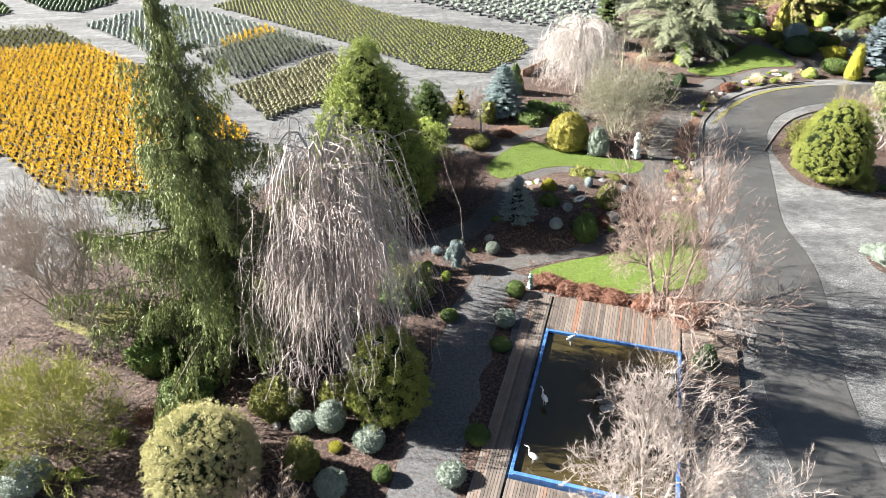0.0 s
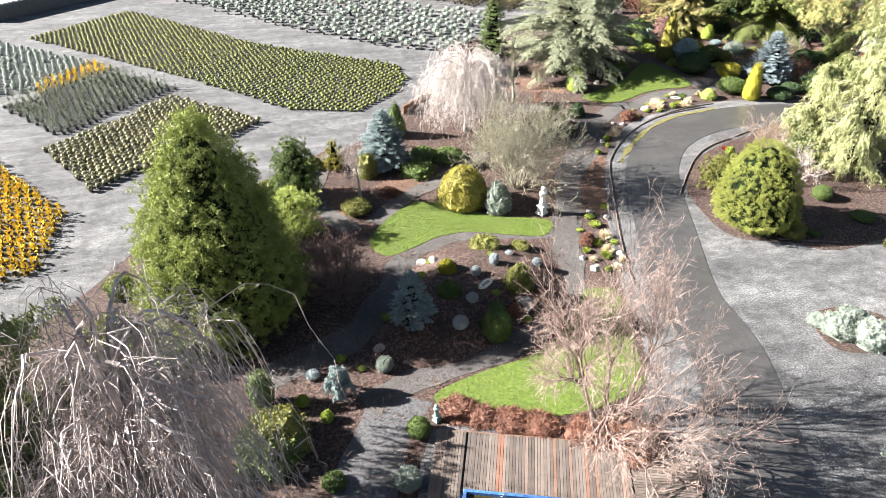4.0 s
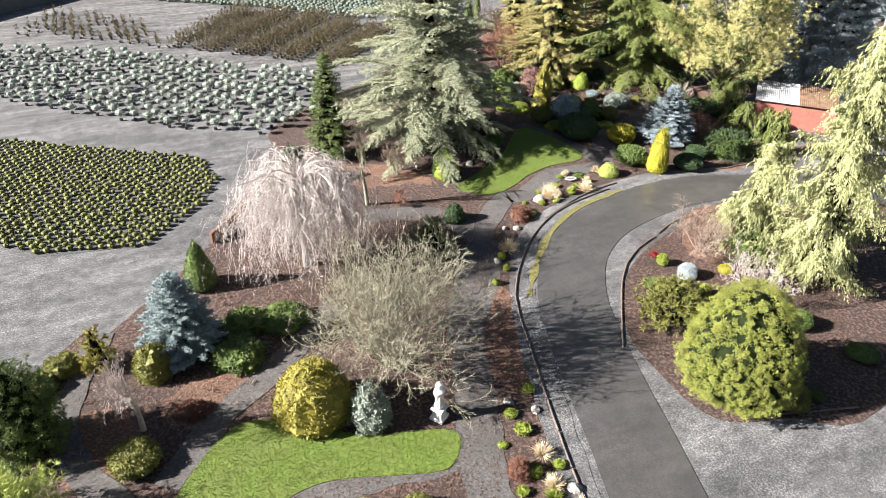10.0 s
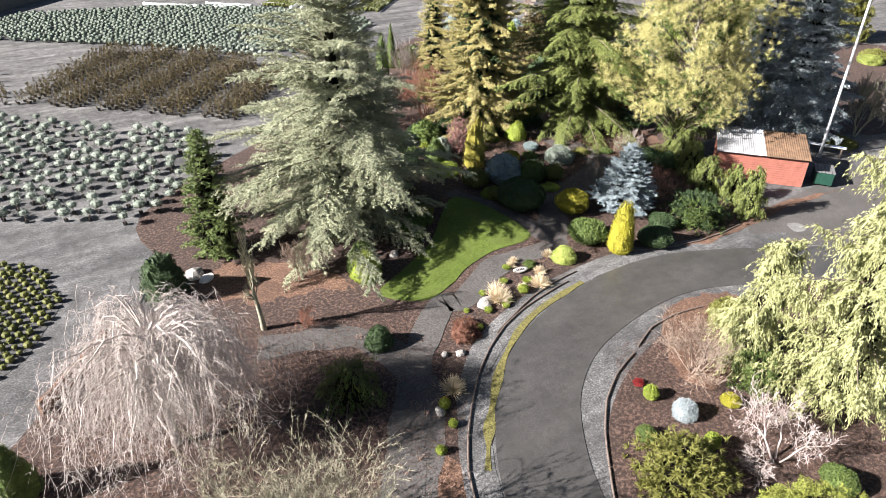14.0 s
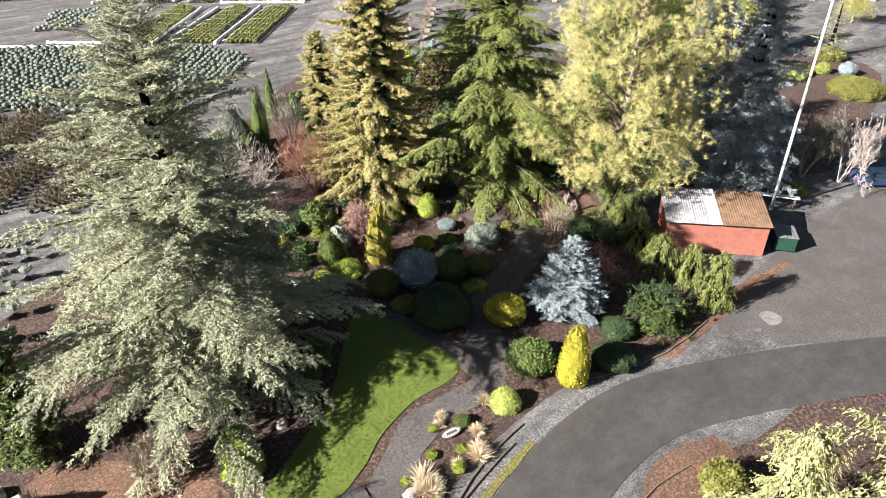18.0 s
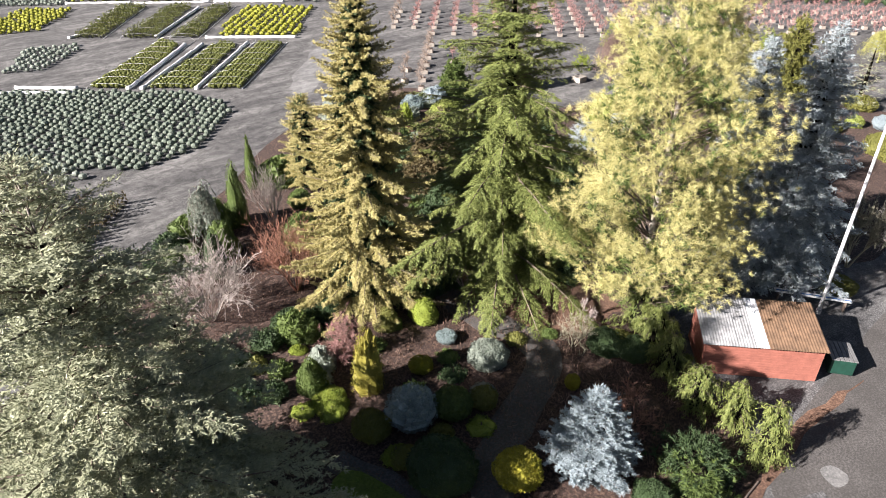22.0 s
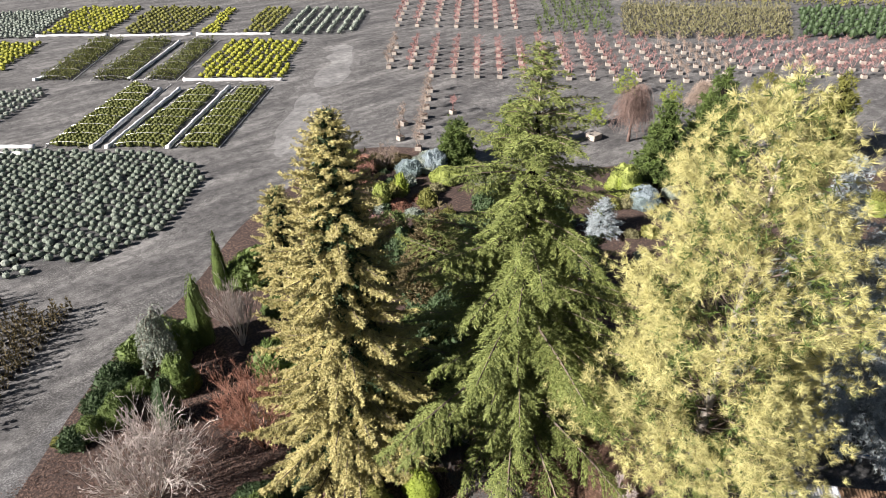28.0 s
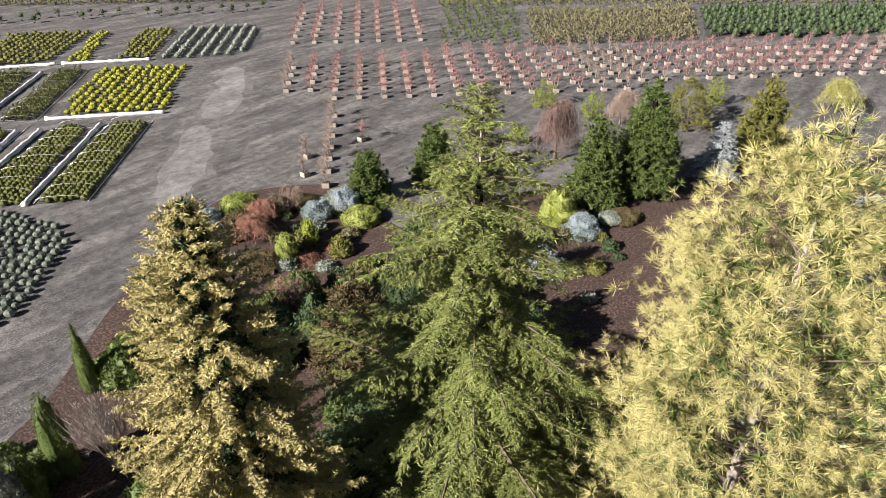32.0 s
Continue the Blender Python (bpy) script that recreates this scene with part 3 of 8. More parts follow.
def bare_tree(x, y, h, r, mat, label, name="bare_tree", category="bare tree", haze=0, bark=None, fine=0.016, **more):
    """A leafless tree or shrub: thick limbs as the trunk, thin twigs as the crown."""
    root = thing_at(name, x, y, 0, label, category)
    a, b, ra, rb = skeleton(h, r, **more)
    thick = ra > 0.035
    if thick.any():
        part("limb", mesh_of("limb", *tubes(a[thick], b[thick], ra[thick], rb[thick], 6), bark or mat, True), root, kind="stuff")
    thin = ~thick
    pieces = [tubes(a[thin], b[thin], ra[thin], rb[thin], 3)]
    if haze:
        rng = np.random.default_rng(5)
        half = max(1, int(thin.sum() * 0.6))
        pick = rng.integers(0, half, haze)
        lead = unit((b - a)[thin][-half:])[pick]
        ends = b[thin][-half:][pick] - (b - a)[thin][-half:][pick] * rng.random((haze, 1))
        way = unit(lead * 0.9 + rng.normal(size=(haze, 3)) * 0.55 + [0, 0, 0.25])
        pieces.append(needles(ends, way, (0.13 + 0.022 * r) * rng.uniform(0.4, 1.4, haze), fine, rng))
    part("crown", mesh_of("crown", *merged(pieces), mat), root, kind="stuff")
    return root


def weeping_tree(x, y, h, r, mat, label, strands=500, limbs=16, seed=1, name="weeping_tree", category="weeping tree", thick=0.016, kinks=7, to_ground=0.1, leaf=None, shade=None):
    """Limbs that arch out of a crooked trunk and long strands that hang from them."""
    rng = np.random.default_rng(seed)
    root = thing_at(name, x, y, 0, label, category)
    part("trunk", trunk_mesh(h * 0.8, 0.02 * h + 0.06, 0.05, seed, mat=mat if leaf is None else BARK), root)
    a_s, b_s, r_s, e_s, spots = [], [], [], [], []
    for k in range(limbs):
        ang = 2 * np.pi * (k + rng.random()) / limbs
        z0 = h * rng.uniform(0.3, 0.86)
        reach = r * rng.uniform(0.3, 1.02)
        peak = min(h, z0 + h * rng.uniform(0.12, 0.32))
        pts = []
        for s in np.linspace(0, 1, 8):
            rise = math.sin(min(1, s / 0.45) * math.pi / 2)
            fall = max(0, (s - 0.45) / 0.55) ** 2
            wob = rng.normal(size=2) * 0.05 * r * s
            pts.append((math.cos(ang) * reach * s + wob[0], math.sin(ang) * reach * s + wob[1], z0 + (peak - z0) * rise - fall * h * 0.25))
        pts = np.array(pts)
        rad = np.linspace(0.03 + 0.004 * h, 0.014, 8)
        a_s.append(pts[:-1]), b_s.append(pts[1:]), r_s.append(rad[:-1]), e_s.append(rad[1:])
        spots.append(pts[1:])
    spots = np.concatenate(spots)
    for k in range(strands):
        p = spots[rng.integers(len(spots))] + rng.normal(size=3) * [0.07 * r, 0.07 * r, 0.03 * h]
        turn = rng.normal() * 0.9
        out = unit(np.array([p[0], p[1], 0.0]) + 1e-3)
        out = np.array([out[0] * math.cos(turn) - out[1] * math.sin(turn), out[0] * math.sin(turn) + out[1] * math.cos(turn), 0])
        long = max(0.4, (p[2] - h * to_ground * rng.uniform(0.2, 3.0)) * rng.uniform(0.15, 0.8))
        t = np.linspace(0, 1, kinks)[:, None]
        sway = np.cumsum(rng.normal(size=(kinks, 3)) * [0.07, 0.07, 0.04], 0) * min(r, 3.0)
        line = p + out * long * rng.uniform(0.05, 0.5) * np.sqrt(t) + sway * np.sqrt(t) - np.array([0, 0, 1.0]) * long * (t ** 1.5 - 0.12 * np.sin(math.pi * np.minimum(1, t * 2)) * rng.random())
        a_s.append(line[:-1]), b_s.append(line[1:])
        rad = np.linspace(thick, thick * 0.45, kinks) * rng.uniform(0.7, 1.5)
        r_s.append(rad[:-1]), e_s.append(rad[1:])
    a, b, ra, rb = (np.concatenate(v) for v in (a_s, b_s, r_s, e_s))
    pieces = [tubes(a, b, ra, rb, 3)]
    if leaf is None:
        n = len(a) * 3
        pick = rng.integers(0, len(a), n)
        way = unit(rng.normal(size=(n, 3)) * [1, 1, 0.6] + [0, 0, -0.5])
        pieces.append(needles(a[pick] + (b - a)[pick] * rng.random((n, 1)), way, 0.35 * rng.uniform(0.4, 1.5, n), 0.015, rng))
    if shade:
        part("twig_mass", mesh_of("twig_mass", *pieces.pop(), shade), root, kind="stuff")
    part("crown", mesh_of("crown", *merged(pieces), mat if leaf is None else BARK), root, kind="stuff")
    if leaf is not None:
        n = len(a) * 14
        pick = rng.integers(0, len(a), n)
        q = a[pick] + (b - a)[pick] * rng.random((n, 1))
        way = unit(rng.normal(size=(n, 3)) * 0.6 + [0, 0, -0.9])
        size = 0.17 * rng.uniform(0.6, 1.4, n)
        part("foliage", mesh_of("foliage", *blades(q, way, size, size * 0.3, rng), leaf), root, kind="stuff")
    return root


STEM = trunk_mesh(0.6, 0.09)


def tufted(x, y, h, r, mat, label, name="conifer", shape="cone", boughs=60, puffs=10, size=0.3, per=22, slim=0.16, seed=1, bare=0.05, inner=0.55, gather=0.5, bark=None, category="conifer tree", limbs=True, up=0.35, core=0.3, core_mat=None, lob=1.0, bias=0.5, loose=0.7, fuzz=(0.0, 0.4), stub=1.0, inner_mat=None, inner_to=0.7):
    """A tree whose foliage stands in starry tufts, gathered in masses round the ends of its limbs."""
    rng = np.random.default_rng(seed)
    root = thing_at(name, x, y, 0, label, category)
    part("trunk", trunk_mesh(h * 0.95, max(0.05, h * 0.014), 0.012, seed, mat=bark), root)
    profile = SHAPES[shape]
    n = boughs
    s = np.sort(along(profile, r, h, 40 * n, rng))[20::40]
    s[-max(1, n // 30):] = 1 - 0.1 * rng.random(max(1, n // 30))
    a = np.arange(n) * 2.39996 + rng.normal(size=n) * 0.25
    lobes = 1 + lob * (0.12 * np.sin(3 * a + 9 * s) + 0.1 * np.sin(5 * a - 17 * s) + 0.08 * rng.normal(size=n))
    rad = profile(s) * r * lobes * 0.97
    end = np.stack([rad * np.cos(a), rad * np.sin(a), h * (bare + (1 - bare) * s)], 1)
    foot = np.stack([0 * rad, 0 * rad, np.maximum(0.2, end[:, 2] - rad * (0.25 + up))], 1)
    who = np.repeat(np.arange(n), puffs)
    q = inner + (1 - inner) * rng.random((len(who), 1)) ** 0.6
    spot = foot[who] + (end - foot)[who] * q + rng.normal(size=(len(who), 3)) * gather * size * 2.2 * [1, 1, 0.7]
    axis = unit(unit(spot * [1, 1, 0] + 1e-6) + [0, 0, up] + 0.25 * rng.normal(size=spot.shape))
    big = size * rng.uniform(0.65, 1.2, len(who))
    d = unit(rng.normal(size=(len(who), per, 3)) + axis[:, None] * bias * 2)
    at = spot[:, None] + d * (big[:, None, None] * rng.uniform(*fuzz, (len(who), per, 1)))
    face = np.repeat(axis, per, 0)
    if stub < 1:
        face = 0.4 * face + d.reshape(-1, 3)
        d = unit(d * 0.45 + rng.normal(size=d.shape) * 0.6 + axis[:, None] * 0.2 + [0, 0, 0.2])
    long = (stub * big[:, None] * rng.uniform(0.6, 1.15, (len(who), per))).ravel()
    at, d = at.reshape(-1, 3), d.reshape(-1, 3)
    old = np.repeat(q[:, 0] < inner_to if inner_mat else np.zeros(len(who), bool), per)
    part("crown", mesh_of("crown", *needles(at[~old], d[~old], long[~old], long[~old] * slim, rng, face[~old], loose if stub == 1 else 0.3), mat), root, kind="stuff")
    # greener inner needles, enlarged and dark to stand for shaded gaps too
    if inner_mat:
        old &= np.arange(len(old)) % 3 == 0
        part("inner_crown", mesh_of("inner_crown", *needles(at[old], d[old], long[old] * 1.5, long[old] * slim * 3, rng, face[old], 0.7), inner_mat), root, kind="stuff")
    # dark core whose colour holds the shade between the tufts
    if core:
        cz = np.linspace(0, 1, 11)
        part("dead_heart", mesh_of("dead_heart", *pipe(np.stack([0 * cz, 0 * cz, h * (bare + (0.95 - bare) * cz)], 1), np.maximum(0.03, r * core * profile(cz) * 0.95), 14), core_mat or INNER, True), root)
    if limbs:
        part("bough", mesh_of("bough", *tubes(foot, foot + 0.8 * (end - foot), 0.015 + 0.009 * rad, 0.01 + 0 * rad, 5), BARK), root, kind="stuff")
    return root


# ---- ground ----
def curve_through(points, steps=8, closed=True):
    """A smooth line through a few corner points."""
    p = np.array(points, float)
    n = len(p)
    out = []
    for i in range(n if closed else n - 1):
        p0, p1, p2, p3 = (p[(i + k) % n] if closed else p[min(max(i + k, 0), n - 1)] for k in (-1, 0, 1, 2))
        for t in np.arange(steps) / steps:
            out.append(0.5 * (2 * p1 + (p2 - p0) * t + (2 * p0 - 5 * p1 + 4 * p2 - p3) * t * t + (3 * p1 - p0 - 3 * p2 + p3) * t ** 3))
    if not closed:
        out.append(p[-1])
    return np.array(out)


def patch(name, points, z, mat, label="", category="", smooth=8, depth=0.0, ragged=0.0):
    """A flat piece of ground with a smooth outline; depth: how far its edge goes down."""
    line = curve_through(points, smooth) if smooth else np.array(points, float)
    if ragged:
        q = np.c_[line, 0 * line[:, 0]]
        line = line + ragged * np.stack([lumps(q, 0.9, 3.0) + 0.6 * lumps(q, 2.3, 9.0), lumps(q, 0.9, 17.0) + 0.6 * lumps(q, 2.3, 29.0)], 1)
    bm = bmesh.new()
    top = [bm.verts.new((x, y, z)) for x, y in line]
    face = bm.faces.new(top)
    if face.calc_area() and face.normal.z < 0:
        face.normal_flip()
    low = [bm.verts.new((x, y, z - max(depth, 0.05))) for x, y in line]
    for i in range(len(line)):
        j = (i + 1) % len(line)
        bm.faces.new((top[i], top[j], low[j], low[i]))
    bmesh.ops.triangulate(bm, faces=[face])
    bmesh.ops.recalc_face_normals(bm, faces=bm.faces)
    me = bpy.data.meshes.new(name)
    bm.to_mesh(me)
    bm.free()
    me.materials.append(mat)
    return tagged(new(name, me), label, category, kind="structure")


def strip(name, points, width, z, mat, label="", category="", closed=False, ragged=0.0):
    """A band of one width along a smooth line."""
    line = curve_through(points, 10, closed)
    d = unit(np.gradient(line, axis=0))
    side = np.stack([-d[:, 1], d[:, 0]], 1) * width / 2
    waver = lumps(np.c_[line, 0 * line[:, 0]], 0.55, width)[:, None] * ragged
    side = side * (1 + waver)
    n = len(line)
    v = np.concatenate([np.c_[line + side, np.full(n, z)], np.c_[line - side, np.full(n, z)], np.c_[line + side, np.full(n, z - 0.06)], np.c_[line - side, np.full(n, z - 0.06)]])
    k = np.arange(n - 1)
    f = np.concatenate([np.stack([k + n, k + n + 1, k + 1, k], 1), np.stack([k, k + 1, k + 1 + 2 * n, k + 2 * n], 1), np.stack([k + n + 1, k + n, k + 3 * n, k + 3 * n + 1], 1)])
    return tagged(new(name, mesh_of(name, v, f, mat)), label, category, kind="structure")


ground = thing_at("ground", 40, 100, 0, "grey gravel ground of the nursery yard", "ground", kind="structure", me=mesh_of("ground", [(-3000, -3000, 0), (3000, -3000, 0), (3000, 3000, 0), (-3000, 3000, 0)], np.array([[0, 1, 2, 3]]), GRAVEL))
# ---- beds, drive, lawns and paths ----
patch("garden_bed", [(-31.12, 29.43), (-22.99, 42.08), (-11.66, 51.87), (-3.65, 68.72), (-1.23, 64.52), (6.69, 72.77), (5.75, 69.88), (13.53, 78.04), (19, 85.8), (16.55, 82), (24.81, 88.12), (23.9, 89.52), (23.38, 98.76), (36.5, 108.6), (40.14, 111.1), (45.6, 117.0), (50.2, 121.2), (56.5, 124.6), (64.6, 131.6), (72.6, 136.2), (81.4, 141.03), (90.83, 134.09), (88.98, 119.49), (106.55, 115.61), (128.81, 89.45), (96.21, 78.57), (87.1, 80.23), (72.17, 86.36), (64.22, 73.62), (56.25, 73.97), (51.61, 75.45), (40.42, 73.76), (35.15, 69.88), (31.46, 63.87), (28.25, 54.92), (25.75, 47.32), (22.62, 38.19), (18.41, 33.82), (10.14, 37.23), (6.66, 21.41), (0.6, 9.99), (-19.04, 10.42)], 0.01, MULCH, "dark bark mulch under the garden's shrubs", "soil", 5)
patch("damp_yard", [(-12.05, 145.97), (10.03, 126.14), (29.3, 108.84), (37.98, 112.32), (52.95, 122.84), (64.23, 129.29), (81.4, 141.03), (90.83, 134.09), (88.98, 119.49), (106.55, 115.61), (128.81, 89.45), (153.5, 60.42), (420, 60), (420, 420), (-120, 420)], 0.005, DAMP, "darker damp gravel of the northern yard", "ground", 4)
DRIVE = [(23.27, 17.48), (24.68, 27.38), (28.3, 39), (28.79, 45.43), (30.77, 51.98), (32.83, 58.31), (35.06, 63.53), (38.62, 67.92), (43.95, 70.67), (52.22, 71.5), (59.75, 68.63), (68.83, 63.27), (79.55, 55.76)]
strip("shoulder", [(25.3, 44.3), (26.6, 50.3), (28.6, 56.2), (30.9, 62.2), (33.0, 66.4), (36.6, 71.0), (42.5, 73.7), (50.5, 74.6), (58.5, 72.6), (64.5, 70.0)], 1.7, 0.018, GRAVEL, "pale gravel shoulder along the drive", "gravel", ragged=0.2)
strip("road", DRIVE, 4.5, 0.026, ASPHALT, "dark asphalt drive curving through the garden", "road")
strip("moss_edge", [(32.24, 64.18), (34.36, 66.92), (37.75, 70.32), (41.73, 72.67), (46.92, 73.84)], 0.42, 0.037, MOSS, "yellow moss along the edge of the drive", "moss", ragged=0.9)
patch("yard", [(64.49, 73.39), (76.01, 74.44), (89.89, 73.8), (107.08, 64.47), (77.93, 58.97), (68.6, 66.06), (62.63, 70.59)], 0.014, PATH, "grit yard beside the shed", "yard", 5)
patch("island_bed", [(36.03, 59.24), (39.62, 63.65), (44.77, 66.36), (51.47, 67.64), (56.15, 66.29), (66.38, 64.52), (65.72, 55.58), (44.5, 48.09), (39.04, 49.57), (35.63, 51.05), (35.12, 54.76)], 0.022, MULCH, "bark mulch island inside the bend", "soil", 5)
patch("needle_litter", [(29.45, 65.42), (31.22, 65.85), (30.36, 61.53), (28.44, 57.47), (26.58, 58.22), (27.61, 61.35)], 0.016, NEEDLES, "rust-brown needle litter beside the path", "litter", 10, ragged=0.8)
patch("needle_litter_cedar", [(24.24, 86.35), (26.4, 88.44), (31.05, 86.13), (33.46, 81.45), (30.5, 82.47), (27.03, 83.1)], 0.016, NEEDLES, "rust-brown needle litter under the cedar", "litter", 10, ragged=0.8)
patch("needle_litter_spruce", [(10.32, 64.8), (13.07, 65.4), (16.07, 64.78), (14.24, 62.67), (11.2, 61.83), (9.78, 62.9)], 0.016, NEEDLES, "orange-brown needle litter under the blue spruce", "litter", 10, ragged=0.6)
patch("needle_litter_larch", [(5.19, 64.76), (7.47, 64.87), (8.7, 62.84), (7.2, 60.2), (5.28, 60.55)], 0.016, NEEDLES, "tawny needle litter under the bare larch", "litter", 10, ragged=0.6)
patch("needle_litter_island", [(49.52, 68.77), (54.39, 67.68), (52.1, 64.44), (47.88, 62.26), (45.21, 63.74)], 0.028, NEEDLES, "orange-brown litter on the island bed", "litter", 10, ragged=0.5)
patch("needle_litter_shed", [(57.38, 73.64), (62.96, 73.44), (66.59, 74.3), (75.44, 72.86), (69.54, 73.2), (63.72, 72.78), (57.71, 72.82)], 0.02, NEEDLES, "orange-brown litter along the yard's edge", "litter", 8, ragged=0.4)
patch("needle_litter_pine", [(61.71, 95.43), (65.88, 96.82), (71.42, 93.83), (70.08, 88.18), (63.43, 88.18), (61.79, 91.66)], 0.016, NEEDLES, "red-brown leaf litter under the tall conifers", "litter", 10, ragged=0.8)
ring = curve_through(MOUND, 6)
heaps = [MOUND_MID + (ring - MOUND_MID) * f for f in np.linspace(1.0, 0.0, 16)[:-1]]
heap_v = np.concatenate([np.c_[q, rise(q[:, 0], q[:, 1]) + (0.03 * lumps(np.c_[q, 0 * q[:, 0]], 1.6, 4.0) if k else 0 * q[:, 0]) + 0.02] for k, q in enumerate(heaps)] + [[[*MOUND_MID, MOUND_HIGH + 0.02]]])
m, k = len(ring), np.arange(len(ring))
heap_f = [np.stack([14 * m + k, 14 * m + (k + 1) % m, 0 * k + 15 * m], 1), np.concatenate([np.stack([i * m + k, i * m + (k + 1) % m, (i + 1) * m + (k + 1) % m, (i + 1) * m + k], 1) for i in range(14)])]
tagged(new("rockery_mound", mesh_of("rockery_mound", heap_v, heap_f, MULCH, True)), "bark-mulched mound of the rockery", "soil", kind="structure")
patch("moss_patch", [(-20.4, 35.2), (-18.0, 37.2), (-15.9, 36.6), (-15.6, 34.9), (-18.2, 34.2)], 0.016, MOSS, "yellow-green moss on the bare soil", "moss", 8, ragged=0.7)
LAWN_statue = [(8.94, 56.46), (12.92, 60.88), (16.65, 59.12), (18.77, 57.55), (22.83, 56.04), (21.78, 54.07), (19.59, 54.54), (16.29, 55.66), (13.88, 55.43), (12, 54.48), (9.78, 53.74)]
patch("lawn_statue", LAWN_statue, 0.05, LAWN, "mown green lawn before the statue", "lawn", 6)
LAWN_bend = [(46.4, 88.72), (47.94, 80.89), (43.87, 80.14), (41.16, 79.32), (39.17, 78.19), (36.59, 77.56), (34.54, 79.78), (37.72, 81.64), (41.06, 83.84)]
patch("lawn_bend", LAWN_bend, 0.05, LAWN, "bright mown lawn beside the bend", "lawn", 5)
LAWN_deck = [(17.77, 36.85), (12.3, 37.96), (10.71, 39.6), (13.56, 40.84), (17.0, 41.7), (19.6, 43.4), (21.4, 45.6), (22.3, 47.0), (24.3, 46.6), (23.9, 43.6), (23.2, 40.6), (22.4, 38.1)]
patch("lawn_deck", LAWN_deck, 0.05, LAWN, "mown lawn above the timber deck", "lawn", 6)
# the larch's shade over this path is put into its grit colour
strip("path_main", [(3.17, 18.06), (3.39, 22.15), (4.95, 28.98), (7.01, 36.14), (9.05, 39.99)], 3.3, 0.02, WET_SHADE, "dark grit path beside the pond deck", "path", ragged=0.35)
strip("path_middle", [(0.57, 42.45), (2.78, 43.51), (6.61, 45.43), (9.19, 48.95), (11.75, 53.96), (16.1, 55.46), (22.85, 54.71), (24.63, 56.89), (27.13, 62.84), (32.24, 70.04), (31.5, 76.22), (25.89, 78.48)], 2.1, 0.024, PATH, "grit path winding between the beds", "path", ragged=0.35)
strip("path_spruce", [(9.4, 58.4), (12.2, 61.7), (15.1, 63.8), (17.9, 66.1), (20.6, 68.6)], 1.5, 0.044, PATH, "grit path between the blue spruce and the golden conifer", "path", ragged=0.35)
strip("path_hedge", [(7.0, 71.6), (5.7, 67.6), (5.1, 64.6), (5.7, 61.2), (7.6, 57.6)], 1.5, 0.048, PATH, "grit path behind the clipped hedge", "path", ragged=0.35)
strip("path_lawn", [(6.97, 39.6), (10.2, 41.2), (14.6, 42.3), (17.9, 43.9), (20.3, 45.9), (21.7, 48.2)], 1.9, 0.028, PATH, "grit path above the lawn", "path", ragged=0.35)
strip("path_island", [(24.0, 55.6), (22.9, 52.6), (22.1, 49.6), (21.3, 47.0)], 2.2, 0.032, PATH, "grit path round the rockery bed", "path", ragged=0.35)
strip("path_bend", [(26.15, 61.98), (32.33, 71.44), (37.09, 76.36), (38.93, 76.32), (43.46, 78.58), (48.69, 78.81), (47.93, 84.02), (46.33, 89.68)], 1.9, 0.036, PATH, "grit path round the bright lawn", "path", ragged=0.35)
strip("path_inner", [(48.69, 78.81), (52.62, 83.48), (55.89, 85), (61.94, 88.1), (61.38, 94.65), (62.01, 98.72)], 2.4, 0.04, PATH, "dark grit path through the dwarf conifers", "path", ragged=0.35)
DRY = spotted("dry_grit", (0.19, 0.19, 0.184), (0.26, 0.259, 0.252), (0.36, 0.358, 0.35), 8.0, 0.8, 0.95, 0.3, (0.12, 0.118, 0.115), 0.5)
HALF = spotted("half_dry_grit", (0.1, 0.098, 0.095), (0.19, 0.186, 0.18), (0.31, 0.304, 0.295), 8.0, 0.8, 0.95, 0.3, (0.09, 0.088, 0.085), 0.7)
patch("half_dry_patch", [(75.01, 145.6), (82.63, 155.01), (91.92, 165.89), (93.5, 161.1), (84.6, 148.04), (77.82, 142.56)], 0.009, HALF, "paler half-dry grit on the yard", "ground", 10, ragged=1.3)
patch("half_dry_patch_north", [(92.07, 164.02), (101.2, 174.48), (108.34, 183.45), (111.57, 178.76), (102.48, 166.39), (96.15, 160.24)], 0.011, HALF, "paler half-dry grit on the yard", "ground", 10, ragged=1.3)
patch("dry_patch", [(76.09, 146.21), (82.39, 153.84), (90.39, 162.05), (90.95, 158.33), (84.46, 149.45), (77.99, 144.16)], 0.013, DRY, "pale dry patch on the yard", "ground", 6, ragged=1.0)
patch("dry_patch_north", [(93.43, 164.62), (101.57, 173.32), (107.71, 180.99), (109.79, 177.79), (102.65, 168.25), (96.39, 162.13)], 0.015, DRY, "pale dry patch on the yard", "ground", 6, ragged=1.0)
patch("dry_puddle", [(66.09, 71.49), (66.94, 71.27), (66.99, 70.46), (66.39, 70.16), (65.63, 70.51)], 0.018, DRY, "pale dried puddle in the yard", "ground", 6)

# ---- timber deck and pond ----
PLANK = plain("weathered_plank", (0.115, 0.09, 0.074), 0.75, 0, 0.55, 1.5)
plank_tree = PLANK.node_tree
info = plank_tree.nodes.new("ShaderNodeObjectInfo")
shade = ramp(plank_tree, info.outputs["Random"], [(0.0, (0.055, 0.045, 0.04)), (0.45, (0.13, 0.105, 0.088)), (0.8, (0.2, 0.165, 0.14)), (0.9, (0.2, 0.1, 0.06)), (1.0, (0.28, 0.1, 0.05))])
old = plank_tree.nodes["Principled BSDF"].inputs["Base Color"].links[0].from_socket
plank_tree.links.new(mixed(plank_tree, 0.6, old, shade), plank_tree.nodes["Principled BSDF"].inputs["Base Color"])
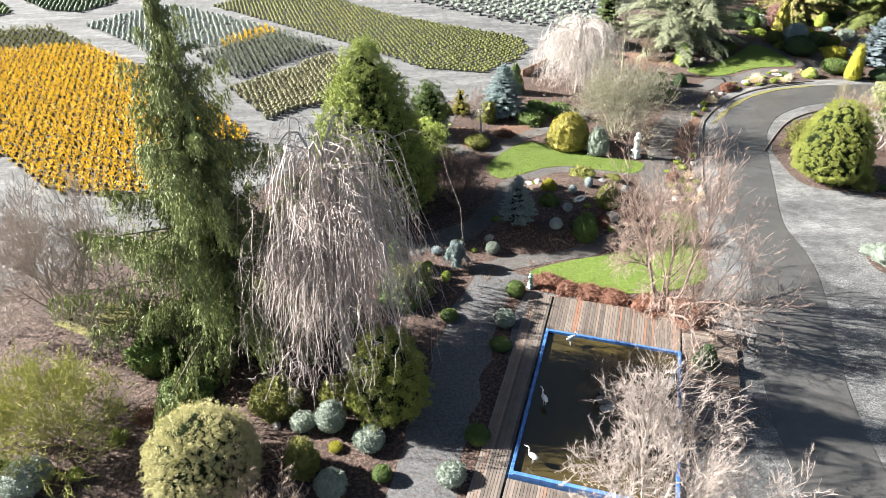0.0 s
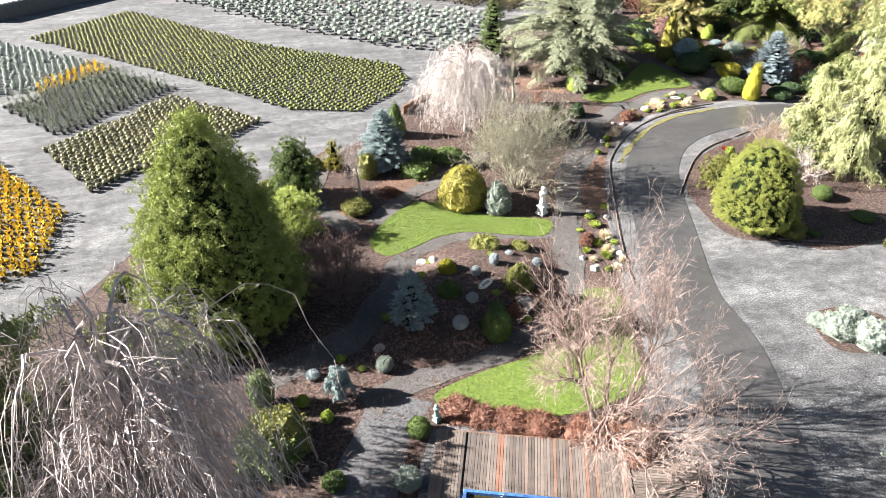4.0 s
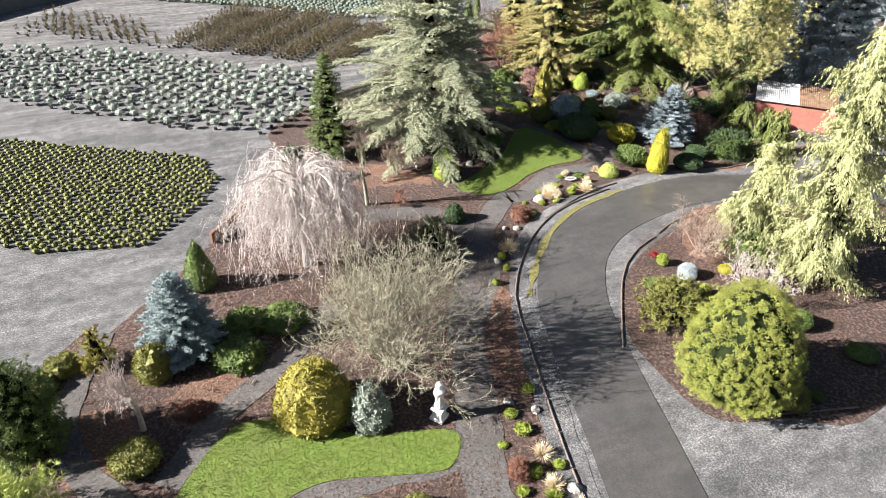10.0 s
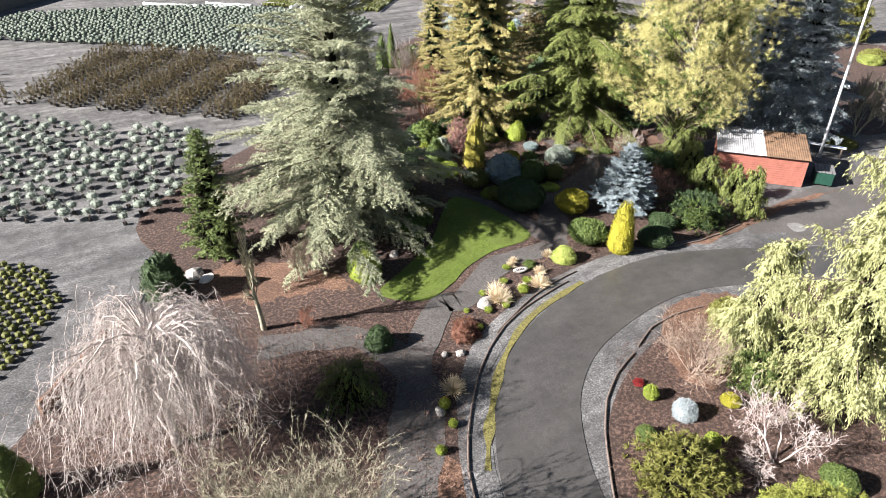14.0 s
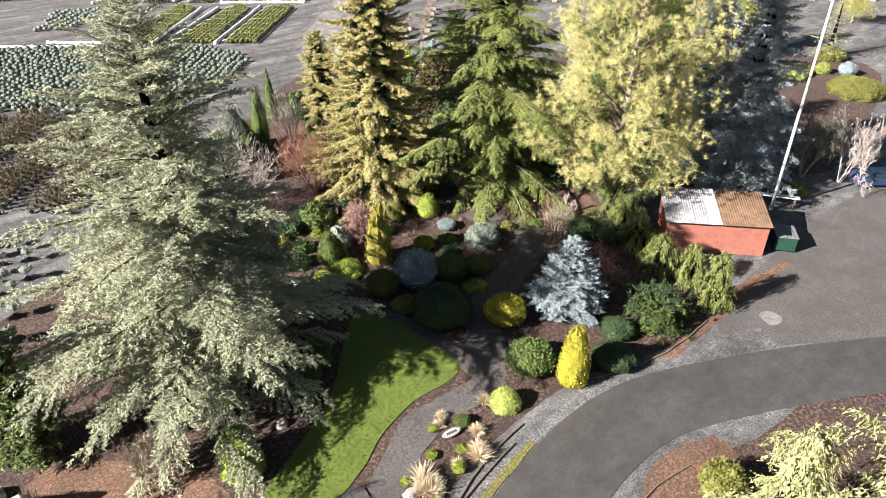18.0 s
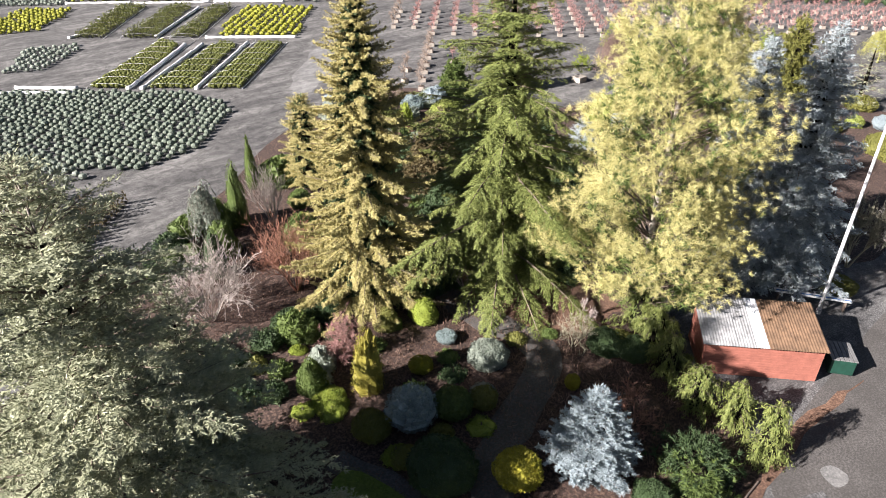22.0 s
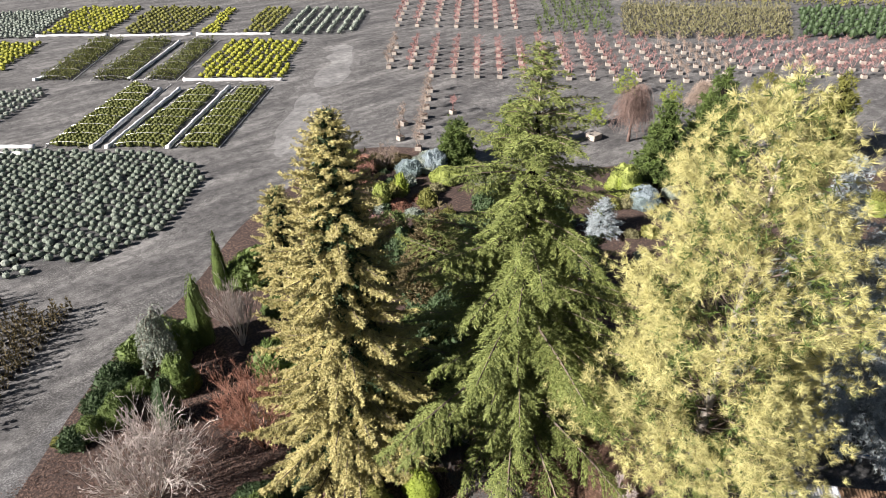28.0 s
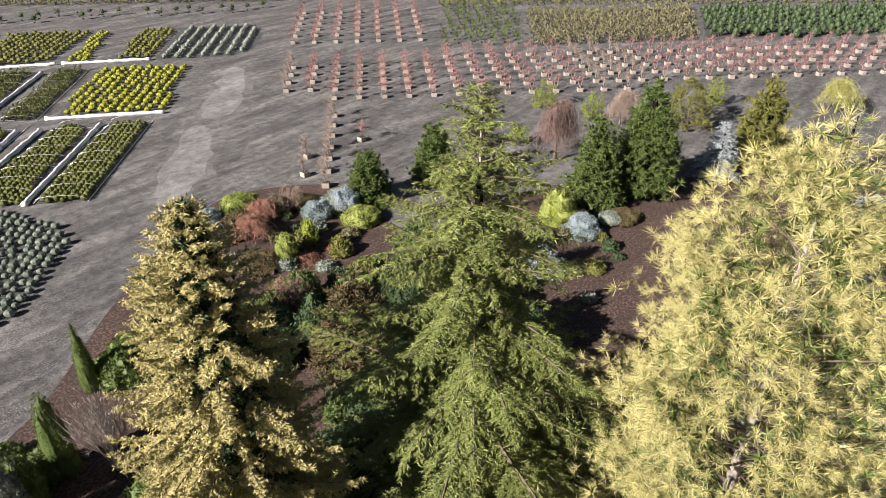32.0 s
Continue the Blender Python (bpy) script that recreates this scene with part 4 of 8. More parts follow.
BLUE_PAINT = plain("worn_blue_paint", (0.05, 0.14, 0.36), 0.55, 0, 0.5, 2.5)
DECK = Matrix.Translation((11.05, 32.94, 0)) @ Matrix.Rotation(radians(-17.5), 4, "Z")


def box_mesh(name, lo, hi, mat, bevel=0.01):
    bm = bmesh.new()
    bmesh.ops.create_cube(bm, size=1.0)
    for v in bm.verts:
        v.co = [l + (h - l) * (c + 0.5) for l, h, c in zip(lo, hi, v.co)]
    if bevel:
        bmesh.ops.bevel(bm, geom=bm.edges[:], offset=bevel, segments=1, affect="EDGES")
    me = bpy.data.meshes.new(name)
    bm.to_mesh(me)
    bm.free()
    me.materials.append(mat)
    return me


deck = tagged(new("deck"), "weathered timber deck of narrow planks round the pond", "deck", kind="structure")
deck.matrix_basis = DECK


def planks(u0, u1, n0, n1, along, pitch=0.155):
    """Planks side by side; along: the axis on which they lie."""
    across0, across1 = (u0, u1) if along == "n" else (n0, n1)
    long0, long1 = (n0, n1) if along == "n" else (u0, u1)
    count = int((across1 - across0) / pitch)
    me = box_mesh("plank", (0, 0, 0), (pitch - 0.018, long1 - long0, 0.04) if along == "n" else (long1 - long0, pitch - 0.018, 0.04), PLANK, 0.006)
    for k in range(count):
        ob = part("plank", me, deck)
        q = across0 + k * pitch
        ob.location = (q, long0, 0.16 + 0.006 * RNG.random()) if along == "n" else (long0, q, 0.16 + 0.006 * RNG.random())


planks(-1.85, -0.2, -14.0, 3.8, "n")
planks(-0.2, 7.9, 0.2, 3.8, "n")
planks(7.95, 11.0, -6.0, 3.1, "u")
planks(-0.2, 7.9, -14.0, -11.2, "n")
part("joist", box_mesh("joist", (-1.85, 3.78, 0.02), (7.9, 3.88, 0.15), PLANK), deck)
part("joist", box_mesh("joist", (11.0, -6.0, 0.02), (11.08, 3.2, 0.2), BARK), deck)
pond = tagged(new("pond"), "shallow pond in a worn blue painted timber frame", "pond")
pond.matrix_basis = DECK
for lo, hi in (((-0.16, -11.1, 0.0), (0.02, 0.16, 0.42)), ((0.02, 0.0, 0.0), (7.7, 0.16, 0.42)), ((7.7, -11.1, 0.0), (7.88, 0.16, 0.42)), ((0.02, -11.1, 0.0), (7.7, -10.9, 0.5))):
    part("frame_board", box_mesh("frame_board", lo, hi, BLUE_PAINT, 0.015), pond)
WATER, wt, wb = shader("pond_water", 0.08)
wn = node(wt, "ShaderNodeTexNoise", Scale=0.35, Detail=4.0)
wt.links.new(ramp(wt, wn.outputs[0], [(0.36, (0.016, 0.014, 0.009)), (0.5, (0.05, 0.038, 0.014)), (0.66, (0.15, 0.11, 0.022))]), wb.inputs["Base Color"])
wbump = node(wt, "ShaderNodeBump", Strength=0.06, Distance=0.02)
wave = node(wt, "ShaderNodeTexNoise", Scale=4.0, Detail=3.0)
wt.links.new(wave.outputs[0], wbump.inputs["Height"])
wt.links.new(wbump.outputs[0], wb.inputs["Normal"])
part("water_surface", box_mesh("water_surface", (0.0, -10.92, 0.06), (7.72, 0.02, 0.22), WATER, 0), pond, "murky brown still water")


def heron(x, y, turn):
    bv, bf = ball(8, 12)
    neck = pipe([(0.16, 0, 0.62), (0.3, 0, 0.78), (0.26, 0, 0.95), (0.36, 0, 1.06), (0.6, 0, 1.0)], [0.06, 0.045, 0.04, 0.045, 0.008], 6)
    legs = [pipe([(0, s, 0), (0, s, 0.5)], [0.02, 0.02], 5) for s in (-0.06, 0.06)]
    me = mesh_of("heron_statue", *merged([(bv * [0.32, 0.15, 0.17] + [0, 0, 0.58], bf), neck, *legs]), WHITE_STONE, True)
    p = DECK @ Vector((x, y, 0.2))
    return thing_at("heron_statue", p.x, p.y, 0.2, "white garden heron statue standing in the pond", "statue", "pond herons", turn, 0.95, me)


heron(1.45, -0.75, 0.3)
heron(0.75, -6.0, 1.9)
heron(0.85, -10.0, 2.4)
heron(7.3, -2.8, 1.0)


island = DECK @ Vector((4.2, -3.6, 0))
bare_tree(island.x, island.y, 1.5, 1.9, BROWN_TWIG, "dry brown twiggy shrub growing in the pond", "pond_shrub", seed=96, stems=12, depth=4, haze=6000, spread=0.9, start=0.4, limit=2500)
for k in range(7):
    q = DECK @ Vector((4.0 + 0.25 * math.sin(k * 2.1), -5.4 + 0.22 * k, 0))
    bv, bf = ball(6, 9)
    thing_at("pond_stone", q.x, q.y, 0.2 + 0.12 * (k % 3), "rough grey stone piled in the pond", "rock", "pond stones", k * 1.3, me=mesh_of("pond_stone", bv * (1 + 0.3 * lumps(bv, 1.3, k * 5.0)[:, None]) * [0.34, 0.26, 0.22], bf, STONE))


def planter_bowl(x, y, r=0.75, z=0.16):
    ring = np.linspace(0, 2 * np.pi, 20, endpoint=False)
    prof = [(0.55, 0.0), (0.85, 0.2), (1.0, 0.45), (1.0, 0.5), (0.9, 0.5), (0.88, 0.42)]
    v = np.array([(q * r * math.cos(a), q * r * math.sin(a), h * r) for q, h in prof for a in ring] + [(0, 0, 0.4 * r)])
    k = np.arange(20)
    f = np.concatenate([np.stack([i * 20 + k, i * 20 + (k + 1) % 20, (i + 1) * 20 + (k + 1) % 20, (i + 1) * 20 + k], 1) for i in range(5)])
    cap = np.stack([100 + k, 100 + (k + 1) % 20, 0 * k + 120], 1)
    root = thing_at("planter_bowl", x, y, z, "round green planter bowl on the deck", "planter")
    part("bowl", mesh_of("bowl", v, [cap, f], plain("green_glaze", (0.07, 0.1, 0.035), 0.4), True), root)
    return root


bowl = DECK @ Vector((9.2, -0.5, 0))
planter_bowl(bowl.x, bowl.y)
shrub(bowl.x, bowl.y, 1.3, 0.55, "egg", DARK_GREEN, "small dark conifer growing in the planter bowl", "potted_conifer", z=0.5)


# ---- statues, sign, stones, logs ----
def figure(x, y, h, label, mat, name="statue", plinth=True):
    """A robed standing figure, kept as a plain turned shape on a plinth."""
    steps = 16
    a = np.linspace(0, 2 * np.pi, steps, endpoint=False)
    square = np.minimum(1 / np.maximum(np.abs(np.cos(a)), 1e-6), 1 / np.maximum(np.abs(np.sin(a)), 1e-6))
    prof = [(0.0, 0.0, 1), (0.15, 0.0, 1), (0.15, 0.07, 1), (0.11, 0.09, 1), (0.1, 0.25, 1), (0.14, 0.27, 1), (0.14, 0.31, 1), (0.11, 0.32, 0), (0.13, 0.4, 0), (0.1, 0.55, 0), (0.115, 0.66, 0), (0.155, 0.75, 0), (0.15, 0.79, 0), (0.05, 0.83, 0), (0.06, 0.86, 0), (0.085, 0.91, 0), (0.075, 0.96, 0), (0.0, 1.0, 0)]
    v = np.array([(r * h * (s if k else 1 + 0.12 * math.sin(5 * q) * (0.33 < z < 0.7)) * math.cos(q), r * h * (s if k else 0.75 if z < 0.82 else 1) * math.sin(q), z * h) for r, z, k in prof for q, s in zip(a, square)])
    k = np.arange(steps)
    f = np.concatenate([np.stack([i * steps + k, i * steps + (k + 1) % steps, (i + 1) * steps + (k + 1) % steps, (i + 1) * steps + k], 1) for i in range(len(prof) - 1)])
    return thing_at(name, x, y, 0.05, label, "statue", turn=0.6, me=mesh_of(name, v, f, mat, False))


figure(22.56, 57.12, 2.45, "white stone garden statue on a square plinth", WHITE_STONE)
figure(10.52, 37.84, 1.2, "small weathered green garden statue beside the deck", plain("verdigris", (0.2, 0.3, 0.27), 0.7))


def oval_sign(x, y, turn, size=1.0):
    root = thing_at("oval_sign", x, y, 0.25, "white oval plaque with dark marks lying on the mulch", "sign", turn=turn, size=size)
    root.rotation_euler = (0.5, 0.1, turn)
    ring = np.linspace(0, 2 * np.pi, 28, endpoint=False)
    for nm, s, z, mat in (("plaque", 1.0, 0.0, WHITE_STONE), ("border", 0.9, 0.02, plain("dark_lettering", (0.03, 0.03, 0.03), 0.6)), ("field", 0.84, 0.024, WHITE_STONE)):
        n = 28
        v = np.array([(0.75 * s * math.cos(a), 0.26 * s * math.sin(a), zz) for zz in (z + 0.03, z) for a in ring])
        k = np.arange(n)
        bm = bmesh.new()
        vs = [bm.verts.new(c) for c in v]
        bm.faces.new(vs[:n])
        for i in k:
            bm.faces.new((vs[i], vs[i + n], vs[(i + 1) % n + n], vs[(i + 1) % n]))
        me = bpy.data.meshes.new(nm)
        bm.to_mesh(me)
        bm.free()
        me.materials.append(mat)
        part(nm, me, root)
    for i in range(5):
        part("lettering_bar", box_mesh("lettering_bar", (-0.42 + 0.17 * i, -0.09, 0.05), (-0.31 + 0.17 * i, 0.09, 0.062), plain("dark_lettering", (0.03, 0.03, 0.03), 0.6), 0), root)
    return root


oval_sign(15.81, 48.43, 0.75)
oval_sign(43.99, 76.93, -0.1, 0.8)


def stone(x, y, r, label="rough pale field stone half sunk in the mulch", mat=None, flat=0.6):
    bv, bf = ball(6, 9)
    s = RNG.random() * 50
    v = bv * (1 + 0.35 * lumps(bv, 1.3, s)[:, None]) * [r, r * 0.75, r * flat]
    return thing_at("rock", x, y, 0.05, label, "rock", "garden rocks", RNG.random() * 6, me=mesh_of("rock", v, bf, mat or STONE))


for x, y, r in ((23.96, 49.23, 0.45), (23.5, 50.56, 0.3), (27.34, 55.49, 0.32), (26.41, 50.54, 0.4), (26.35, 56.6, 0.3), (39.63, 74.97, 0.5), (35.77, 71.93, 0.35), (32.32, 68.59, 0.35), (34.94, 72.32, 0.28), (40.06, 75.36, 0.55), (24.73, 88.17, 0.8), (8.25, 44.05, 0.42), (12.22, 52.19, 0.5), (13, 52.11, 0.45), (14.03, 51.24, 0.35), (24.08, 49.42, 0.3), (0.05, 25.44, 0.3), (-4.59, 26.18, 0.3), (19.76, 33.76, 0.5), (40.82, 40.11, 0.9)):
    stone(x, y, r)


LOG_WOOD = plain("grey_log", (0.13, 0.1, 0.085), 0.85, 0, 0.4, 3)


def log_edge(points, long=2.3, r=0.06):
    line = curve_through(points, 12, False)
    run = np.r_[0, np.cumsum(np.linalg.norm(np.diff(line, axis=0), axis=1))]
    at = np.arange(0, run[-1], long)
    me = mesh_of("edging_log", *pipe([(0, 0, 0), (long * 0.48, 0.02, 0.01), (long * 0.97, 0, 0)], [r, r * 0.92, r * 0.96], 8), LOG_WOOD)
    for q in at[:-1] if len(at) > 1 else at:
        a = np.array([np.interp(q, run, line[:, k]) for k in (0, 1)])
        b = np.array([np.interp(q + long, run, line[:, k]) for k in (0, 1)])
        thing_at("edging_log", a[0], a[1], 0.065, "grey weathered edging log along the bed", "log", "edging logs", math.atan2(b[1] - a[1], b[0] - a[0]), 1.0, me)


log_edge([(25.86, 47.11), (26.75, 50.81), (28.04, 55), (29.52, 59.34), (31.44, 64.62), (34.73, 68.93), (37.79, 71.62), (41.63, 73.48), (48.21, 74.71)])
log_edge([(38.71, 72.36), (43.63, 74.42), (48.64, 75.14)])
log_edge([(34.63, 57.61), (38.69, 62.98), (41.3, 65.31), (44.03, 66.54), (46.56, 67.14)])
log_edge([(45.09, 66.96), (48.13, 68.05), (52.04, 67.58)])
log_edge([(51.72, 75.41), (55.37, 73.89), (59.31, 73.21), (64.49, 73.47)])
log_edge([(38.63, 49.98), (41.07, 49.14), (44.5, 48.09)])

# ---- big trees ----
draped(-8.4, 33.41, 21.4, 7.0, DRAPE, "tall dark weeping cypress with hanging sprays", "weeping_cypress", levels=36, per=10, profile=1.1, rise=0.25, rise_top=0.75, droop=0.4, tip=0.15, ragged=0.5, lob=0.35, every=0.075, drop=1.5, leaf=0.24, thin=0.34, sway=0.14, core=0.12, seed=3)
weeping_tree(-1.14, 30.6, 15.16, 4.7, PINK_TWIG, "bare weeping larch with long pale hanging twigs", seed=4, strands=1500, limbs=56, thick=0.012, to_ground=0.05, kinks=9, shade=POND_TWIG)
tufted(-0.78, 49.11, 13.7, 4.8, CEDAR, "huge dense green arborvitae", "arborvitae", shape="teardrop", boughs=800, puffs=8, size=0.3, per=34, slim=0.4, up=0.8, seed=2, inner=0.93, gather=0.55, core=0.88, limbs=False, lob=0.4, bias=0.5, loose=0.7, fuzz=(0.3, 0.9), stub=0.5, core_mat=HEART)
bare_tree(18.9, 35.0, 10.4, 5.9, TAN_TWIG, "bare spreading tree with pinkish twigs beside the deck", seed=107, stems=7, haze=44000, depth=5, forks=4, spread=0.8, start=0.24, limit=11000, up=0.12, twig=0.01, bark=BROWN_TWIG, fine=0.012)
bare_tree(13.6, 18.7, 8.0, 5.5, POND_TWIG, "bare tree with pale dense twigs over the pond", seed=6, stems=7, haze=65000, depth=5, forks=4, spread=0.8, start=0.26, limit=9000, up=0.15, twig=0.01, fine=0.012)
conifer(40.6, 92.4, 13.4, 4.0, BLUEGREY, "secondary leader of the blue-grey atlas cedar", "atlas_cedar", per=11, levels=24, leaf=0.16, thin=0.36, gap=0.11, droop=0.12, rise=0.12, rise_top=0.7, tip=-0.08, hang=0.12, fluff=0.5, profile=0.7, ragged=0.3, lob=0.25, spread=0.5, dense=1.6, core=0.1, seed=8, bark=GREY_BARK)
conifer(36.4, 89.4, 21.6, 8.0, BLUEGREY, "massive blue-grey atlas cedar with layered boughs", "atlas_cedar", per=13, levels=32, leaf=0.16, thin=0.36, gap=0.125, droop=0.12, rise=0.12, rise_top=0.75, tip=-0.08, hang=0.12, fluff=0.5, profile=0.72, ragged=0.3, lob=0.25, spread=0.5, dense=1.9, core=0.1, seed=7, bark=GREY_BARK)
conifer(26.98, 90.15, 9.37, 2.3, SPRUCE, "narrow dense dark green spruce", "spruce", seed=8, levels=26, per=9, leaf=0.2, thin=0.4, gap=0.09, fluff=0.5, dense=2.2, profile=0.62, core=0.5)
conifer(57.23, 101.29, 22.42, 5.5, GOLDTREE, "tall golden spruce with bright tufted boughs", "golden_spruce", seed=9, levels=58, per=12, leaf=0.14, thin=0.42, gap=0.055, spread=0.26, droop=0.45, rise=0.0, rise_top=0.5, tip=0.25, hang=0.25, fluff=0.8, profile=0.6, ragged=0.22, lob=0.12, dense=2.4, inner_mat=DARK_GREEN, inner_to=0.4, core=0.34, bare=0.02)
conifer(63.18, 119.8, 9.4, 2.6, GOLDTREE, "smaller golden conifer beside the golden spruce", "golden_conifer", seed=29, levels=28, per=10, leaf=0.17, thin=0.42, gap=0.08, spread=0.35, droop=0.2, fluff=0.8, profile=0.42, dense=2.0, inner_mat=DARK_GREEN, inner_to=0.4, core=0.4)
conifer(66.69, 96.9, 24.85, 8.9, FIRGREEN, "tall green hemlock with drooping layered boughs", "hemlock", seed=10, levels=38, per=11, leaf=0.17, thin=0.32, gap=0.09, spread=0.34, droop=0.34, rise=0.12, rise_top=0.55, tip=0.06, hang=0.28, fluff=0.35, profile=0.74, ragged=0.34, lob=0.2, dense=2.0, core=0.1, bark=GREY_BARK)
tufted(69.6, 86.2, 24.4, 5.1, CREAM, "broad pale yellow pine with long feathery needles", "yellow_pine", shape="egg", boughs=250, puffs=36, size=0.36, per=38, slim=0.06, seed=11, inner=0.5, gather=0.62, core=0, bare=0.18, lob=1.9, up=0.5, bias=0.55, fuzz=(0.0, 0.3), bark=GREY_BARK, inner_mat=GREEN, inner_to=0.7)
conifer(82.6, 82.9, 19.78, 5.0, SILVER, "tall silvery blue spruce behind the shed", "blue_spruce", seed=12, levels=34, per=13, leaf=0.21, thin=0.36, gap=0.085, hang=0.3, droop=0.3, fluff=0.6, dense=2.0, core=0.25)
conifer(81.0, 86.3, 18.4, 4.2, SILVER, "tall silvery blue spruce behind the shed", "blue_spruce", seed=22, levels=34, per=13, leaf=0.21, thin=0.36, gap=0.085, hang=0.3, droop=0.3, fluff=0.6, dense=2.0, core=0.25)
for t_x, t_y, t_h, t_r, t_seed, t_n in ((50.7, 58.3, 17.0, 3.4, 13, 26), (49.3, 62.6, 8.6, 2.6, 33, 14)):
    draped(t_x, t_y, t_h, t_r, PALE, "weeping pale green cedar with draped boughs", "weeping_cedar", levels=t_n, per=7, profile=0.4, rise=0.1, rise_top=0.5, droop=0.35, ragged=0.36, lob=0.25, every=0.06, drop=1.0, leaf=0.21, thin=0.34, sway=0.35, core=0.3, seed=t_seed)
conifer(11.4, 68.09, 5.3, 2.45, BLUE, "blue spruce beside the gravel track", "blue_spruce", seed=14, levels=26, per=12, leaf=0.14, thin=0.4, gap=0.065, profile=0.75, ragged=0.13, fluff=0.45, dense=2.2, core=0.55, droop=0.15, lob=0.05)
conifer(56.88, 80.06, 5.6, 2.7, STEELBLUE, "silvery white blue spruce among dwarf conifers", "silver_spruce", seed=15, levels=26, per=12, leaf=0.14, thin=0.4, gap=0.065, profile=0.75, ragged=0.14, fluff=0.45, dense=2.2, core=0.55, droop=0.1, lob=0.05)
conifer(10.63, 45.99, 3.8, 1.5, BLUE, "small blue spruce on the rockery", "blue_spruce", seed=18, levels=22, per=11, leaf=0.11, thin=0.4, gap=0.055, profile=0.75, ragged=0.13, fluff=0.45, dense=2.2, core=0.55, droop=0.1, lob=0.05)
conifer(90.67, 108.25, 3.76, 2.1, SILVER, "small silvery spruce behind the hemlock", "blue_spruce", seed=19, levels=22, per=11, leaf=0.16, gap=0.08, dense=1.8, fluff=0.5, core=0.4)
bare_tree(21.87, 61.84, 7.4, 4.9, GREY_TWIG, "bare round-headed grey shrub tree", seed=16, stems=30, fine=0.02, haze=52000, spread=0.85, depth=4, forks=4, start=0.26, limit=9000, up=0.3, twig=0.009)
weeping_tree(20.1, 73.7, 8.2, 5.0, CREAM_TWIG, "bare weeping tree with whitish hanging twigs", seed=17, strands=2100, limbs=50, thick=0.008, to_ground=0.04)
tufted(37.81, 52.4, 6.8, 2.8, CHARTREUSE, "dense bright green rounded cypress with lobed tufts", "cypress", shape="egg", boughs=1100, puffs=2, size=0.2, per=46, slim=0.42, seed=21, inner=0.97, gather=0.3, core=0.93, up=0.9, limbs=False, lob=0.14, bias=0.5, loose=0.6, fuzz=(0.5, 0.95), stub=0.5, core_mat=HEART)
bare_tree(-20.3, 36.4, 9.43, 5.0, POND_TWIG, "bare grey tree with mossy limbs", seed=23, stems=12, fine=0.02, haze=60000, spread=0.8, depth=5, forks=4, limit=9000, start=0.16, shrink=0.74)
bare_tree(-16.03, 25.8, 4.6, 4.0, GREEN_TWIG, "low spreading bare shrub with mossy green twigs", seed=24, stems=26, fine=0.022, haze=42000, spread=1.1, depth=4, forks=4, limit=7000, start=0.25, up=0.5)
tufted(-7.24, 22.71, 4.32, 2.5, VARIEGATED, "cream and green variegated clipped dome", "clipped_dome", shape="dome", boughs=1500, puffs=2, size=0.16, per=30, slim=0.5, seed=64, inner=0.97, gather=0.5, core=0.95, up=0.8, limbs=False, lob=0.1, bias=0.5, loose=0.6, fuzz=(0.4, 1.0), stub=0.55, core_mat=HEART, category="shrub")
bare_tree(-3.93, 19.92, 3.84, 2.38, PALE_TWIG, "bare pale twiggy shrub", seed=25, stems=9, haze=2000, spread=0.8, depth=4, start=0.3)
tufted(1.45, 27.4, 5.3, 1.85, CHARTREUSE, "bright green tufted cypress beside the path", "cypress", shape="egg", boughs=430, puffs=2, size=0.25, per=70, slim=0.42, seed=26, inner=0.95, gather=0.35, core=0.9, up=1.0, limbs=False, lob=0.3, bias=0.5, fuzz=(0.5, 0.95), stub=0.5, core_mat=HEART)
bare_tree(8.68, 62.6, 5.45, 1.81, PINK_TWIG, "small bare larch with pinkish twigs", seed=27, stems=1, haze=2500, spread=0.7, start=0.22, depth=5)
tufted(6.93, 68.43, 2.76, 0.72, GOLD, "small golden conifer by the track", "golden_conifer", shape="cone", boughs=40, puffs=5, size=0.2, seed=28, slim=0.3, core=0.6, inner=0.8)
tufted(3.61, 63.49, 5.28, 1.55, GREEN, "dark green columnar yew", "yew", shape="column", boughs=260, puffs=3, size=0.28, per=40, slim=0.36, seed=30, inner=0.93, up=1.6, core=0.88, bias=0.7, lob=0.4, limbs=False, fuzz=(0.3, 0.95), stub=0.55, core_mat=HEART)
tufted(3.26, 58.15, 3.69, 1.95, LIME, "pale green feathery bamboo clump", "bamboo", shape="dome", boughs=110, puffs=9, size=0.3, slim=0.12, seed=31, inner=0.4, up=1.0, core=0.3, category="bamboo")
shrub(13.22, 74.12, 3.72, 1.14, "flame", GREEN, "small green arborvitae by the track", "arborvitae")
shrub(8.22, 60.4, 1.05, 1.23, "ball", OLIVE, "low bronze-green globe shrub")
shrub(16.89, 60.19, 3.24, 1.95, "egg", GOLD, "golden-olive egg-shaped clipped conifer", "golden_conifer", leaf=0.13, lumpy=0.12, lump_size=0.25)
shrub(19.27, 58.28, 2.64, 0.95, "egg", SAGE, "grey-green cloud-pruned conifer beside the statue", "cloud_conifer", leaf=0.12, lumpy=0.32, lump_size=0.4)
bare_tree(6.03, 50.62, 4.37, 2.62, BROWN_TWIG, "dense purplish bare shrub", seed=34, stems=9, haze=6000, spread=0.7, depth=4, forks=4, start=0.3, limit=4000)
draped(28.75, 71.91, 2.8, 2.5, GREEN, "low weeping green conifer with trailing boughs", "weeping_conifer", levels=12, per=9, profile=0.45, rise=0.2, rise_top=0.5, droop=0.6, tip=-0.05, every=0.13, drop=0.55, leaf=0.2, thin=0.3, seed=35, core=0.4, bare=0.12)
shrub(32.1, 75.09, 1.39, 0.8, "egg", DARK_GREEN, "small dark dwarf conifer")
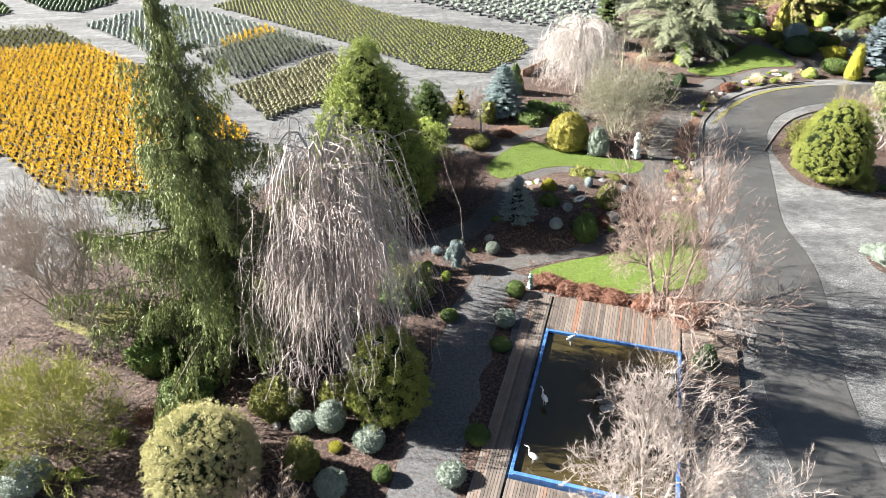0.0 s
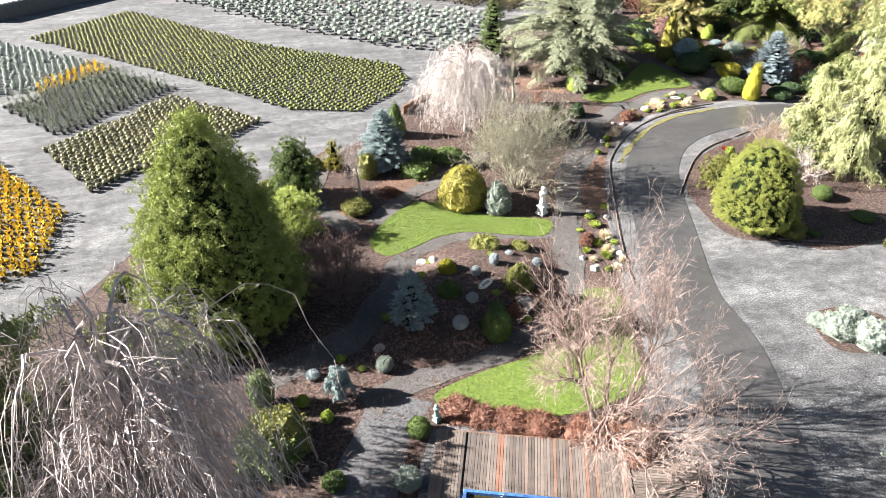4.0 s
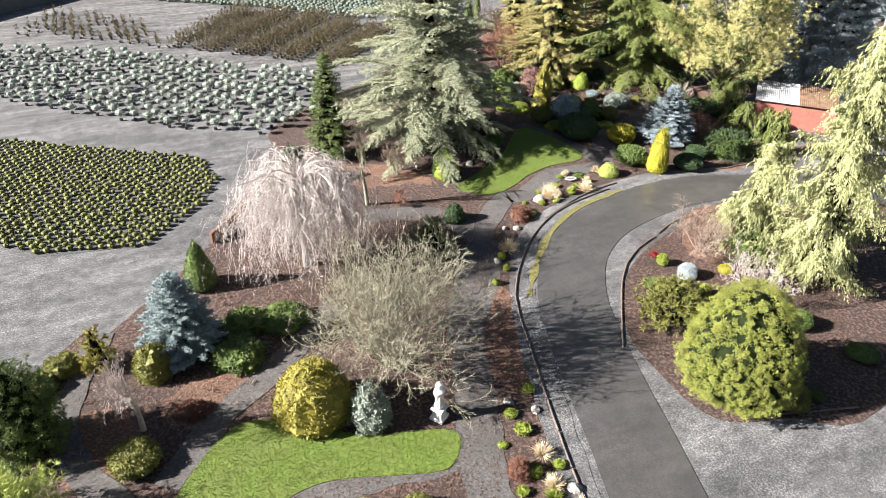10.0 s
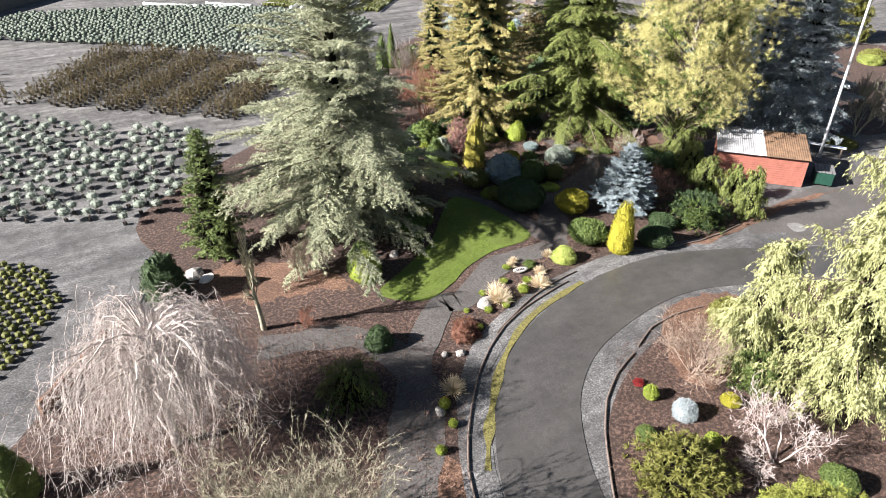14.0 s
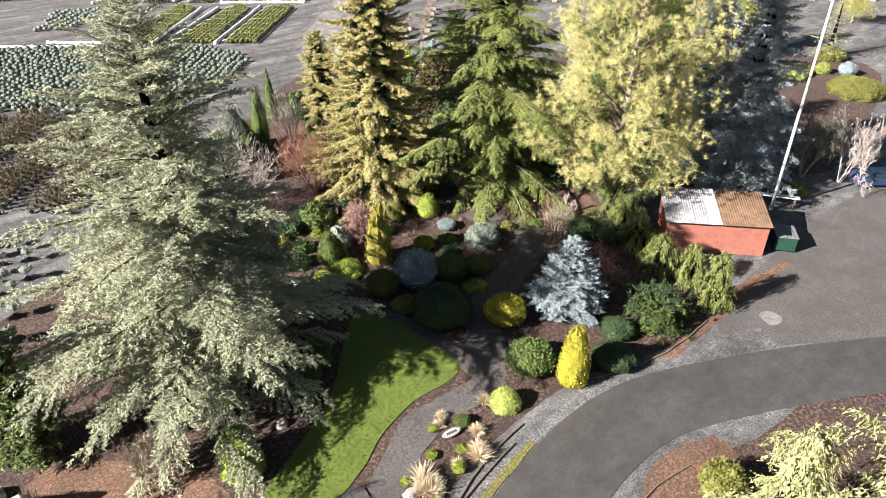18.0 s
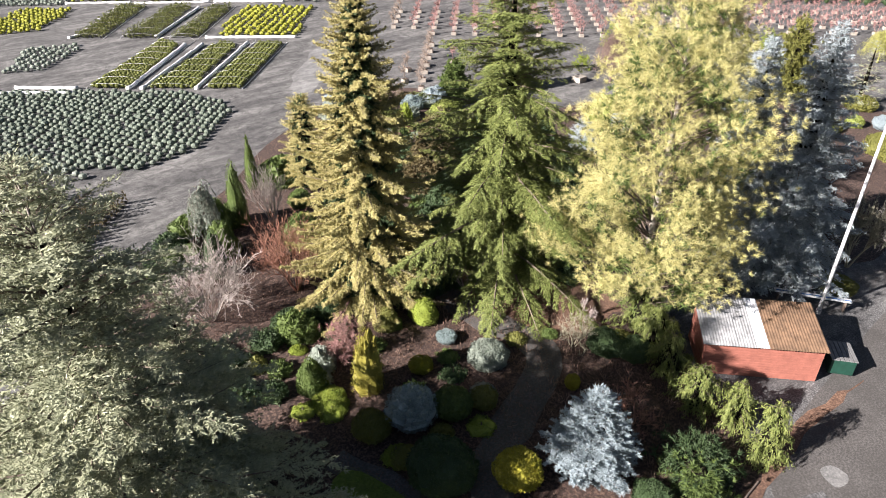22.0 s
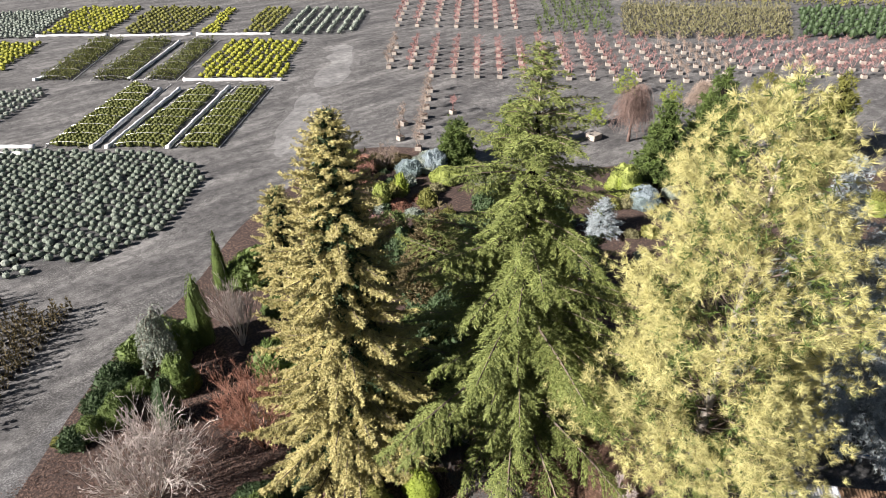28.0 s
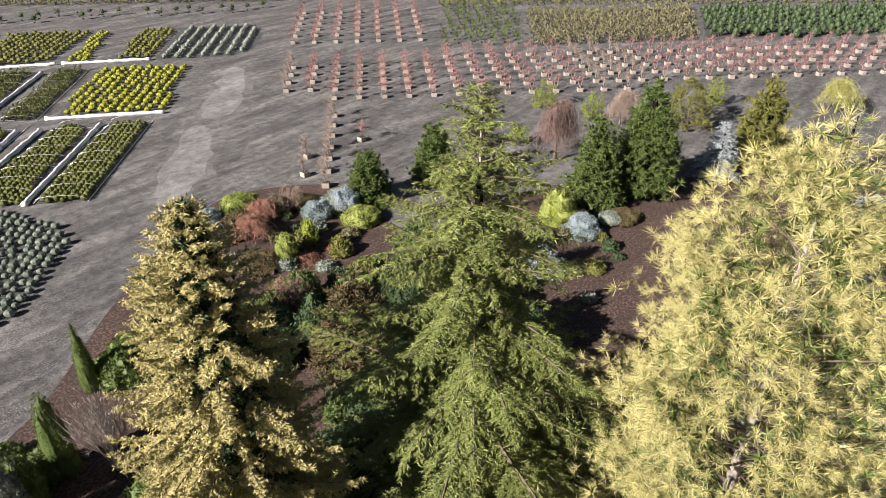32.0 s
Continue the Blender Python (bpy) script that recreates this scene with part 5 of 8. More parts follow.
shrub(22.59, 86.65, 3.22, 1.36, "egg", DARK_GREEN, "dark blue-green dwarf pine", "dwarf_pine", lumpy=0.2)
bare_tree(46.21, 63.78, 3.39, 2.33, PALE_TWIG, "bare shrub with fine orange-buff twigs", seed=36, stems=8, haze=6000, spread=0.85, depth=4, forks=4, start=0.32, limit=4000)
bare_tree(44.57, 57.33, 3.43, 2.29, PINK_TWIG, "bare dwarf maple with contorted pale limbs", seed=37, stems=4, haze=4000, spread=0.95, depth=5, start=0.3, limit=4000)
tufted(39.54, 59.01, 2.17, 2.1, OLIVE, "spreading yellow-green juniper on the island bed", "juniper", shape="flat", boughs=60, puffs=9, size=0.28, slim=0.25, seed=38, inner=0.4, core=0.5)
tufted(48.19, 61.28, 2.18, 1.2, GREEN, "dark feathery dwarf pine", "dwarf_pine", shape="dome", boughs=40, puffs=7, size=0.26, slim=0.2, seed=39)
bare_tree(26.82, 80.11, 7.06, 1.07, GREY_TWIG, "slender bare young tree", seed=40, stems=1, spread=0.5, depth=4, start=0.3)
bare_tree(31.5, 84.93, 2.35, 1.03, PALE_TWIG, "small bare pale shrub", seed=41, stems=5, depth=4, haze=800)

for n_x, n_y, n_h, n_r in ((39.63, 84.43, 1.34, 0.95), (41.7, 86.38, 0.91, 0.91)):
    shrub(n_x, n_y, n_h, n_r, "ball", GREEN, "clipped green globe at the cedar's edge", "globe_shrub", group="small globes")
bare_tree(30.91, 84.11, 2.76, 1.21, PALE_TWIG, "small buff twiggy shrub under the cedar", seed=97, stems=8, depth=4, haze=3500, spread=0.4, up=0.7)
stone(25.33, 87.24, 0.55, mat=WHITE_STONE)
stone(37.6, 83.42, 0.45)
bare_tree(29.06, 78.91, 1.35, 0.69, RED_TWIG, "small reddish twiggy shrub in the mulch", seed=98, stems=7, depth=3, haze=900, spread=0.5)
bare_tree(63.04, 97.13, 2.05, 1.08, PINK_TWIG, "fan of pale orange-pink grass stems", seed=99, stems=16, depth=2, spread=0.5, up=0.9, start=0.5, haze=700)
bare_tree(5.5, 50.4, 3.6, 2.9, BROWN_TWIG, "rounded brown twiggy shrub beside the huge arborvitae", seed=100, stems=20, depth=4, forks=4, haze=24000, spread=0.85, start=0.25, limit=5000, up=0.3)

# ---- dwarf conifers round the inner path ----
shrub(34.66, 81.9, 2.15, 1.01, "egg", BRIGHT, "green rounded dwarf conifer")
shrub(34.74, 82.63, 2.42, 0.99, "egg", GREEN, "green rounded dwarf conifer", leaf=0.14)
shrub(40.38, 85.53, 1.35, 0.95, "ball", GREEN, "clipped green globe beside the lawn")
shrub(42.36, 87.35, 0.85, 0.87, "ball", OLIVE, "clipped olive-green globe beside the lawn")
shrub(49.04, 89.77, 1.42, 1.18, "ball", OLIVE, "golden-green globe conifer beside the path")
shrub(51.14, 93.03, 4.7, 0.95, "column", GOLD, "golden columnar conifer among dwarf shrubs", "golden_conifer", lumpy=0.3, lump_size=0.35)
shrub(51.33, 88.96, 2.5, 1.44, "ball", BLUE, "blue globe spruce beside the inner path", lumpy=0.3, lump_size=0.3)
shrub(50.03, 84.72, 2.2, 1.95, "ball", DARK_GREEN, "large dark green clipped globe")
shrub(49.26, 86.91, 0.87, 0.89, "ball", OLIVE, "low golden-green shrub beside the path")
shrub(53.68, 88, 1.71, 1.25, "ball", GREEN, "green globe conifer beside the path")
shrub(55.55, 87.19, 1.37, 0.85, "ball", OLIVE, "bronze-green globe conifer beside the path")
shrub(58.68, 90.05, 1.32, 1.37, "dome", SAGE, "grey-green mounded pine beside the inner path")
shrub(58.28, 96.05, 1.93, 0.89, "egg", BRIGHT, "bright green bun-shaped conifer")
shrub(55.7, 97.29, 1.56, 0.88, "egg", OLIVE, "golden-green bun conifer in the mulch")
shrub(57.9, 93.33, 0.71, 0.74, "ball", BLUE, "low blue spruce mound")
shrub(54.69, 92.18, 0.94, 0.81, "ball", YELLOW, "low yellow conifer in the mulch")
shrub(53.09, 81.98, 1.74, 1.34, "ball", YELLOW, "yellow clipped globe conifer", leaf=0.12)
shrub(51.99, 75.48, 4.2, 0.88, "egg", YELLOW, "bright yellow columnar conifer", "golden_conifer")
shrub(51.07, 77.89, 1.52, 1.5, "ball", GREEN, "dense green mounded conifer")
shrub(54.94, 74.87, 1.27, 1.31, "ball", DARK_GREEN, "dark green mounded conifer")
shrub(60.85, 84.67, 1.04, 0.49, "ball", YELLOW, "tiny yellow globe conifer")
shrub(47.72, 76.66, 1.02, 0.86, "egg", LIME, "pale lime bun-shaped conifer")
shrub(66.32, 85.13, 1.07, 1.2, "dome", OLIVE, "bronze mounded conifer in dark mulch")
shrub(63.63, 89.05, 0.39, 0.62, "ball", GREEN, "low green shrub in the mulch")
bare_tree(64.03, 87.24, 2.22, 1.42, GREY_TWIG, "dark purplish bare dwarf shrub", seed=44, stems=7, depth=4, haze=2500, spread=0.7)
bare_tree(66.73, 88.42, 1.85, 0.85, PINK_TWIG, "small pale bare sapling", seed=45, stems=2, depth=4, haze=400)
bare_tree(61.35, 80.28, 2.21, 1.78, RED_TWIG, "low dark bare weeping maple", seed=46, stems=7, depth=4, haze=3500, spread=0.9)
tufted(51.72, 96.47, 3.3, 0.95, PINK_HAZE, "dense feathery shrub with pink winter twigs", "shrub", shape="egg", boughs=70, puffs=8, size=0.22, per=22, slim=0.1, seed=47, inner=0.2, gather=0.7, core=0, up=1.0, lob=1.2, category="shrub")
for n_x, n_y, n_h, n_r in ((69.74, 85.81, 3.33, 1.44), (66.63, 81.67, 2.56, 1.14), (65.26, 78.75, 2.68, 1.07), (68.35, 83.82, 2.66, 1.19)):
    draped(n_x, n_y, n_h * 1.25, n_r * 1.5, FIRGREEN, "weeping green conifer beside the shed", "weeping_conifer", levels=12, per=6, profile=0.35, rise=0.2, droop=0.5, every=0.07, drop=0.75, leaf=0.19, thin=0.32, sway=0.2, core=0.45, seed=int(n_h * 40))
for n_x, n_y, n_h, n_r in ((65.59, 76.38, 3.39, 0.87), (64.48, 73.94, 4.44, 0.89)):
    draped(n_x, n_y, n_h, n_r * 1.45, FIRGREEN, "weeping green column conifer beside the yard", "weeping_conifer", levels=12, per=6, profile=0.35, rise=0.2, droop=0.5, every=0.07, drop=0.75, leaf=0.19, thin=0.32, sway=0.2, core=0.45, seed=int(n_h * 40))
tufted(60.71, 75.89, 1.91, 2.0, DARK_GREEN, "dark spreading juniper beside the drive", "juniper", shape="flat", boughs=60, puffs=8, size=0.3, slim=0.22, seed=48, inner=0.4, core=0.5)
tufted(59.9, 75.24, 1.9, 1.5, GREEN, "bright-tipped spreading juniper beside the drive", "juniper", shape="flat", boughs=34, puffs=8, size=0.3, slim=0.2, seed=49, inner=0.3, core=0.3)
for n_x, n_y, n_h, n_r in ((48.45, 95.29, 2.23, 0.93), (50.96, 100.04, 1.42, 1.03), (48.24, 95.03, 2.81, 0.72), (56.09, 104.07, 1.45, 0.92), (56.05, 97.13, 0.55, 0.75)):
    shrub(n_x, n_y, n_h, n_r, "egg", GREEN, "small blue-green dwarf conifer", "dwarf_conifer")
for n_x, n_y, n_h, n_r in ((48.45, 93.22, 0.6, 1.1), (49.72, 98.94, 0.29, 0.52), (48.64, 93.81, 0.62, 1.13), (49.67, 99.09, 0.33, 0.43)):
    shrub(n_x, n_y, n_h, n_r, "flat", BRIGHT, "low lime-green ground cover", "ground_cover")
bare_tree(63.27, 97.02, 1.94, 0.91, RED_TWIG, "upright tuft of orange-red dogwood stems", seed=50, stems=14, depth=2, spread=0.35, up=0.9, start=0.5)

# ---- shrubs at the foot of the tall conifers ----
shrub(58.92, 123.25, 5.85, 0.74, "flame", GREEN, "narrow dark green cypress", "cypress")
shrub(54.71, 117.61, 6.35, 0.87, "column", GREEN, "green columnar arborvitae beside the track", "arborvitae")
bare_tree(56.72, 115.34, 5.4, 1.85, CREAM_TWIG, "whitish bare upright shrub", seed=51, stems=16, depth=4, spread=0.4, up=0.7, haze=3500, fine=0.022, twig=0.026)
weeping_tree(50.93, 115.45, 5.73, 1.5, SAGE, "weeping blue-grey cedar beside the track", seed=52, strands=160, limbs=10, leaf=SAGE, name="weeping_cedar", thick=0.012)
shrub(49.58, 111.18, 4.31, 0.89, "column", DARK_GREEN, "dark green columnar yew", "yew")
bare_tree(53.2, 105.36, 6.07, 3.04, RED_TWIG, "rounded bare shrub with reddish twigs", seed=53, stems=12, depth=4, forks=4, haze=16000, spread=0.6, up=0.5, start=0.3, limit=5000)
bare_tree(46.6, 106.2, 5.6, 3.3, CREAM_TWIG, "bare shrub with twisted cream limbs", seed=54, stems=22, depth=4, haze=11000, spread=0.75, up=0.45, start=0.2, limit=5000, fine=0.02, twig=0.024)
shrub(56.09, 98.56, 0.92, 0.84, "ball", OLIVE, "olive bun-shaped conifer under the spruces")
shrub(58.41, 96.77, 1.28, 0.87, "egg", BRIGHT, "bright green bun-shaped conifer")
for n_x, n_y, n_h, n_r in ((47.36, 114.3, 1.62, 0.92), (45.3, 113.44, 1.41, 0.8), (49.07, 115.48, 0.85, 0.95), (51.24, 113.52, 3.39, 1.08), (47.01, 113.69, 1.5, 1.04), (45.06, 113.56, 1.04, 0.82), (61.86, 122.44, 2.15, 1.43), (60.58, 117.23, 1.48, 1.11), (56.44, 106.05, 4.37, 1.08)):
    shrub(n_x, n_y, n_h, n_r, "dome", GREEN, "rounded green shrub beside the track", "shrub", lumpy=0.2)
for n_x, n_y, n_h, n_r in ((51.89, 113.46, 1.58, 0.77), (57.83, 111.45, 2.6, 1), (43.6, 113.98, 0.44, 0.53)):
    shrub(n_x, n_y, n_h, n_r, "dome", OLIVE, "yellow-green low shrub beside the track", "shrub", lumpy=0.2)
for n_x, n_y, n_h, n_r in ((54.92, 102.31, 1.07, 1.35), (57.69, 101.38, 0.66, 1.04), (58.75, 99.28, 0.66, 1.2), (68.87, 96.22, 1.23, 2.23), (70.97, 95.04, 0.83, 1.51), (50.66, 101.99, 0.77, 1.3), (53.55, 101.61, 0.67, 1.15)):
    shrub(n_x, n_y, n_h, n_r, "dome", DARK_GREEN, "low dark green shrub under the conifers", "shrub", lumpy=0.2)
shrub(74.57, 98.83, 1.12, 2.04, "dome", REDLEAF, "dark red-leaved shrub under the hemlock")

for n_x, n_y, n_h, n_r in ((46.5, 115.4, 1.3, 1.2), (44.3, 113.4, 1.0, 1.0), (48.2, 117.3, 1.4, 1.3), (50.3, 118.9, 1.7, 1.3), (52.4, 120.6, 1.5, 1.2), (57.2, 110.9, 2.6, 1.5), (53.9, 117.9, 2.0, 1.1), (60.9, 122.6, 2.4, 1.6), (62.6, 124.3, 1.9, 1.5), (58.8, 108.4, 2.2, 1.4), (60.5, 105.8, 2.0, 1.5)):
    shrub(n_x, n_y, n_h, n_r, "dome", GREEN if n_h > 1.45 else DARK_GREEN, "uneven green shrub at the edge of the track", "shrub", lumpy=0.4, lump_size=0.5, leaf=0.17)
for n_x, n_y, n_h, n_r in ((54.4, 102.2, 1.5, 1.3), (56.6, 100.6, 1.6, 1.2), (58.6, 99.4, 1.3, 1.1), (60.6, 98.6, 1.2, 1.2), (62.6, 98.5, 1.0, 1.3), (64.8, 98.6, 0.9, 1.2), (70.2, 93.0, 1.1, 1.3)):
    shrub(n_x, n_y, n_h, n_r, "dome", DARK_GREEN, "dark evergreen shrub under the golden spruce", "shrub", lumpy=0.45, lump_size=0.4, leaf=0.2)
for n_x, n_y, n_h, n_r in ((50.7, 101.2, 1.4, 1.5), (53.1, 100.9, 0.9, 1.1), (65.5, 85.6, 1.2, 1.4), (66.3, 83.9, 1.3, 1.2), (57.4, 76.4, 1.0, 1.1)):
    shrub(n_x, n_y, n_h, n_r, "ball", DARK_GREEN, "dark clipped mound in the shade", "shrub", lumpy=0.15)
for n_x, n_y, n_h, n_r in ((49.9, 96.6, 1.7, 0.9), (46.6, 99.3, 0.9, 0.7), (48.9, 95.4, 1.5, 0.8), (61.5, 90.2, 0.5, 0.7), (52.0, 87.0, 0.7, 0.7), (56.0, 87.7, 1.0, 0.8)):
    shrub(n_x, n_y, n_h, n_r, "egg", SAGE if n_r > 0.75 else OLIVE, "small grey-green dwarf conifer in the mulch", "dwarf_conifer", lumpy=0.3, lump_size=0.3)
for n_x, n_y, n_h, n_r in ((44.6, 97.4, 1.1, 1.2), (46.2, 96.4, 0.8, 0.9), (45.4, 100.2, 1.3, 1.2), (47.6, 98.0, 0.7, 0.8), (48.3, 101.0, 1.0, 1.1), (44.2, 102.6, 1.2, 1.3), (52.6, 98.6, 0.8, 0.9), (53.6, 96.0, 0.6, 0.8), (53.0, 90.9, 0.5, 0.8), (55.9, 90.4, 0.4, 0.9), (56.7, 91.9, 0.5, 0.7)):
    shrub(n_x, n_y, n_h, n_r, "dome", GREEN if n_r < 0.85 else DARK_GREEN, "low shaded evergreen among the dwarf conifers", "shrub", lumpy=0.4, lump_size=0.4, leaf=0.17)
for n_x, n_y, n_h, n_r in ((48.2, 92.7, 0.35, 0.9), (46.9, 93.9, 0.3, 0.8), (49.5, 99.1, 0.45, 0.5), (49.0, 87.4, 0.8, 0.8), (54.2, 86.0, 0.3, 0.9)):
    shrub(n_x, n_y, n_h, n_r, "flat", BRIGHT, "low lime-green ground cover", "ground_cover", lumpy=0.3)
plant_tag = thing_at("plant_label", 47.9, 116.9, 0, "white plant label on a short stake", "plant label", turn=0.7)
part("stake", box_mesh("stake", (-0.02, -0.02, 0), (0.02, 0.02, 0.45), BARK, 0), plant_tag)
part("plate", box_mesh("plate", (-0.35, -0.22, 0.45), (0.35, 0.22, 0.48), WHITE_STONE, 0.01), plant_tag)

# ---- planting on the rockery and beside the drive ----
shrub(16.91, 53.07, 0.75, 1.07, "ball", OLIVE, "yellow-green lobed globe conifer", lumpy=0.25, lump_size=0.35)
shrub(19.43, 52.59, 0.53, 0.77, "ball", OLIVE, "yellow-green globe conifer on the rockery")
for n_x, n_y, n_h, n_r in ((16.98, 50.76, 0.82, 0.34), (15.5, 49.79, 0.69, 0.33), (19.93, 50.32, 0.54, 0.34), (18.32, 51.8, 0.28, 0.28), (14.65, 47.14, 0.63, 0.37), (17.87, 46.01, 0.71, 0.51), (13.39, 44.94, 0.82, 0.49)):
    shrub(n_x, n_y, n_h, n_r, "ball", SILVER, "small silvery blue globe spruce", "dwarf_spruce", group="rockery globes")
shrub(13.75, 50.73, 0.8, 0.65, "flat", YELLOW, "low pale yellow shrub on the rockery")
shrub(17.92, 47.95, 1.88, 0.87, "egg", OLIVE, "bronze dwarf cypress on the rockery", "dwarf_cypress", lumpy=0.25)
shrub(15.42, 43.99, 1.86, 0.92, "dome", GREEN, "grey-green weeping mound conifer", lumpy=0.3)
shrub(13.38, 48.28, 0.79, 0.83, "flat", GREEN, "low grey-green spreading conifer")
shrub(15.93, 46.3, 0.37, 0.51, "flat", GREEN, "low green spreading conifer")
for n_x, n_y, n_h, n_r in ((18.91, 46.92, 0.52, 0.53), (17.13, 45.53, 0.82, 0.51), (19.18, 45.89, 0.88, 0.4)):
    shrub(n_x, n_y, n_h, n_r, "dome", RUST, "rusty bronze dwarf shrub", "dwarf_shrub")
for n_x, n_y, n_h, n_r in ((17.59, 44.75, 0.42, 0.3), (16.29, 47.56, 0.24, 0.28), (12.74, 52.02, 0.25, 0.27), (11.85, 50.51, 0.36, 0.33), (16.99, 51.83, 0.28, 0.21), (5.83, 43.48, 0.36, 0.32), (6.97, 42.48, 0.22, 0.24), (8.94, 46.81, 0.33, 0.38), (26.03, 55.77, 0.28, 0.38), (26.02, 54.56, 0.41, 0.43), (24.64, 54.14, 0.18, 0.27), (25.19, 52.05, 0.49, 0.4), (26.47, 51.95, 0.31, 0.32), (24.11, 51.35, 0.32, 0.31), (24.73, 48.84, 0.37, 0.24), (27.74, 56.88, 0.38, 0.36), (32.7, 68.8, 0.53, 0.29), (30.91, 66.29, 0.48, 0.24), (32.38, 67.47, 0.42, 0.25), (31.02, 66.3, 0.32, 0.24), (40.82, 74.31, 0.29, 0.27), (42.77, 75, 0.54, 0.36), (43.5, 77.86, 0.25, 0.29), (44.98, 77.16, 0.51, 0.45), (42.29, 76.56, 0.3, 0.31), (43.73, 75.82, 0.34, 0.34), (40.29, 76.14, 0.28, 0.27), (41.28, 74.64, 0.28, 0.27), (39.55, 74.45, 0.3, 0.29), (38.05, 73.3, 0.33, 0.27), (38.34, 75.14, 0.22, 0.2), (42.59, 63.62, 0.81, 0.42), (40.19, 61.71, 0.68, 0.54), (42.6, 59.6, 0.88, 0.42), (45.53, 54.73, 1.18, 0.77), (-14.03, 23.16, 0.64, 0.37), (1.33, 22.66, 0.75, 0.5), (6.18, 24.89, 0.82, 0.67), (7.98, 31.99, 0.54, 0.68), (9.45, 37.14, 1.07, 0.64), (4.92, 34.87, 0.53, 0.61), (3.51, 40.46, 0.54, 0.4), (4.82, 38.99, 0.7, 0.35), (1.43, 40.79, 2.6, 0.73), (45.81, 55.07, 0.82, 0.76), (41.59, 50.01, 0.32, 0.45), (46.76, 51.27, 0.51, 0.93)):
    shrub(n_x, n_y, n_h, n_r, "ball", BRIGHT if n_r < 0.45 else GREEN, "small clipped green globe shrub", "globe_shrub", group="small globes")
for n_x, n_y, n_h, n_r in ((32.8, 68.94, 0.44, 0.32), (45.89, 61.05, 0.55, 0.54), (15.4, 48.27, 0.31, 0.16), (-1.22, 24.55, 0.35, 0.38)):
    shrub(n_x, n_y, n_h, n_r, "ball", YELLOW, "small yellow globe shrub", "globe_shrub", group="yellow globes")
for n_x, n_y, n_h, n_r in ((46.81, 47.13, 0.93, 1.3), (42.04, 41.22, 0.6, 1.09)):
    shrub(n_x, n_y, n_h, n_r, "dome", OLIVE, "low olive-yellow shrub in the gravel", "shrub", lumpy=0.2)
shrub(42.79, 64.69, 0.3, 0.33, "ball", REDLEAF, "small dark red globe shrub", "globe_shrub")
shrub(43.1, 61.74, 1.02, 0.66, "dome", SILVER, "low silvery dwarf spruce", "dwarf_spruce")
for n_x, n_y, n_h, n_r in ((4.77, 22.48, 0.93, 0.76), (8.45, 34.08, 1.12, 0.67), (-3.11, 26.11, 0.88, 0.69), (-1.56, 26.02, 1.79, 0.83), (0.56, 24.8, 0.94, 0.86), (-16.32, 22.79, 1.29, 1.22), (-1.09, 21.92, 1.34, 0.8), (8.29, 42.25, 0.88, 0.52), (4.15, 42.4, 0.48, 0.41)):
    shrub(n_x, n_y, n_h, n_r, "ball", SAGE if n_r > 0.5 else SILVER, "grey-green globe conifer in dark mulch", "globe_conifer", group="grey globes")
weeping_tree(5.66, 40.65, 2.06, 0.87, SAGE, "small weeping blue cedar", seed=55, strands=120, limbs=8, leaf=BLUE, name="weeping_cedar", thick=0.01)
for n_x, n_y, n_h, n_r in ((-4.86, 27.73, 1.57, 1.37), (-10.15, 29.03, 0.97, 1.58), (-12.83, 31.27, 2.22, 1.32), (-2.68, 23.32, 2.13, 0.83), (-1.47, 27.88, 1.74, 0.93), (-17.94, 23.42, 0.85, 0.7), (-7.75, 48.35, 1.38, 1.49), (-8.12, 52.79, 1.2, 0.77), (-3.41, 44.92, 1.87, 1.4), (1.8, 37.3, 1.65, 1.72), (-8.66, 54.03, 0.54, 0.99), (2.25, 37.81, 1.9, 1.68), (17.22, 68.24, 0.81, 1.46), (14.16, 65.91, 1.1, 1.4), (9.64, 66.53, 2.05, 1.01), (39.93, 50.32, 1.2, 0.94), (51.61, 65.85, 1.69, 1.11), (15, 68.77, 1, 1.26), (50.35, 100.63, 1.83, 1.23), (52.36, 116.68, 3.75, 1.01)):
    shrub(n_x, n_y, n_h, n_r, "dome", GREEN if (n_x * 7) % 2 < 1.2 else OLIVE, "rounded evergreen shrub in the mulch", "evergreen_shrub", lumpy=0.25, lump_size=0.4)
for n_x, n_y, n_h, n_r in ((11.09, 62.81, 0.77, 0.81), (11.27, 62.69, 0.52, 0.79), (37.3, 73.31, 0.55, 0.82), (24.53, 52.35, 1.34, 0.57), (36.79, 73.18, 1.12, 0.72), (37.37, 73.79, 0.81, 0.81), (11.73, 38.32, 0.61, 1.11), (12.87, 37.59, 0.52, 0.94), (14.36, 37.03, 0.6, 1.09), (15.82, 36.41, 0.59, 1.08), (20.05, 34.51, 0.98, 1.79), (18.06, 35.23, 0.94, 1.35), (-11.82, 27.04, 0.42, 0.77)):
    shrub(n_x, n_y, n_h * 0.7, n_r, "flat", RUST, "low russet winter shrub", "heather", leaf=0.2, lumpy=0.35, lump_size=0.4, slim=0.15)


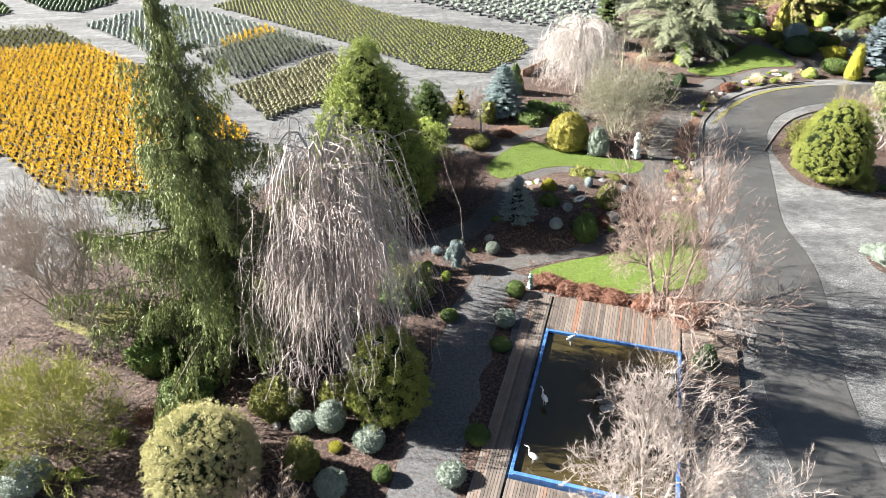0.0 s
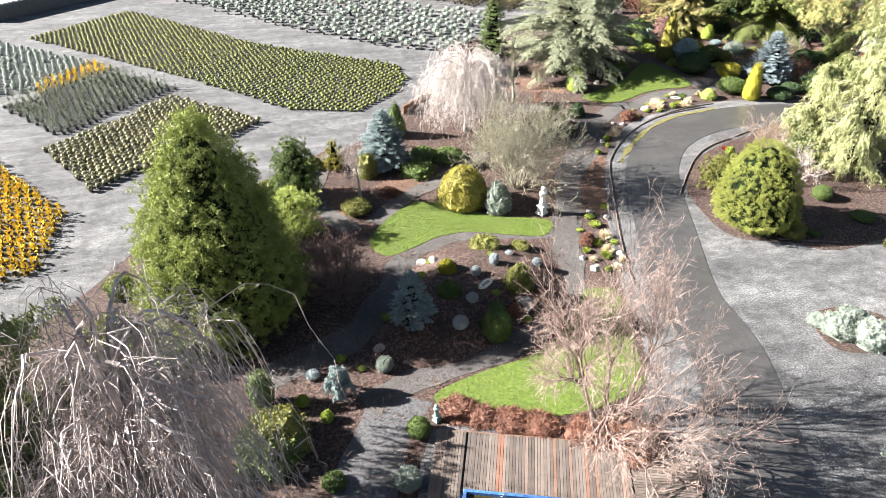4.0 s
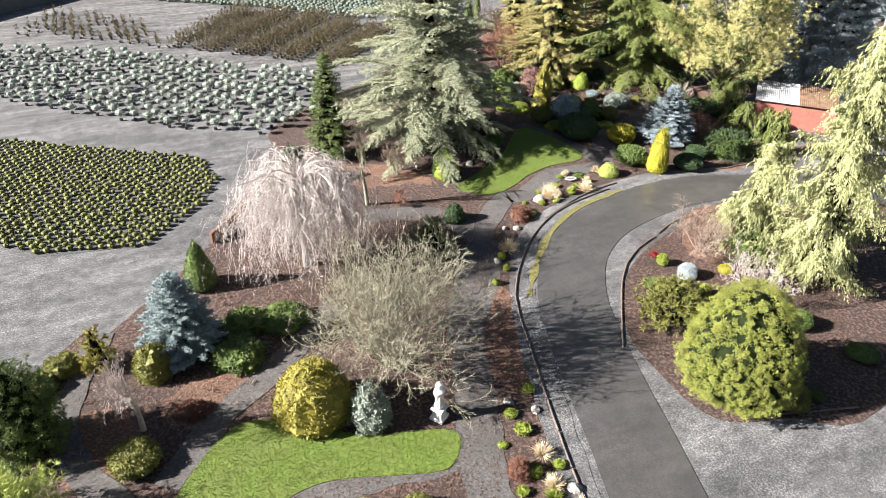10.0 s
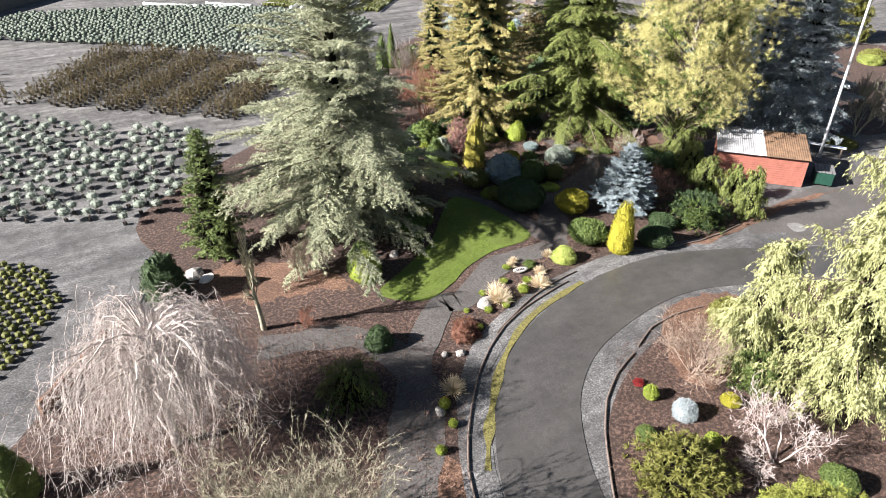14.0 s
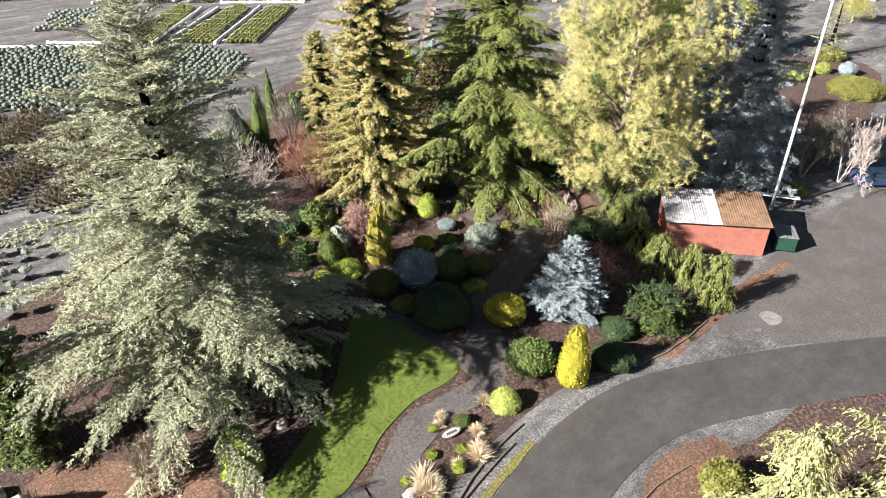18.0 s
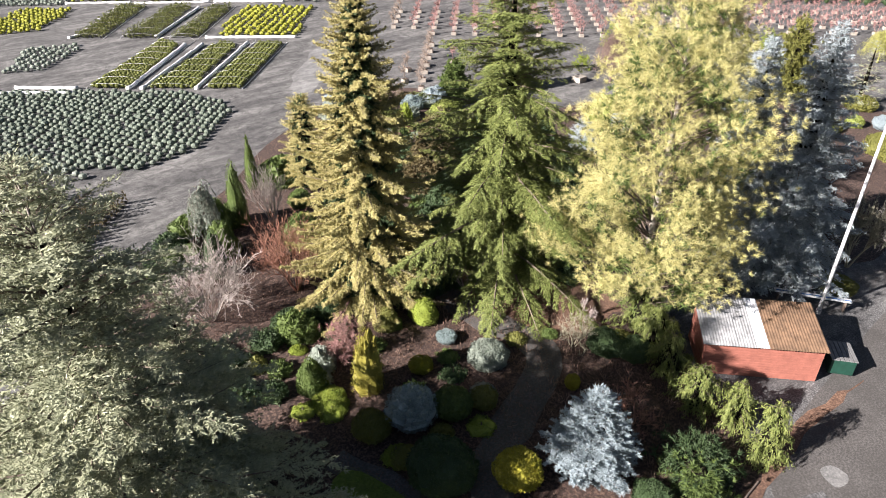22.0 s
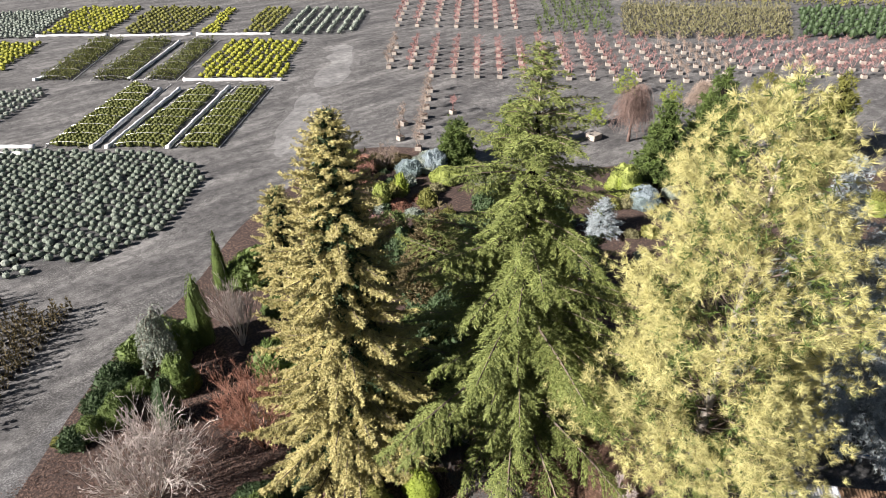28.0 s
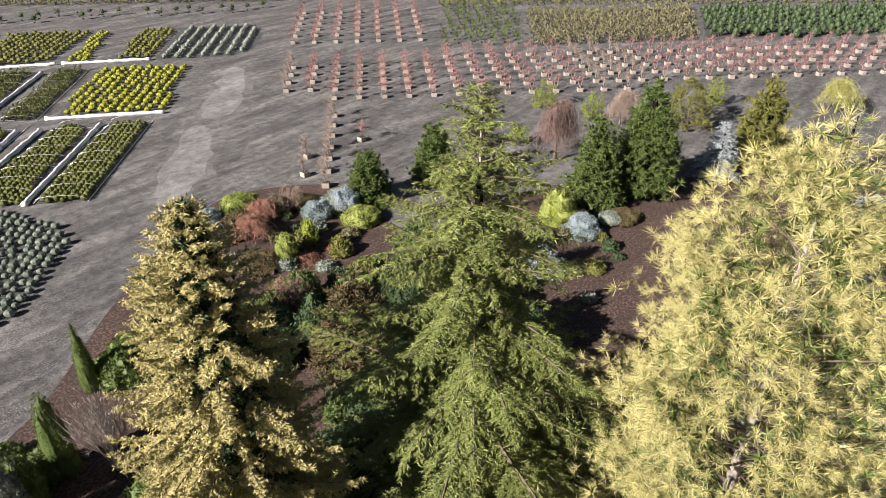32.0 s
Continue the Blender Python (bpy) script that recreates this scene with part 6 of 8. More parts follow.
def grass_tuft(x, y, h, r, mat, label):
    rng = np.random.default_rng(int(x * 100) % 997)
    n = 260
    a = rng.random(n) * 6.283
    tilt = rng.random(n) ** 0.7
    way = unit(np.stack([np.cos(a) * tilt, np.sin(a) * tilt, 1.05 - 0.8 * tilt], 1))
    at = np.stack([np.cos(a), np.sin(a), 0 * a], 1) * 0.12 * r * rng.random((n, 1))
    size = np.maximum(h, r) * rng.uniform(0.5, 0.95, n)
    return thing_at("grass_tuft", x, y, 0.03, label, "ornamental grass", "grass tufts", me=mesh_of("grass_tuft", *blades(at, way, size, 0.035, rng), mat))


for n_x, n_y, n_h, n_r in ((26.13, 52.89, 0.83, 0.64), (33.87, 69.72, 0.9, 0.76), (25.4, 48.85, 0.61, 0.56), (24.18, 50.16, 0.53, 0.41), (25.61, 51.07, 0.8, 0.42), (26.16, 49.64, 0.56, 0.33), (33.73, 69.56, 1.15, 0.72), (40.77, 75.24, 1.08, 0.66), (43.89, 77.89, 0.53, 0.42), (44.12, 74.94, 1.09, 0.52), (40.99, 75.67, 1.25, 0.59), (45.11, 76.23, 0.72, 0.42), (44.32, 75.25, 0.88, 0.4), (42.89, 75.2, 0.59, 0.4), (44.4, 78.25, 0.52, 0.46), (46.96, 77.59, 0.72, 0.37), (40.57, 75.2, 0.77, 0.58), (40.85, 74.91, 1.16, 0.75)):
    grass_tuft(n_x, n_y, n_h, n_r, STRAW, "pale straw-coloured ornamental grass tuft")
for n_x, n_y, n_h, n_r in ((-12.88, 25.52, 1, 0.88), (0.54, 44.89, 0.71, 0.8), (-0.72, 44.64, 0.62, 0.66), (25.26, 50.45, 0.7, 0.69)):
    grass_tuft(n_x, n_y, n_h, n_r, BRIGHT, "green fern clump in the mulch")
silver_bed = [(35.41, 41.56), (37.91, 42.04), (39.92, 40.62), (38.84, 38.94), (36.6, 37.91), (34.84, 38.87)]
patch("silver_bed", silver_bed, 0.012, MULCH, "small mulch bed in the gravel", "soil", 5)
for n_x, n_y, n_h, n_r in ((36.13, 39.96, 1.14, 1.11), (37.31, 38.72, 1.49, 1.09), (37.87, 40.89, 0.58, 0.95), (35.53, 40.97, 0.48, 0.76), (32.54, 29.47, 1.9, 1.31), (32.7, 30.59, 0.83, 0.91)):
    shrub(n_x, n_y, n_h, n_r, "dome", SAGE, "low silvery grey shrub in the gravel", "silver_shrub", lumpy=0.3, group="silver shrubs")

# ---- shed, bin, mast, car ----
RED_PAINT = plain("faded_red_paint", (0.3, 0.11, 0.08), 0.75, 0, 0.22, 2.0)
WHITE_METAL = plain("pale_weathered_metal", (0.27, 0.275, 0.28), 0.5, 0.2, 0.45, 1.6)
RUSTY = plain("rusty_mossy_metal", (0.13, 0.078, 0.045), 0.8, 0, 0.5, 1.6)
WHITE_PAINT = plain("white_paint", (0.75, 0.76, 0.78), 0.5, 0, 0.1, 4)
DARK = plain("black_rubber", (0.02, 0.02, 0.02), 0.7)
SHED_AT = Matrix.Translation((68.2, 80.2, 0)) @ Matrix.Rotation(radians(-47.8), 4, "Z")
shed = tagged(new("shed"), "small red-painted timber shed with a patched metal roof", "shed")
shed.matrix_basis = SHED_AT
SL, SW, HF, HB = 7.2, 3.7, 2.6, 3.3
rows_of_boards = 13
for k in range(rows_of_boards):
    z0, z1 = HF * k / rows_of_boards, HF * (k + 1) / rows_of_boards
    part("siding_board", box_mesh("siding_board", (0, 0, z0), (SL, 0.05 + 0.012 * (k % 2), z1 - 0.008), RED_PAINT, 0.008), shed)
    part("siding_board", box_mesh("siding_board", (SL - 0.05, 0.06, z0), (SL + 0.012 * (k % 2), SW, z1 - 0.008), RED_PAINT, 0.008), shed)
    part("siding_board", box_mesh("siding_board", (0 - 0.012 * (k % 2), 0.06, z0), (0.05, SW, z1 - 0.008), RED_PAINT, 0.008), shed)
part("back_wall", box_mesh("back_wall", (0.05, SW - 0.06, 0), (SL - 0.05, SW, HB - 0.05), RED_PAINT), shed)
for x0 in (0.0, SL - 0.05):
    part("gable_panel", mesh_of("gable_panel", [(x0, 0.05, HF), (x0, SW, HF), (x0, SW, HB - 0.04), (x0 + 0.05, 0.05, HF), (x0 + 0.05, SW, HF), (x0 + 0.05, SW, HB - 0.04)], [np.array([[0, 1, 2], [5, 4, 3]]), np.array([[0, 3, 4, 1], [1, 4, 5, 2], [2, 5, 3, 0]])], RED_PAINT), shed)


def corrugated(x0, x1, mat, label, lift=0.0):
    n = int((x1 - x0) / 0.04)
    xs = np.linspace(x0, x1, n)
    wavez = 0.022 * np.sin(xs * 2 * math.pi / 0.18)
    y0, y1 = -0.3, SW + 0.25
    z0, z1 = HF - 0.0 + lift, HB + 0.06 + lift
    top = np.concatenate([np.stack([xs, 0 * xs + y, z + wavez], 1) for y, z in ((y0, z0), (y1, z1))])
    low = top - [0, 0, 0.02]
    v = np.concatenate([top, low])
    k = np.arange(n - 1)
    f = np.concatenate([np.stack([k, k + 1, k + 1 + n, k + n], 1), np.stack([k + 2 * n, k + 3 * n, k + 1 + 3 * n, k + 1 + 2 * n], 1), np.stack([k, k + 2 * n, k + 1 + 2 * n, k + 1], 1)])
    part("roof_panel", mesh_of("roof_panel", v, f, mat, True), shed, label)


for x0 in (-0.25, 0.82, 1.89):
    corrugated(x0, x0 + 1.1, WHITE_METAL, "pale streaked corrugated roof sheet", 0.012 * (x0 > 0.5 and x0 < 1))
corrugated(2.96, 3.75, WHITE_PAINT, "white roof flashing sheet", 0.03)
for x0 in (3.7, 4.6, 5.5, 6.4):
    corrugated(x0, x0 + 0.93, RUSTY, "rusty mossy corrugated roof sheet", 0.01 * (x0 in (4.6, 6.4)))

BIN_GREEN = plain("green_bin_paint", (0.012, 0.055, 0.038), 0.5, 0.1)
bin_thing = tagged(new("waste_bin"), "dark green metal waste container beside the shed", "waste container")
bin_thing.matrix_basis = Matrix.Translation((75.49, 74.7, 0)) @ Matrix.Rotation(radians(-53.0), 4, "Z")
part("body", box_mesh("body", (-0.7, -1.0, 0.15), (0.8, 0.9, 1.25), BIN_GREEN, 0.04), bin_thing)
for k in range(6):
    part("lid_slat", box_mesh("lid_slat", (-0.75 + 0.27 * k, -1.05, 1.27), (-0.52 + 0.27 * k, 0.95, 1.33), plain("grey_lid", (0.16, 0.16, 0.16), 0.6), 0.01), bin_thing, "grey ribbed lid slat")
for sx in (-0.6, 0.65):
    for sy in (-0.85, 0.75):
        part("castor", mesh_of("castor", *pipe([(sx, sy - 0.04, 0.08), (sx, sy + 0.04, 0.08)], [0.08, 0.08], 10), DARK), bin_thing)
mast = tagged(new("mast"), "tall slim white flagpole beside the shed", "flagpole")
mast.location = (80.48, 77.96, 0)
part("pole", mesh_of("pole", *pipe([(0, 0, 0), (0, 0, 6), (0, 0, 13), (0, 0, 20)], [0.13, 0.12, 0.1, 0.07], 10), WHITE_PAINT, True), mast)
part("base_collar", mesh_of("base_collar", *pipe([(0, 0, 0), (0, 0, 0.35)], [0.22, 0.2], 10), WHITE_METAL), mast)
board = tagged(new("signboard"), "long white and blue board propped behind the shed", "board")
board.matrix_basis = Matrix.Translation((80.65, 78.65, 0)) @ Matrix.Rotation(radians(-58.0), 4, "Z")
part("panel", box_mesh("panel", (-2.6, 0, 0.9), (2.6, 0.5, 1.0), WHITE_PAINT, 0.02), board)
part("stripe", box_mesh("stripe", (-2.5, 0.12, 1.002), (2.5, 0.26, 1.008), BLUE_PAINT, 0), board, "blue painted stripe")
for sx in (-2.3, 2.2):
    part("trestle", box_mesh("trestle", (sx, 0.05, 0), (sx + 0.1, 0.45, 0.9), BARK), board)


def car(x, y, turn):
    root = thing_at("car", x, y, 0, "dark blue parked car at the yard's edge", "car", turn=turn)
    paint = plain("dark_blue_paint", (0.03, 0.06, 0.12), 0.3, 0.3, 0.1)
    glass, gt, gb = shader("car_glass", 0.05)
    gb.inputs["Base Color"].default_value = (0.02, 0.03, 0.035, 1)
    prof = [(-2.2, 0.3), (-2.2, 0.75), (-2.0, 0.95), (-1.3, 1.0), (-0.9, 1.42), (1.1, 1.45), (1.9, 1.0), (2.15, 0.85), (2.2, 0.3)]
    n = len(prof)
    v = np.array([(px, s * (0.88 if pz < 1.1 else 0.68), pz) for s in (-1, 1) for px, pz in prof])
    k = np.arange(n)
    quads = np.stack([k, (k + 1) % n, (k + 1) % n + n, k + n], 1)
    bm = bmesh.new()
    vs = [bm.verts.new(c) for c in v]
    for q in quads:
        bm.faces.new([vs[i] for i in q])
    bm.faces.new(vs[:n][::-1])
    bm.faces.new(vs[n:])
    bmesh.ops.recalc_face_normals(bm, faces=bm.faces)
    bmesh.ops.bevel(bm, geom=bm.edges[:], offset=0.05, segments=2, affect="EDGES")
    me = bpy.data.meshes.new("body")
    bm.to_mesh(me)
    bm.free()
    me.materials.append(paint)
    part("body", me, root)
    part("windscreen", mesh_of("windscreen", [(-1.32, -0.7, 1.04), (-1.32, 0.7, 1.04), (-0.96, 0.6, 1.4), (-0.96, -0.6, 1.4)], np.array([[0, 1, 2, 3]]), glass), root)
    part("rear_window", mesh_of("rear_window", [(1.2, -0.6, 1.43), (1.2, 0.6, 1.43), (1.85, 0.7, 1.05), (1.85, -0.7, 1.05)], np.array([[0, 1, 2, 3]]), glass), root)
    for s in (-1, 1):
        part("side_window", mesh_of("side_window", [(-1.1, s * 0.86, 1.06), (1.6, s * 0.86, 1.06), (1.0, s * 0.72, 1.4), (-0.8, s * 0.72, 1.4)], np.array([[0, 1, 2, 3]]), glass), root)
        part("tail_light", box_mesh("tail_light", (2.14, s * 0.7 - 0.12, 0.75), (2.23, s * 0.7 + 0.12, 0.92), plain("red_lens", (0.5, 0.02, 0.02), 0.3), 0.02), root)
        for wx in (-1.35, 1.35):
            wheel = part("wheel", mesh_of("tyre", *pipe([(wx, s * 0.72, 0.32), (wx, s * 0.92, 0.32)], [0.32, 0.32], 16), DARK), root)
            part("rim", mesh_of("rim", *pipe([(wx, s * 0.9, 0.32), (wx, s * 0.94, 0.32)], [0.2, 0.18], 12), WHITE_METAL), wheel)
    return root


car(91.95, 74.11, 2.4)


# ---- nursery fields ----
def inside(p, poly):
    poly = np.asarray(poly, float)
    hit = np.zeros(len(p), bool)
    for a, b in zip(poly, np.roll(poly, -1, 0)):
        cross = (a[1] > p[:, 1]) != (b[1] > p[:, 1])
        with np.errstate(divide="ignore", invalid="ignore"):
            hit ^= cross & (p[:, 0] < (b[0] - a[0]) * (p[:, 1] - a[1]) / (b[1] - a[1]) + a[0])
    return hit


# dark ground colour that stands for the shade between potted plants
ROW_SHADE = spotted("row_shade_ground", (0.03, 0.03, 0.031), (0.06, 0.06, 0.061), (0.11, 0.11, 0.11), 6.0, 0.8, 0.85, 0.2)
POT = plain("black_pot", (0.025, 0.025, 0.027), 0.6)


def field(name, poly, pitch_a, pitch_b, h, r, mat, label, style="bun", angle=46.0, leaves=26, leaf=0.16, slim=0.4, pots=True, stem=0.0, gap=0.0, jitter=0.08, seed=1, category="plant rows", shade_sheet=True, aisle=0):
    """Container plants in straight rows within an outline."""
    rng = np.random.default_rng(seed)
    poly = np.asarray(poly, float)
    mid = poly.mean(0)
    c, s = math.cos(radians(angle)), math.sin(radians(angle))
    reach = np.abs(poly - mid).sum(1).max()
    i, j = np.meshgrid(np.arange(-reach, reach, pitch_a), np.arange(-reach, reach, pitch_b), indexing="ij")
    i = i + (np.arange(i.shape[1]) % 2)[None] * pitch_a * 0.5
    p = np.stack([mid[0] + c * i - s * j, mid[1] + s * i + c * j], -1).reshape(-1, 2)
    p = p[inside(p, poly)]
    if aisle:
        lane = np.round((-(p[:, 0] - mid[0]) * s + (p[:, 1] - mid[1]) * c) / pitch_b) + 60
        p = p[lane % 7 > aisle - 1]
    p = p[rng.random(len(p)) >= gap]
    p = p + rng.normal(size=p.shape) * jitter * pitch_a
    n = len(p)
    # added dark sheet: shade among the rows, laid as a patch
    if shade_sheet:
        patch("row_shade_sheet", poly, 0.02, ROW_SHADE, "dark sheet added for the shade between the potted rows", "ground cloth", 0)
    size = rng.uniform(0.78, 1.18, n)
    base = np.c_[p, np.full(n, stem)]
    if style == "bun":
        d = unit(rng.normal(size=(n, leaves, 3)) + [0, 0, 0.55])
        d[..., 2] = np.abs(d[..., 2])
        at = base[:, None] + d * (np.array([r, r, h - stem]) * 0.72) * size[:, None, None]
        way = unit(d + rng.normal(size=d.shape) * 0.5)
    elif style == "spike":
        u = rng.random((n, leaves, 1))
        a = rng.random((n, leaves, 1)) * 6.283
        taper = r * (1.05 - u)
        at = base[:, None] + np.concatenate([np.cos(a) * taper * 0.6, np.sin(a) * taper * 0.6, u * h * 0.85], -1) * size[:, None, None]
        way = unit(np.concatenate([np.cos(a) * 0.55, np.sin(a) * 0.55, 0 * a + 0.8], -1) + rng.normal(size=at.shape) * 0.25)
    else:
        d = unit(rng.normal(size=(n, leaves, 3)))
        at = base[:, None] + np.array([0, 0, (h - stem) / 2]) + d * (np.array([r, r, (h - stem) / 2]) * 0.72) * size[:, None, None]
        way = unit(d + rng.normal(size=d.shape) * 0.5)
    long = leaf * rng.uniform(0.7, 1.3, n * leaves)
    v, f = blades(at.reshape(-1, 3), way.reshape(-1, 3), long, long * slim, rng, way.reshape(-1, 3) if style == "spike" else d.reshape(-1, 3), 0.6)
    root = tagged(new(name, mesh_of(name, v, f, mat)), label, category, "nursery fields", "stuff")
    if style != "spike":
        bv, bf = ball(5, 7)
        k = 0.74
        cores = (base[:, None] + np.array([0, 0, (h - stem) * 0.45]) + bv[None] * (np.array([r, r, (h - stem) * 0.5]) * k) * size[:, None, None]).reshape(-1, 3)
        step = (len(bv) * np.arange(n))[:, None, None]
        part("core", mesh_of("core", cores, [(b[None] + step).reshape(-1, b.shape[1]) for b in bf], mat), root, kind="stuff")
    if pots:
        q = np.c_[p, np.zeros(n)]
        part("pot", mesh_of("pot", *tubes(q, q + [0, 0, 0.24], 0.15, 0.19, 6), POT), root, kind="stuff")
    if stem:
        q = np.c_[p, np.zeros(n)]
        part("stem", mesh_of("stem", *tubes(q, q + [0, 0, stem + 0.2], 0.03, 0.02, 4), BARK), root, kind="stuff")
    return root


field("gold_rows", [(-66.96, 92.48), (-44.69, 95.97), (-28.27, 81.79), (-14.39, 64.37), (-14.57, 56.94), (-20.57, 51.83), (-28.84, 52.98), (-38.18, 61.32), (-53.4, 71.34)], 0.8, 0.78, 0.95, 0.36, AMBER, "rows of amber-gold potted conifers", "spike", 46, 24, 0.3, 0.36, seed=2)
field("olive_rows", [(-74.57, 104.35), (-53.81, 105.34), (-43.45, 95.86), (-66.96, 92.48)], 1.0, 0.9, 1.0, 0.3, OLIVE, "rows of olive-green potted shrubs", "spike", 46, 18, 0.3, 0.4, seed=3)
field("grey_rows", [(-49.39, 107.03), (-40.07, 118.51), (-20.89, 103.41), (-25.73, 94.56), (-33.86, 92.06)], 0.85, 0.85, 0.6, 0.34, SAGE, "rows of grey-green potted shrubs", "bun", 46, 18, 0.18, seed=4, gap=0.06)
field("dark_rows", [(-80.73, 143.72), (-53.8, 133.43), (-49.75, 120.28), (-53.2, 114.88), (-59.35, 116.21), (-67.71, 124.5)], 0.85, 0.8, 0.7, 0.42, DARK_GREEN, "dense rows of dark green potted shrubs", "bun", 46, 22, 0.22, seed=36)
field("dark_rows", [(-84.66, 126.33), (-69.66, 121.63), (-64.41, 114.99), (-74.28, 109.42)], 0.85, 0.8, 0.7, 0.42, GREEN, "dense rows of green potted shrubs", "bun", 46, 22, 0.22, seed=37)
field("gold_strip", [(-25.87, 95.08), (-20.89, 103.41), (-17.95, 100.25), (-24.15, 92.93)], 0.9, 0.8, 0.8, 0.3, AMBER, "strip of amber potted conifers", "spike", 46, 20, 0.28, 0.4, seed=5)
field("green_spikes", [(-27.63, 90.35), (-17.83, 99.13), (-9.37, 91.65), (-19.36, 80.71)], 0.72, 0.75, 1.5, 0.2, DUSTY, "rows of tall narrow grey-green potted plants", "spike", 46, 22, 0.28, 0.28, seed=6)
field("brown_rows", [(-19.72, 77.55), (-9.51, 88.91), (0.36, 80.24), (-13.37, 68.08)], 0.66, 0.7, 0.7, 0.35, DRAB, "rows of olive-brown potted shrubs on low trestles", "bun", 46, 24, 0.2, seed=7, stem=0.2)
field("olive_buns", [(-32.38, 116.53), (-21.13, 128.31), (-1.3, 106.89), (-8.98, 95.39)], 0.66, 0.6, 0.4, 0.28, OLIVE, "rows of low olive-green potted buns", "bun", 46, 14, 0.15, seed=8)
field("green_buns", [(-8.98, 95.39), (-1.3, 106.89), (15.73, 94.77), (16.96, 89.68), (14.36, 84.59), (10.19, 80.93), (3.6, 82.35)], 0.7, 0.64, 0.45, 0.31, BUN, "rows of low bright green potted buns", "bun", 46, 16, 0.15, seed=9)
field("grey_standards", [(-17.39, 135.96), (-13.04, 144.17), (11.36, 131.24), (32.66, 111.32), (28.65, 99.86), (22.56, 97.4), (15.24, 102.02), (-1.74, 118.34)], 1.62, 1.5, 1.25, 0.56, SAGE, "rows of round-headed grey-green topiary standards", "ball", 46, 80, 0.17, seed=10, stem=0.55, gap=0.1, jitter=0.14, shade_sheet=False)
field("brown_spires", [(16.94, 131.81), (29.11, 148.47), (41.3, 138.87), (46.07, 128.5), (50.2, 127.8), (44.41, 120.6), (40.08, 117.04), (36.35, 114.71)], 0.8, 0.85, 1.9, 0.42, BROWN, "rows of brown-leaved upright potted trees", "spike", 46, 60, 0.22, 0.45, seed=11, aisle=2, shade_sheet=False)
field("brown_spires_small", [(-1.23, 146.8), (2.43, 159.67), (14.77, 146.65), (16.93, 131.11), (13.1, 135.12)], 1.6, 0.8, 1.4, 0.3, BROWN, "scattered rows of brown upright potted trees", "spike", 46, 20, 0.38, 0.3, seed=12, gap=0.35, shade_sheet=False)
field("sage_rounds", [(11.18, 166.3), (20.57, 178.71), (48.03, 169.74), (64.5, 155.22), (67.46, 148.29), (66.25, 143.39), (58.55, 135.97), (52, 134.15), (42.26, 142.28)], 1.0, 0.95, 0.72, 0.5, FROST, "broad block of rounded grey-green potted shrubs", "bun", 46, 60, 0.15, seed=13, jitter=0.12)
BEDGREEN = foliage("bed_leaf", (0.04, 0.05, 0.012), (0.135, 0.15, 0.04))
field("tunnel_bed", [(56.14, 164.92), (72.84, 181.93), (74.12, 177.41), (60.19, 161.03)], 0.72, 0.68, 0.75, 0.4, BEDGREEN, "bed of dark green potted shrubs under hoops", "bun", 46, 20, 0.24, seed=14)
field("tunnel_bed", [(62.39, 159.63), (79.45, 174.63), (81.36, 171.99), (66.69, 155.53)], 0.72, 0.68, 0.75, 0.4, BEDGREEN, "bed of green potted shrubs under hoops", "bun", 46, 20, 0.24, seed=15)
field("tunnel_bed", [(67.99, 154.42), (84.29, 170.56), (87.15, 167.13), (71.64, 151.33)], 0.72, 0.68, 0.75, 0.4, BEDGREEN, "bed of dark green potted shrubs under hoops", "bun", 46, 20, 0.24, seed=16)
field("tunnel_bed", [(62.33, 193.26), (76.54, 211.98), (80.48, 208.7), (65.95, 190.22)], 0.8, 0.75, 1.0, 0.4, BEDGREEN, "bed of fresh green potted shrubs under hoops", "spike", 46, 18, 0.34, 0.4, seed=17)
field("tunnel_bed", [(68.59, 188), (84.03, 205.74), (87.19, 203.11), (72.88, 184.4)], 0.8, 0.75, 1.0, 0.4, BEDGREEN, "bed of fresh green potted shrubs under hoops", "spike", 46, 18, 0.34, 0.4, seed=18)
field("tunnel_bed", [(74.86, 182.73), (89.86, 199.35), (93.53, 197.84), (78.17, 179.95)], 0.8, 0.75, 1.0, 0.4, BEDGREEN, "bed of fresh green potted shrubs under hoops", "spike", 46, 18, 0.34, 0.4, seed=19)
LEMON = foliage("lemon_leaf", (0.12, 0.135, 0.015), (0.33, 0.335, 0.05))
field("lemon_rows", [(80.51, 179.09), (95.51, 196.19), (104.84, 186.88), (91.21, 170.1)], 1.5, 1.35, 0.8, 0.62, LEMON, "rows of lemon-green potted shrubs", "bun", 46, 24, 0.3, seed=20)
field("lemon_rows", [(48.04, 206.35), (60.96, 220.95), (68.99, 215.25), (58.74, 201.89)], 1.4, 1.25, 0.8, 0.58, LEMON, "rows of lemon-green potted shrubs", "bun", 46, 22, 0.3, seed=21)
field("lemon_rows", [(70.19, 222.54), (82.83, 241.28), (93.08, 232.82), (80.04, 216.54)], 1.6, 1.4, 0.8, 0.62, LEMON, "rows of lemon-green potted shrubs", "bun", 46, 18, 0.34, seed=22)
field("olive_rows", [(81.5, 213.13), (94.48, 231.66), (105.73, 222.39), (91.53, 206.99)], 1.5, 1.4, 0.8, 0.58, OLIVE, "rows of olive-green potted shrubs", "bun", 46, 18, 0.34, seed=23)
field("lemon_rows", [(93.23, 204.47), (107.14, 221.22), (108.55, 220.06), (95.69, 202.43)], 1.4, 1.2, 0.8, 0.55, LEMON, "narrow strip of lemon-green potted shrubs", "bun", 46, 18, 0.34, seed=24)
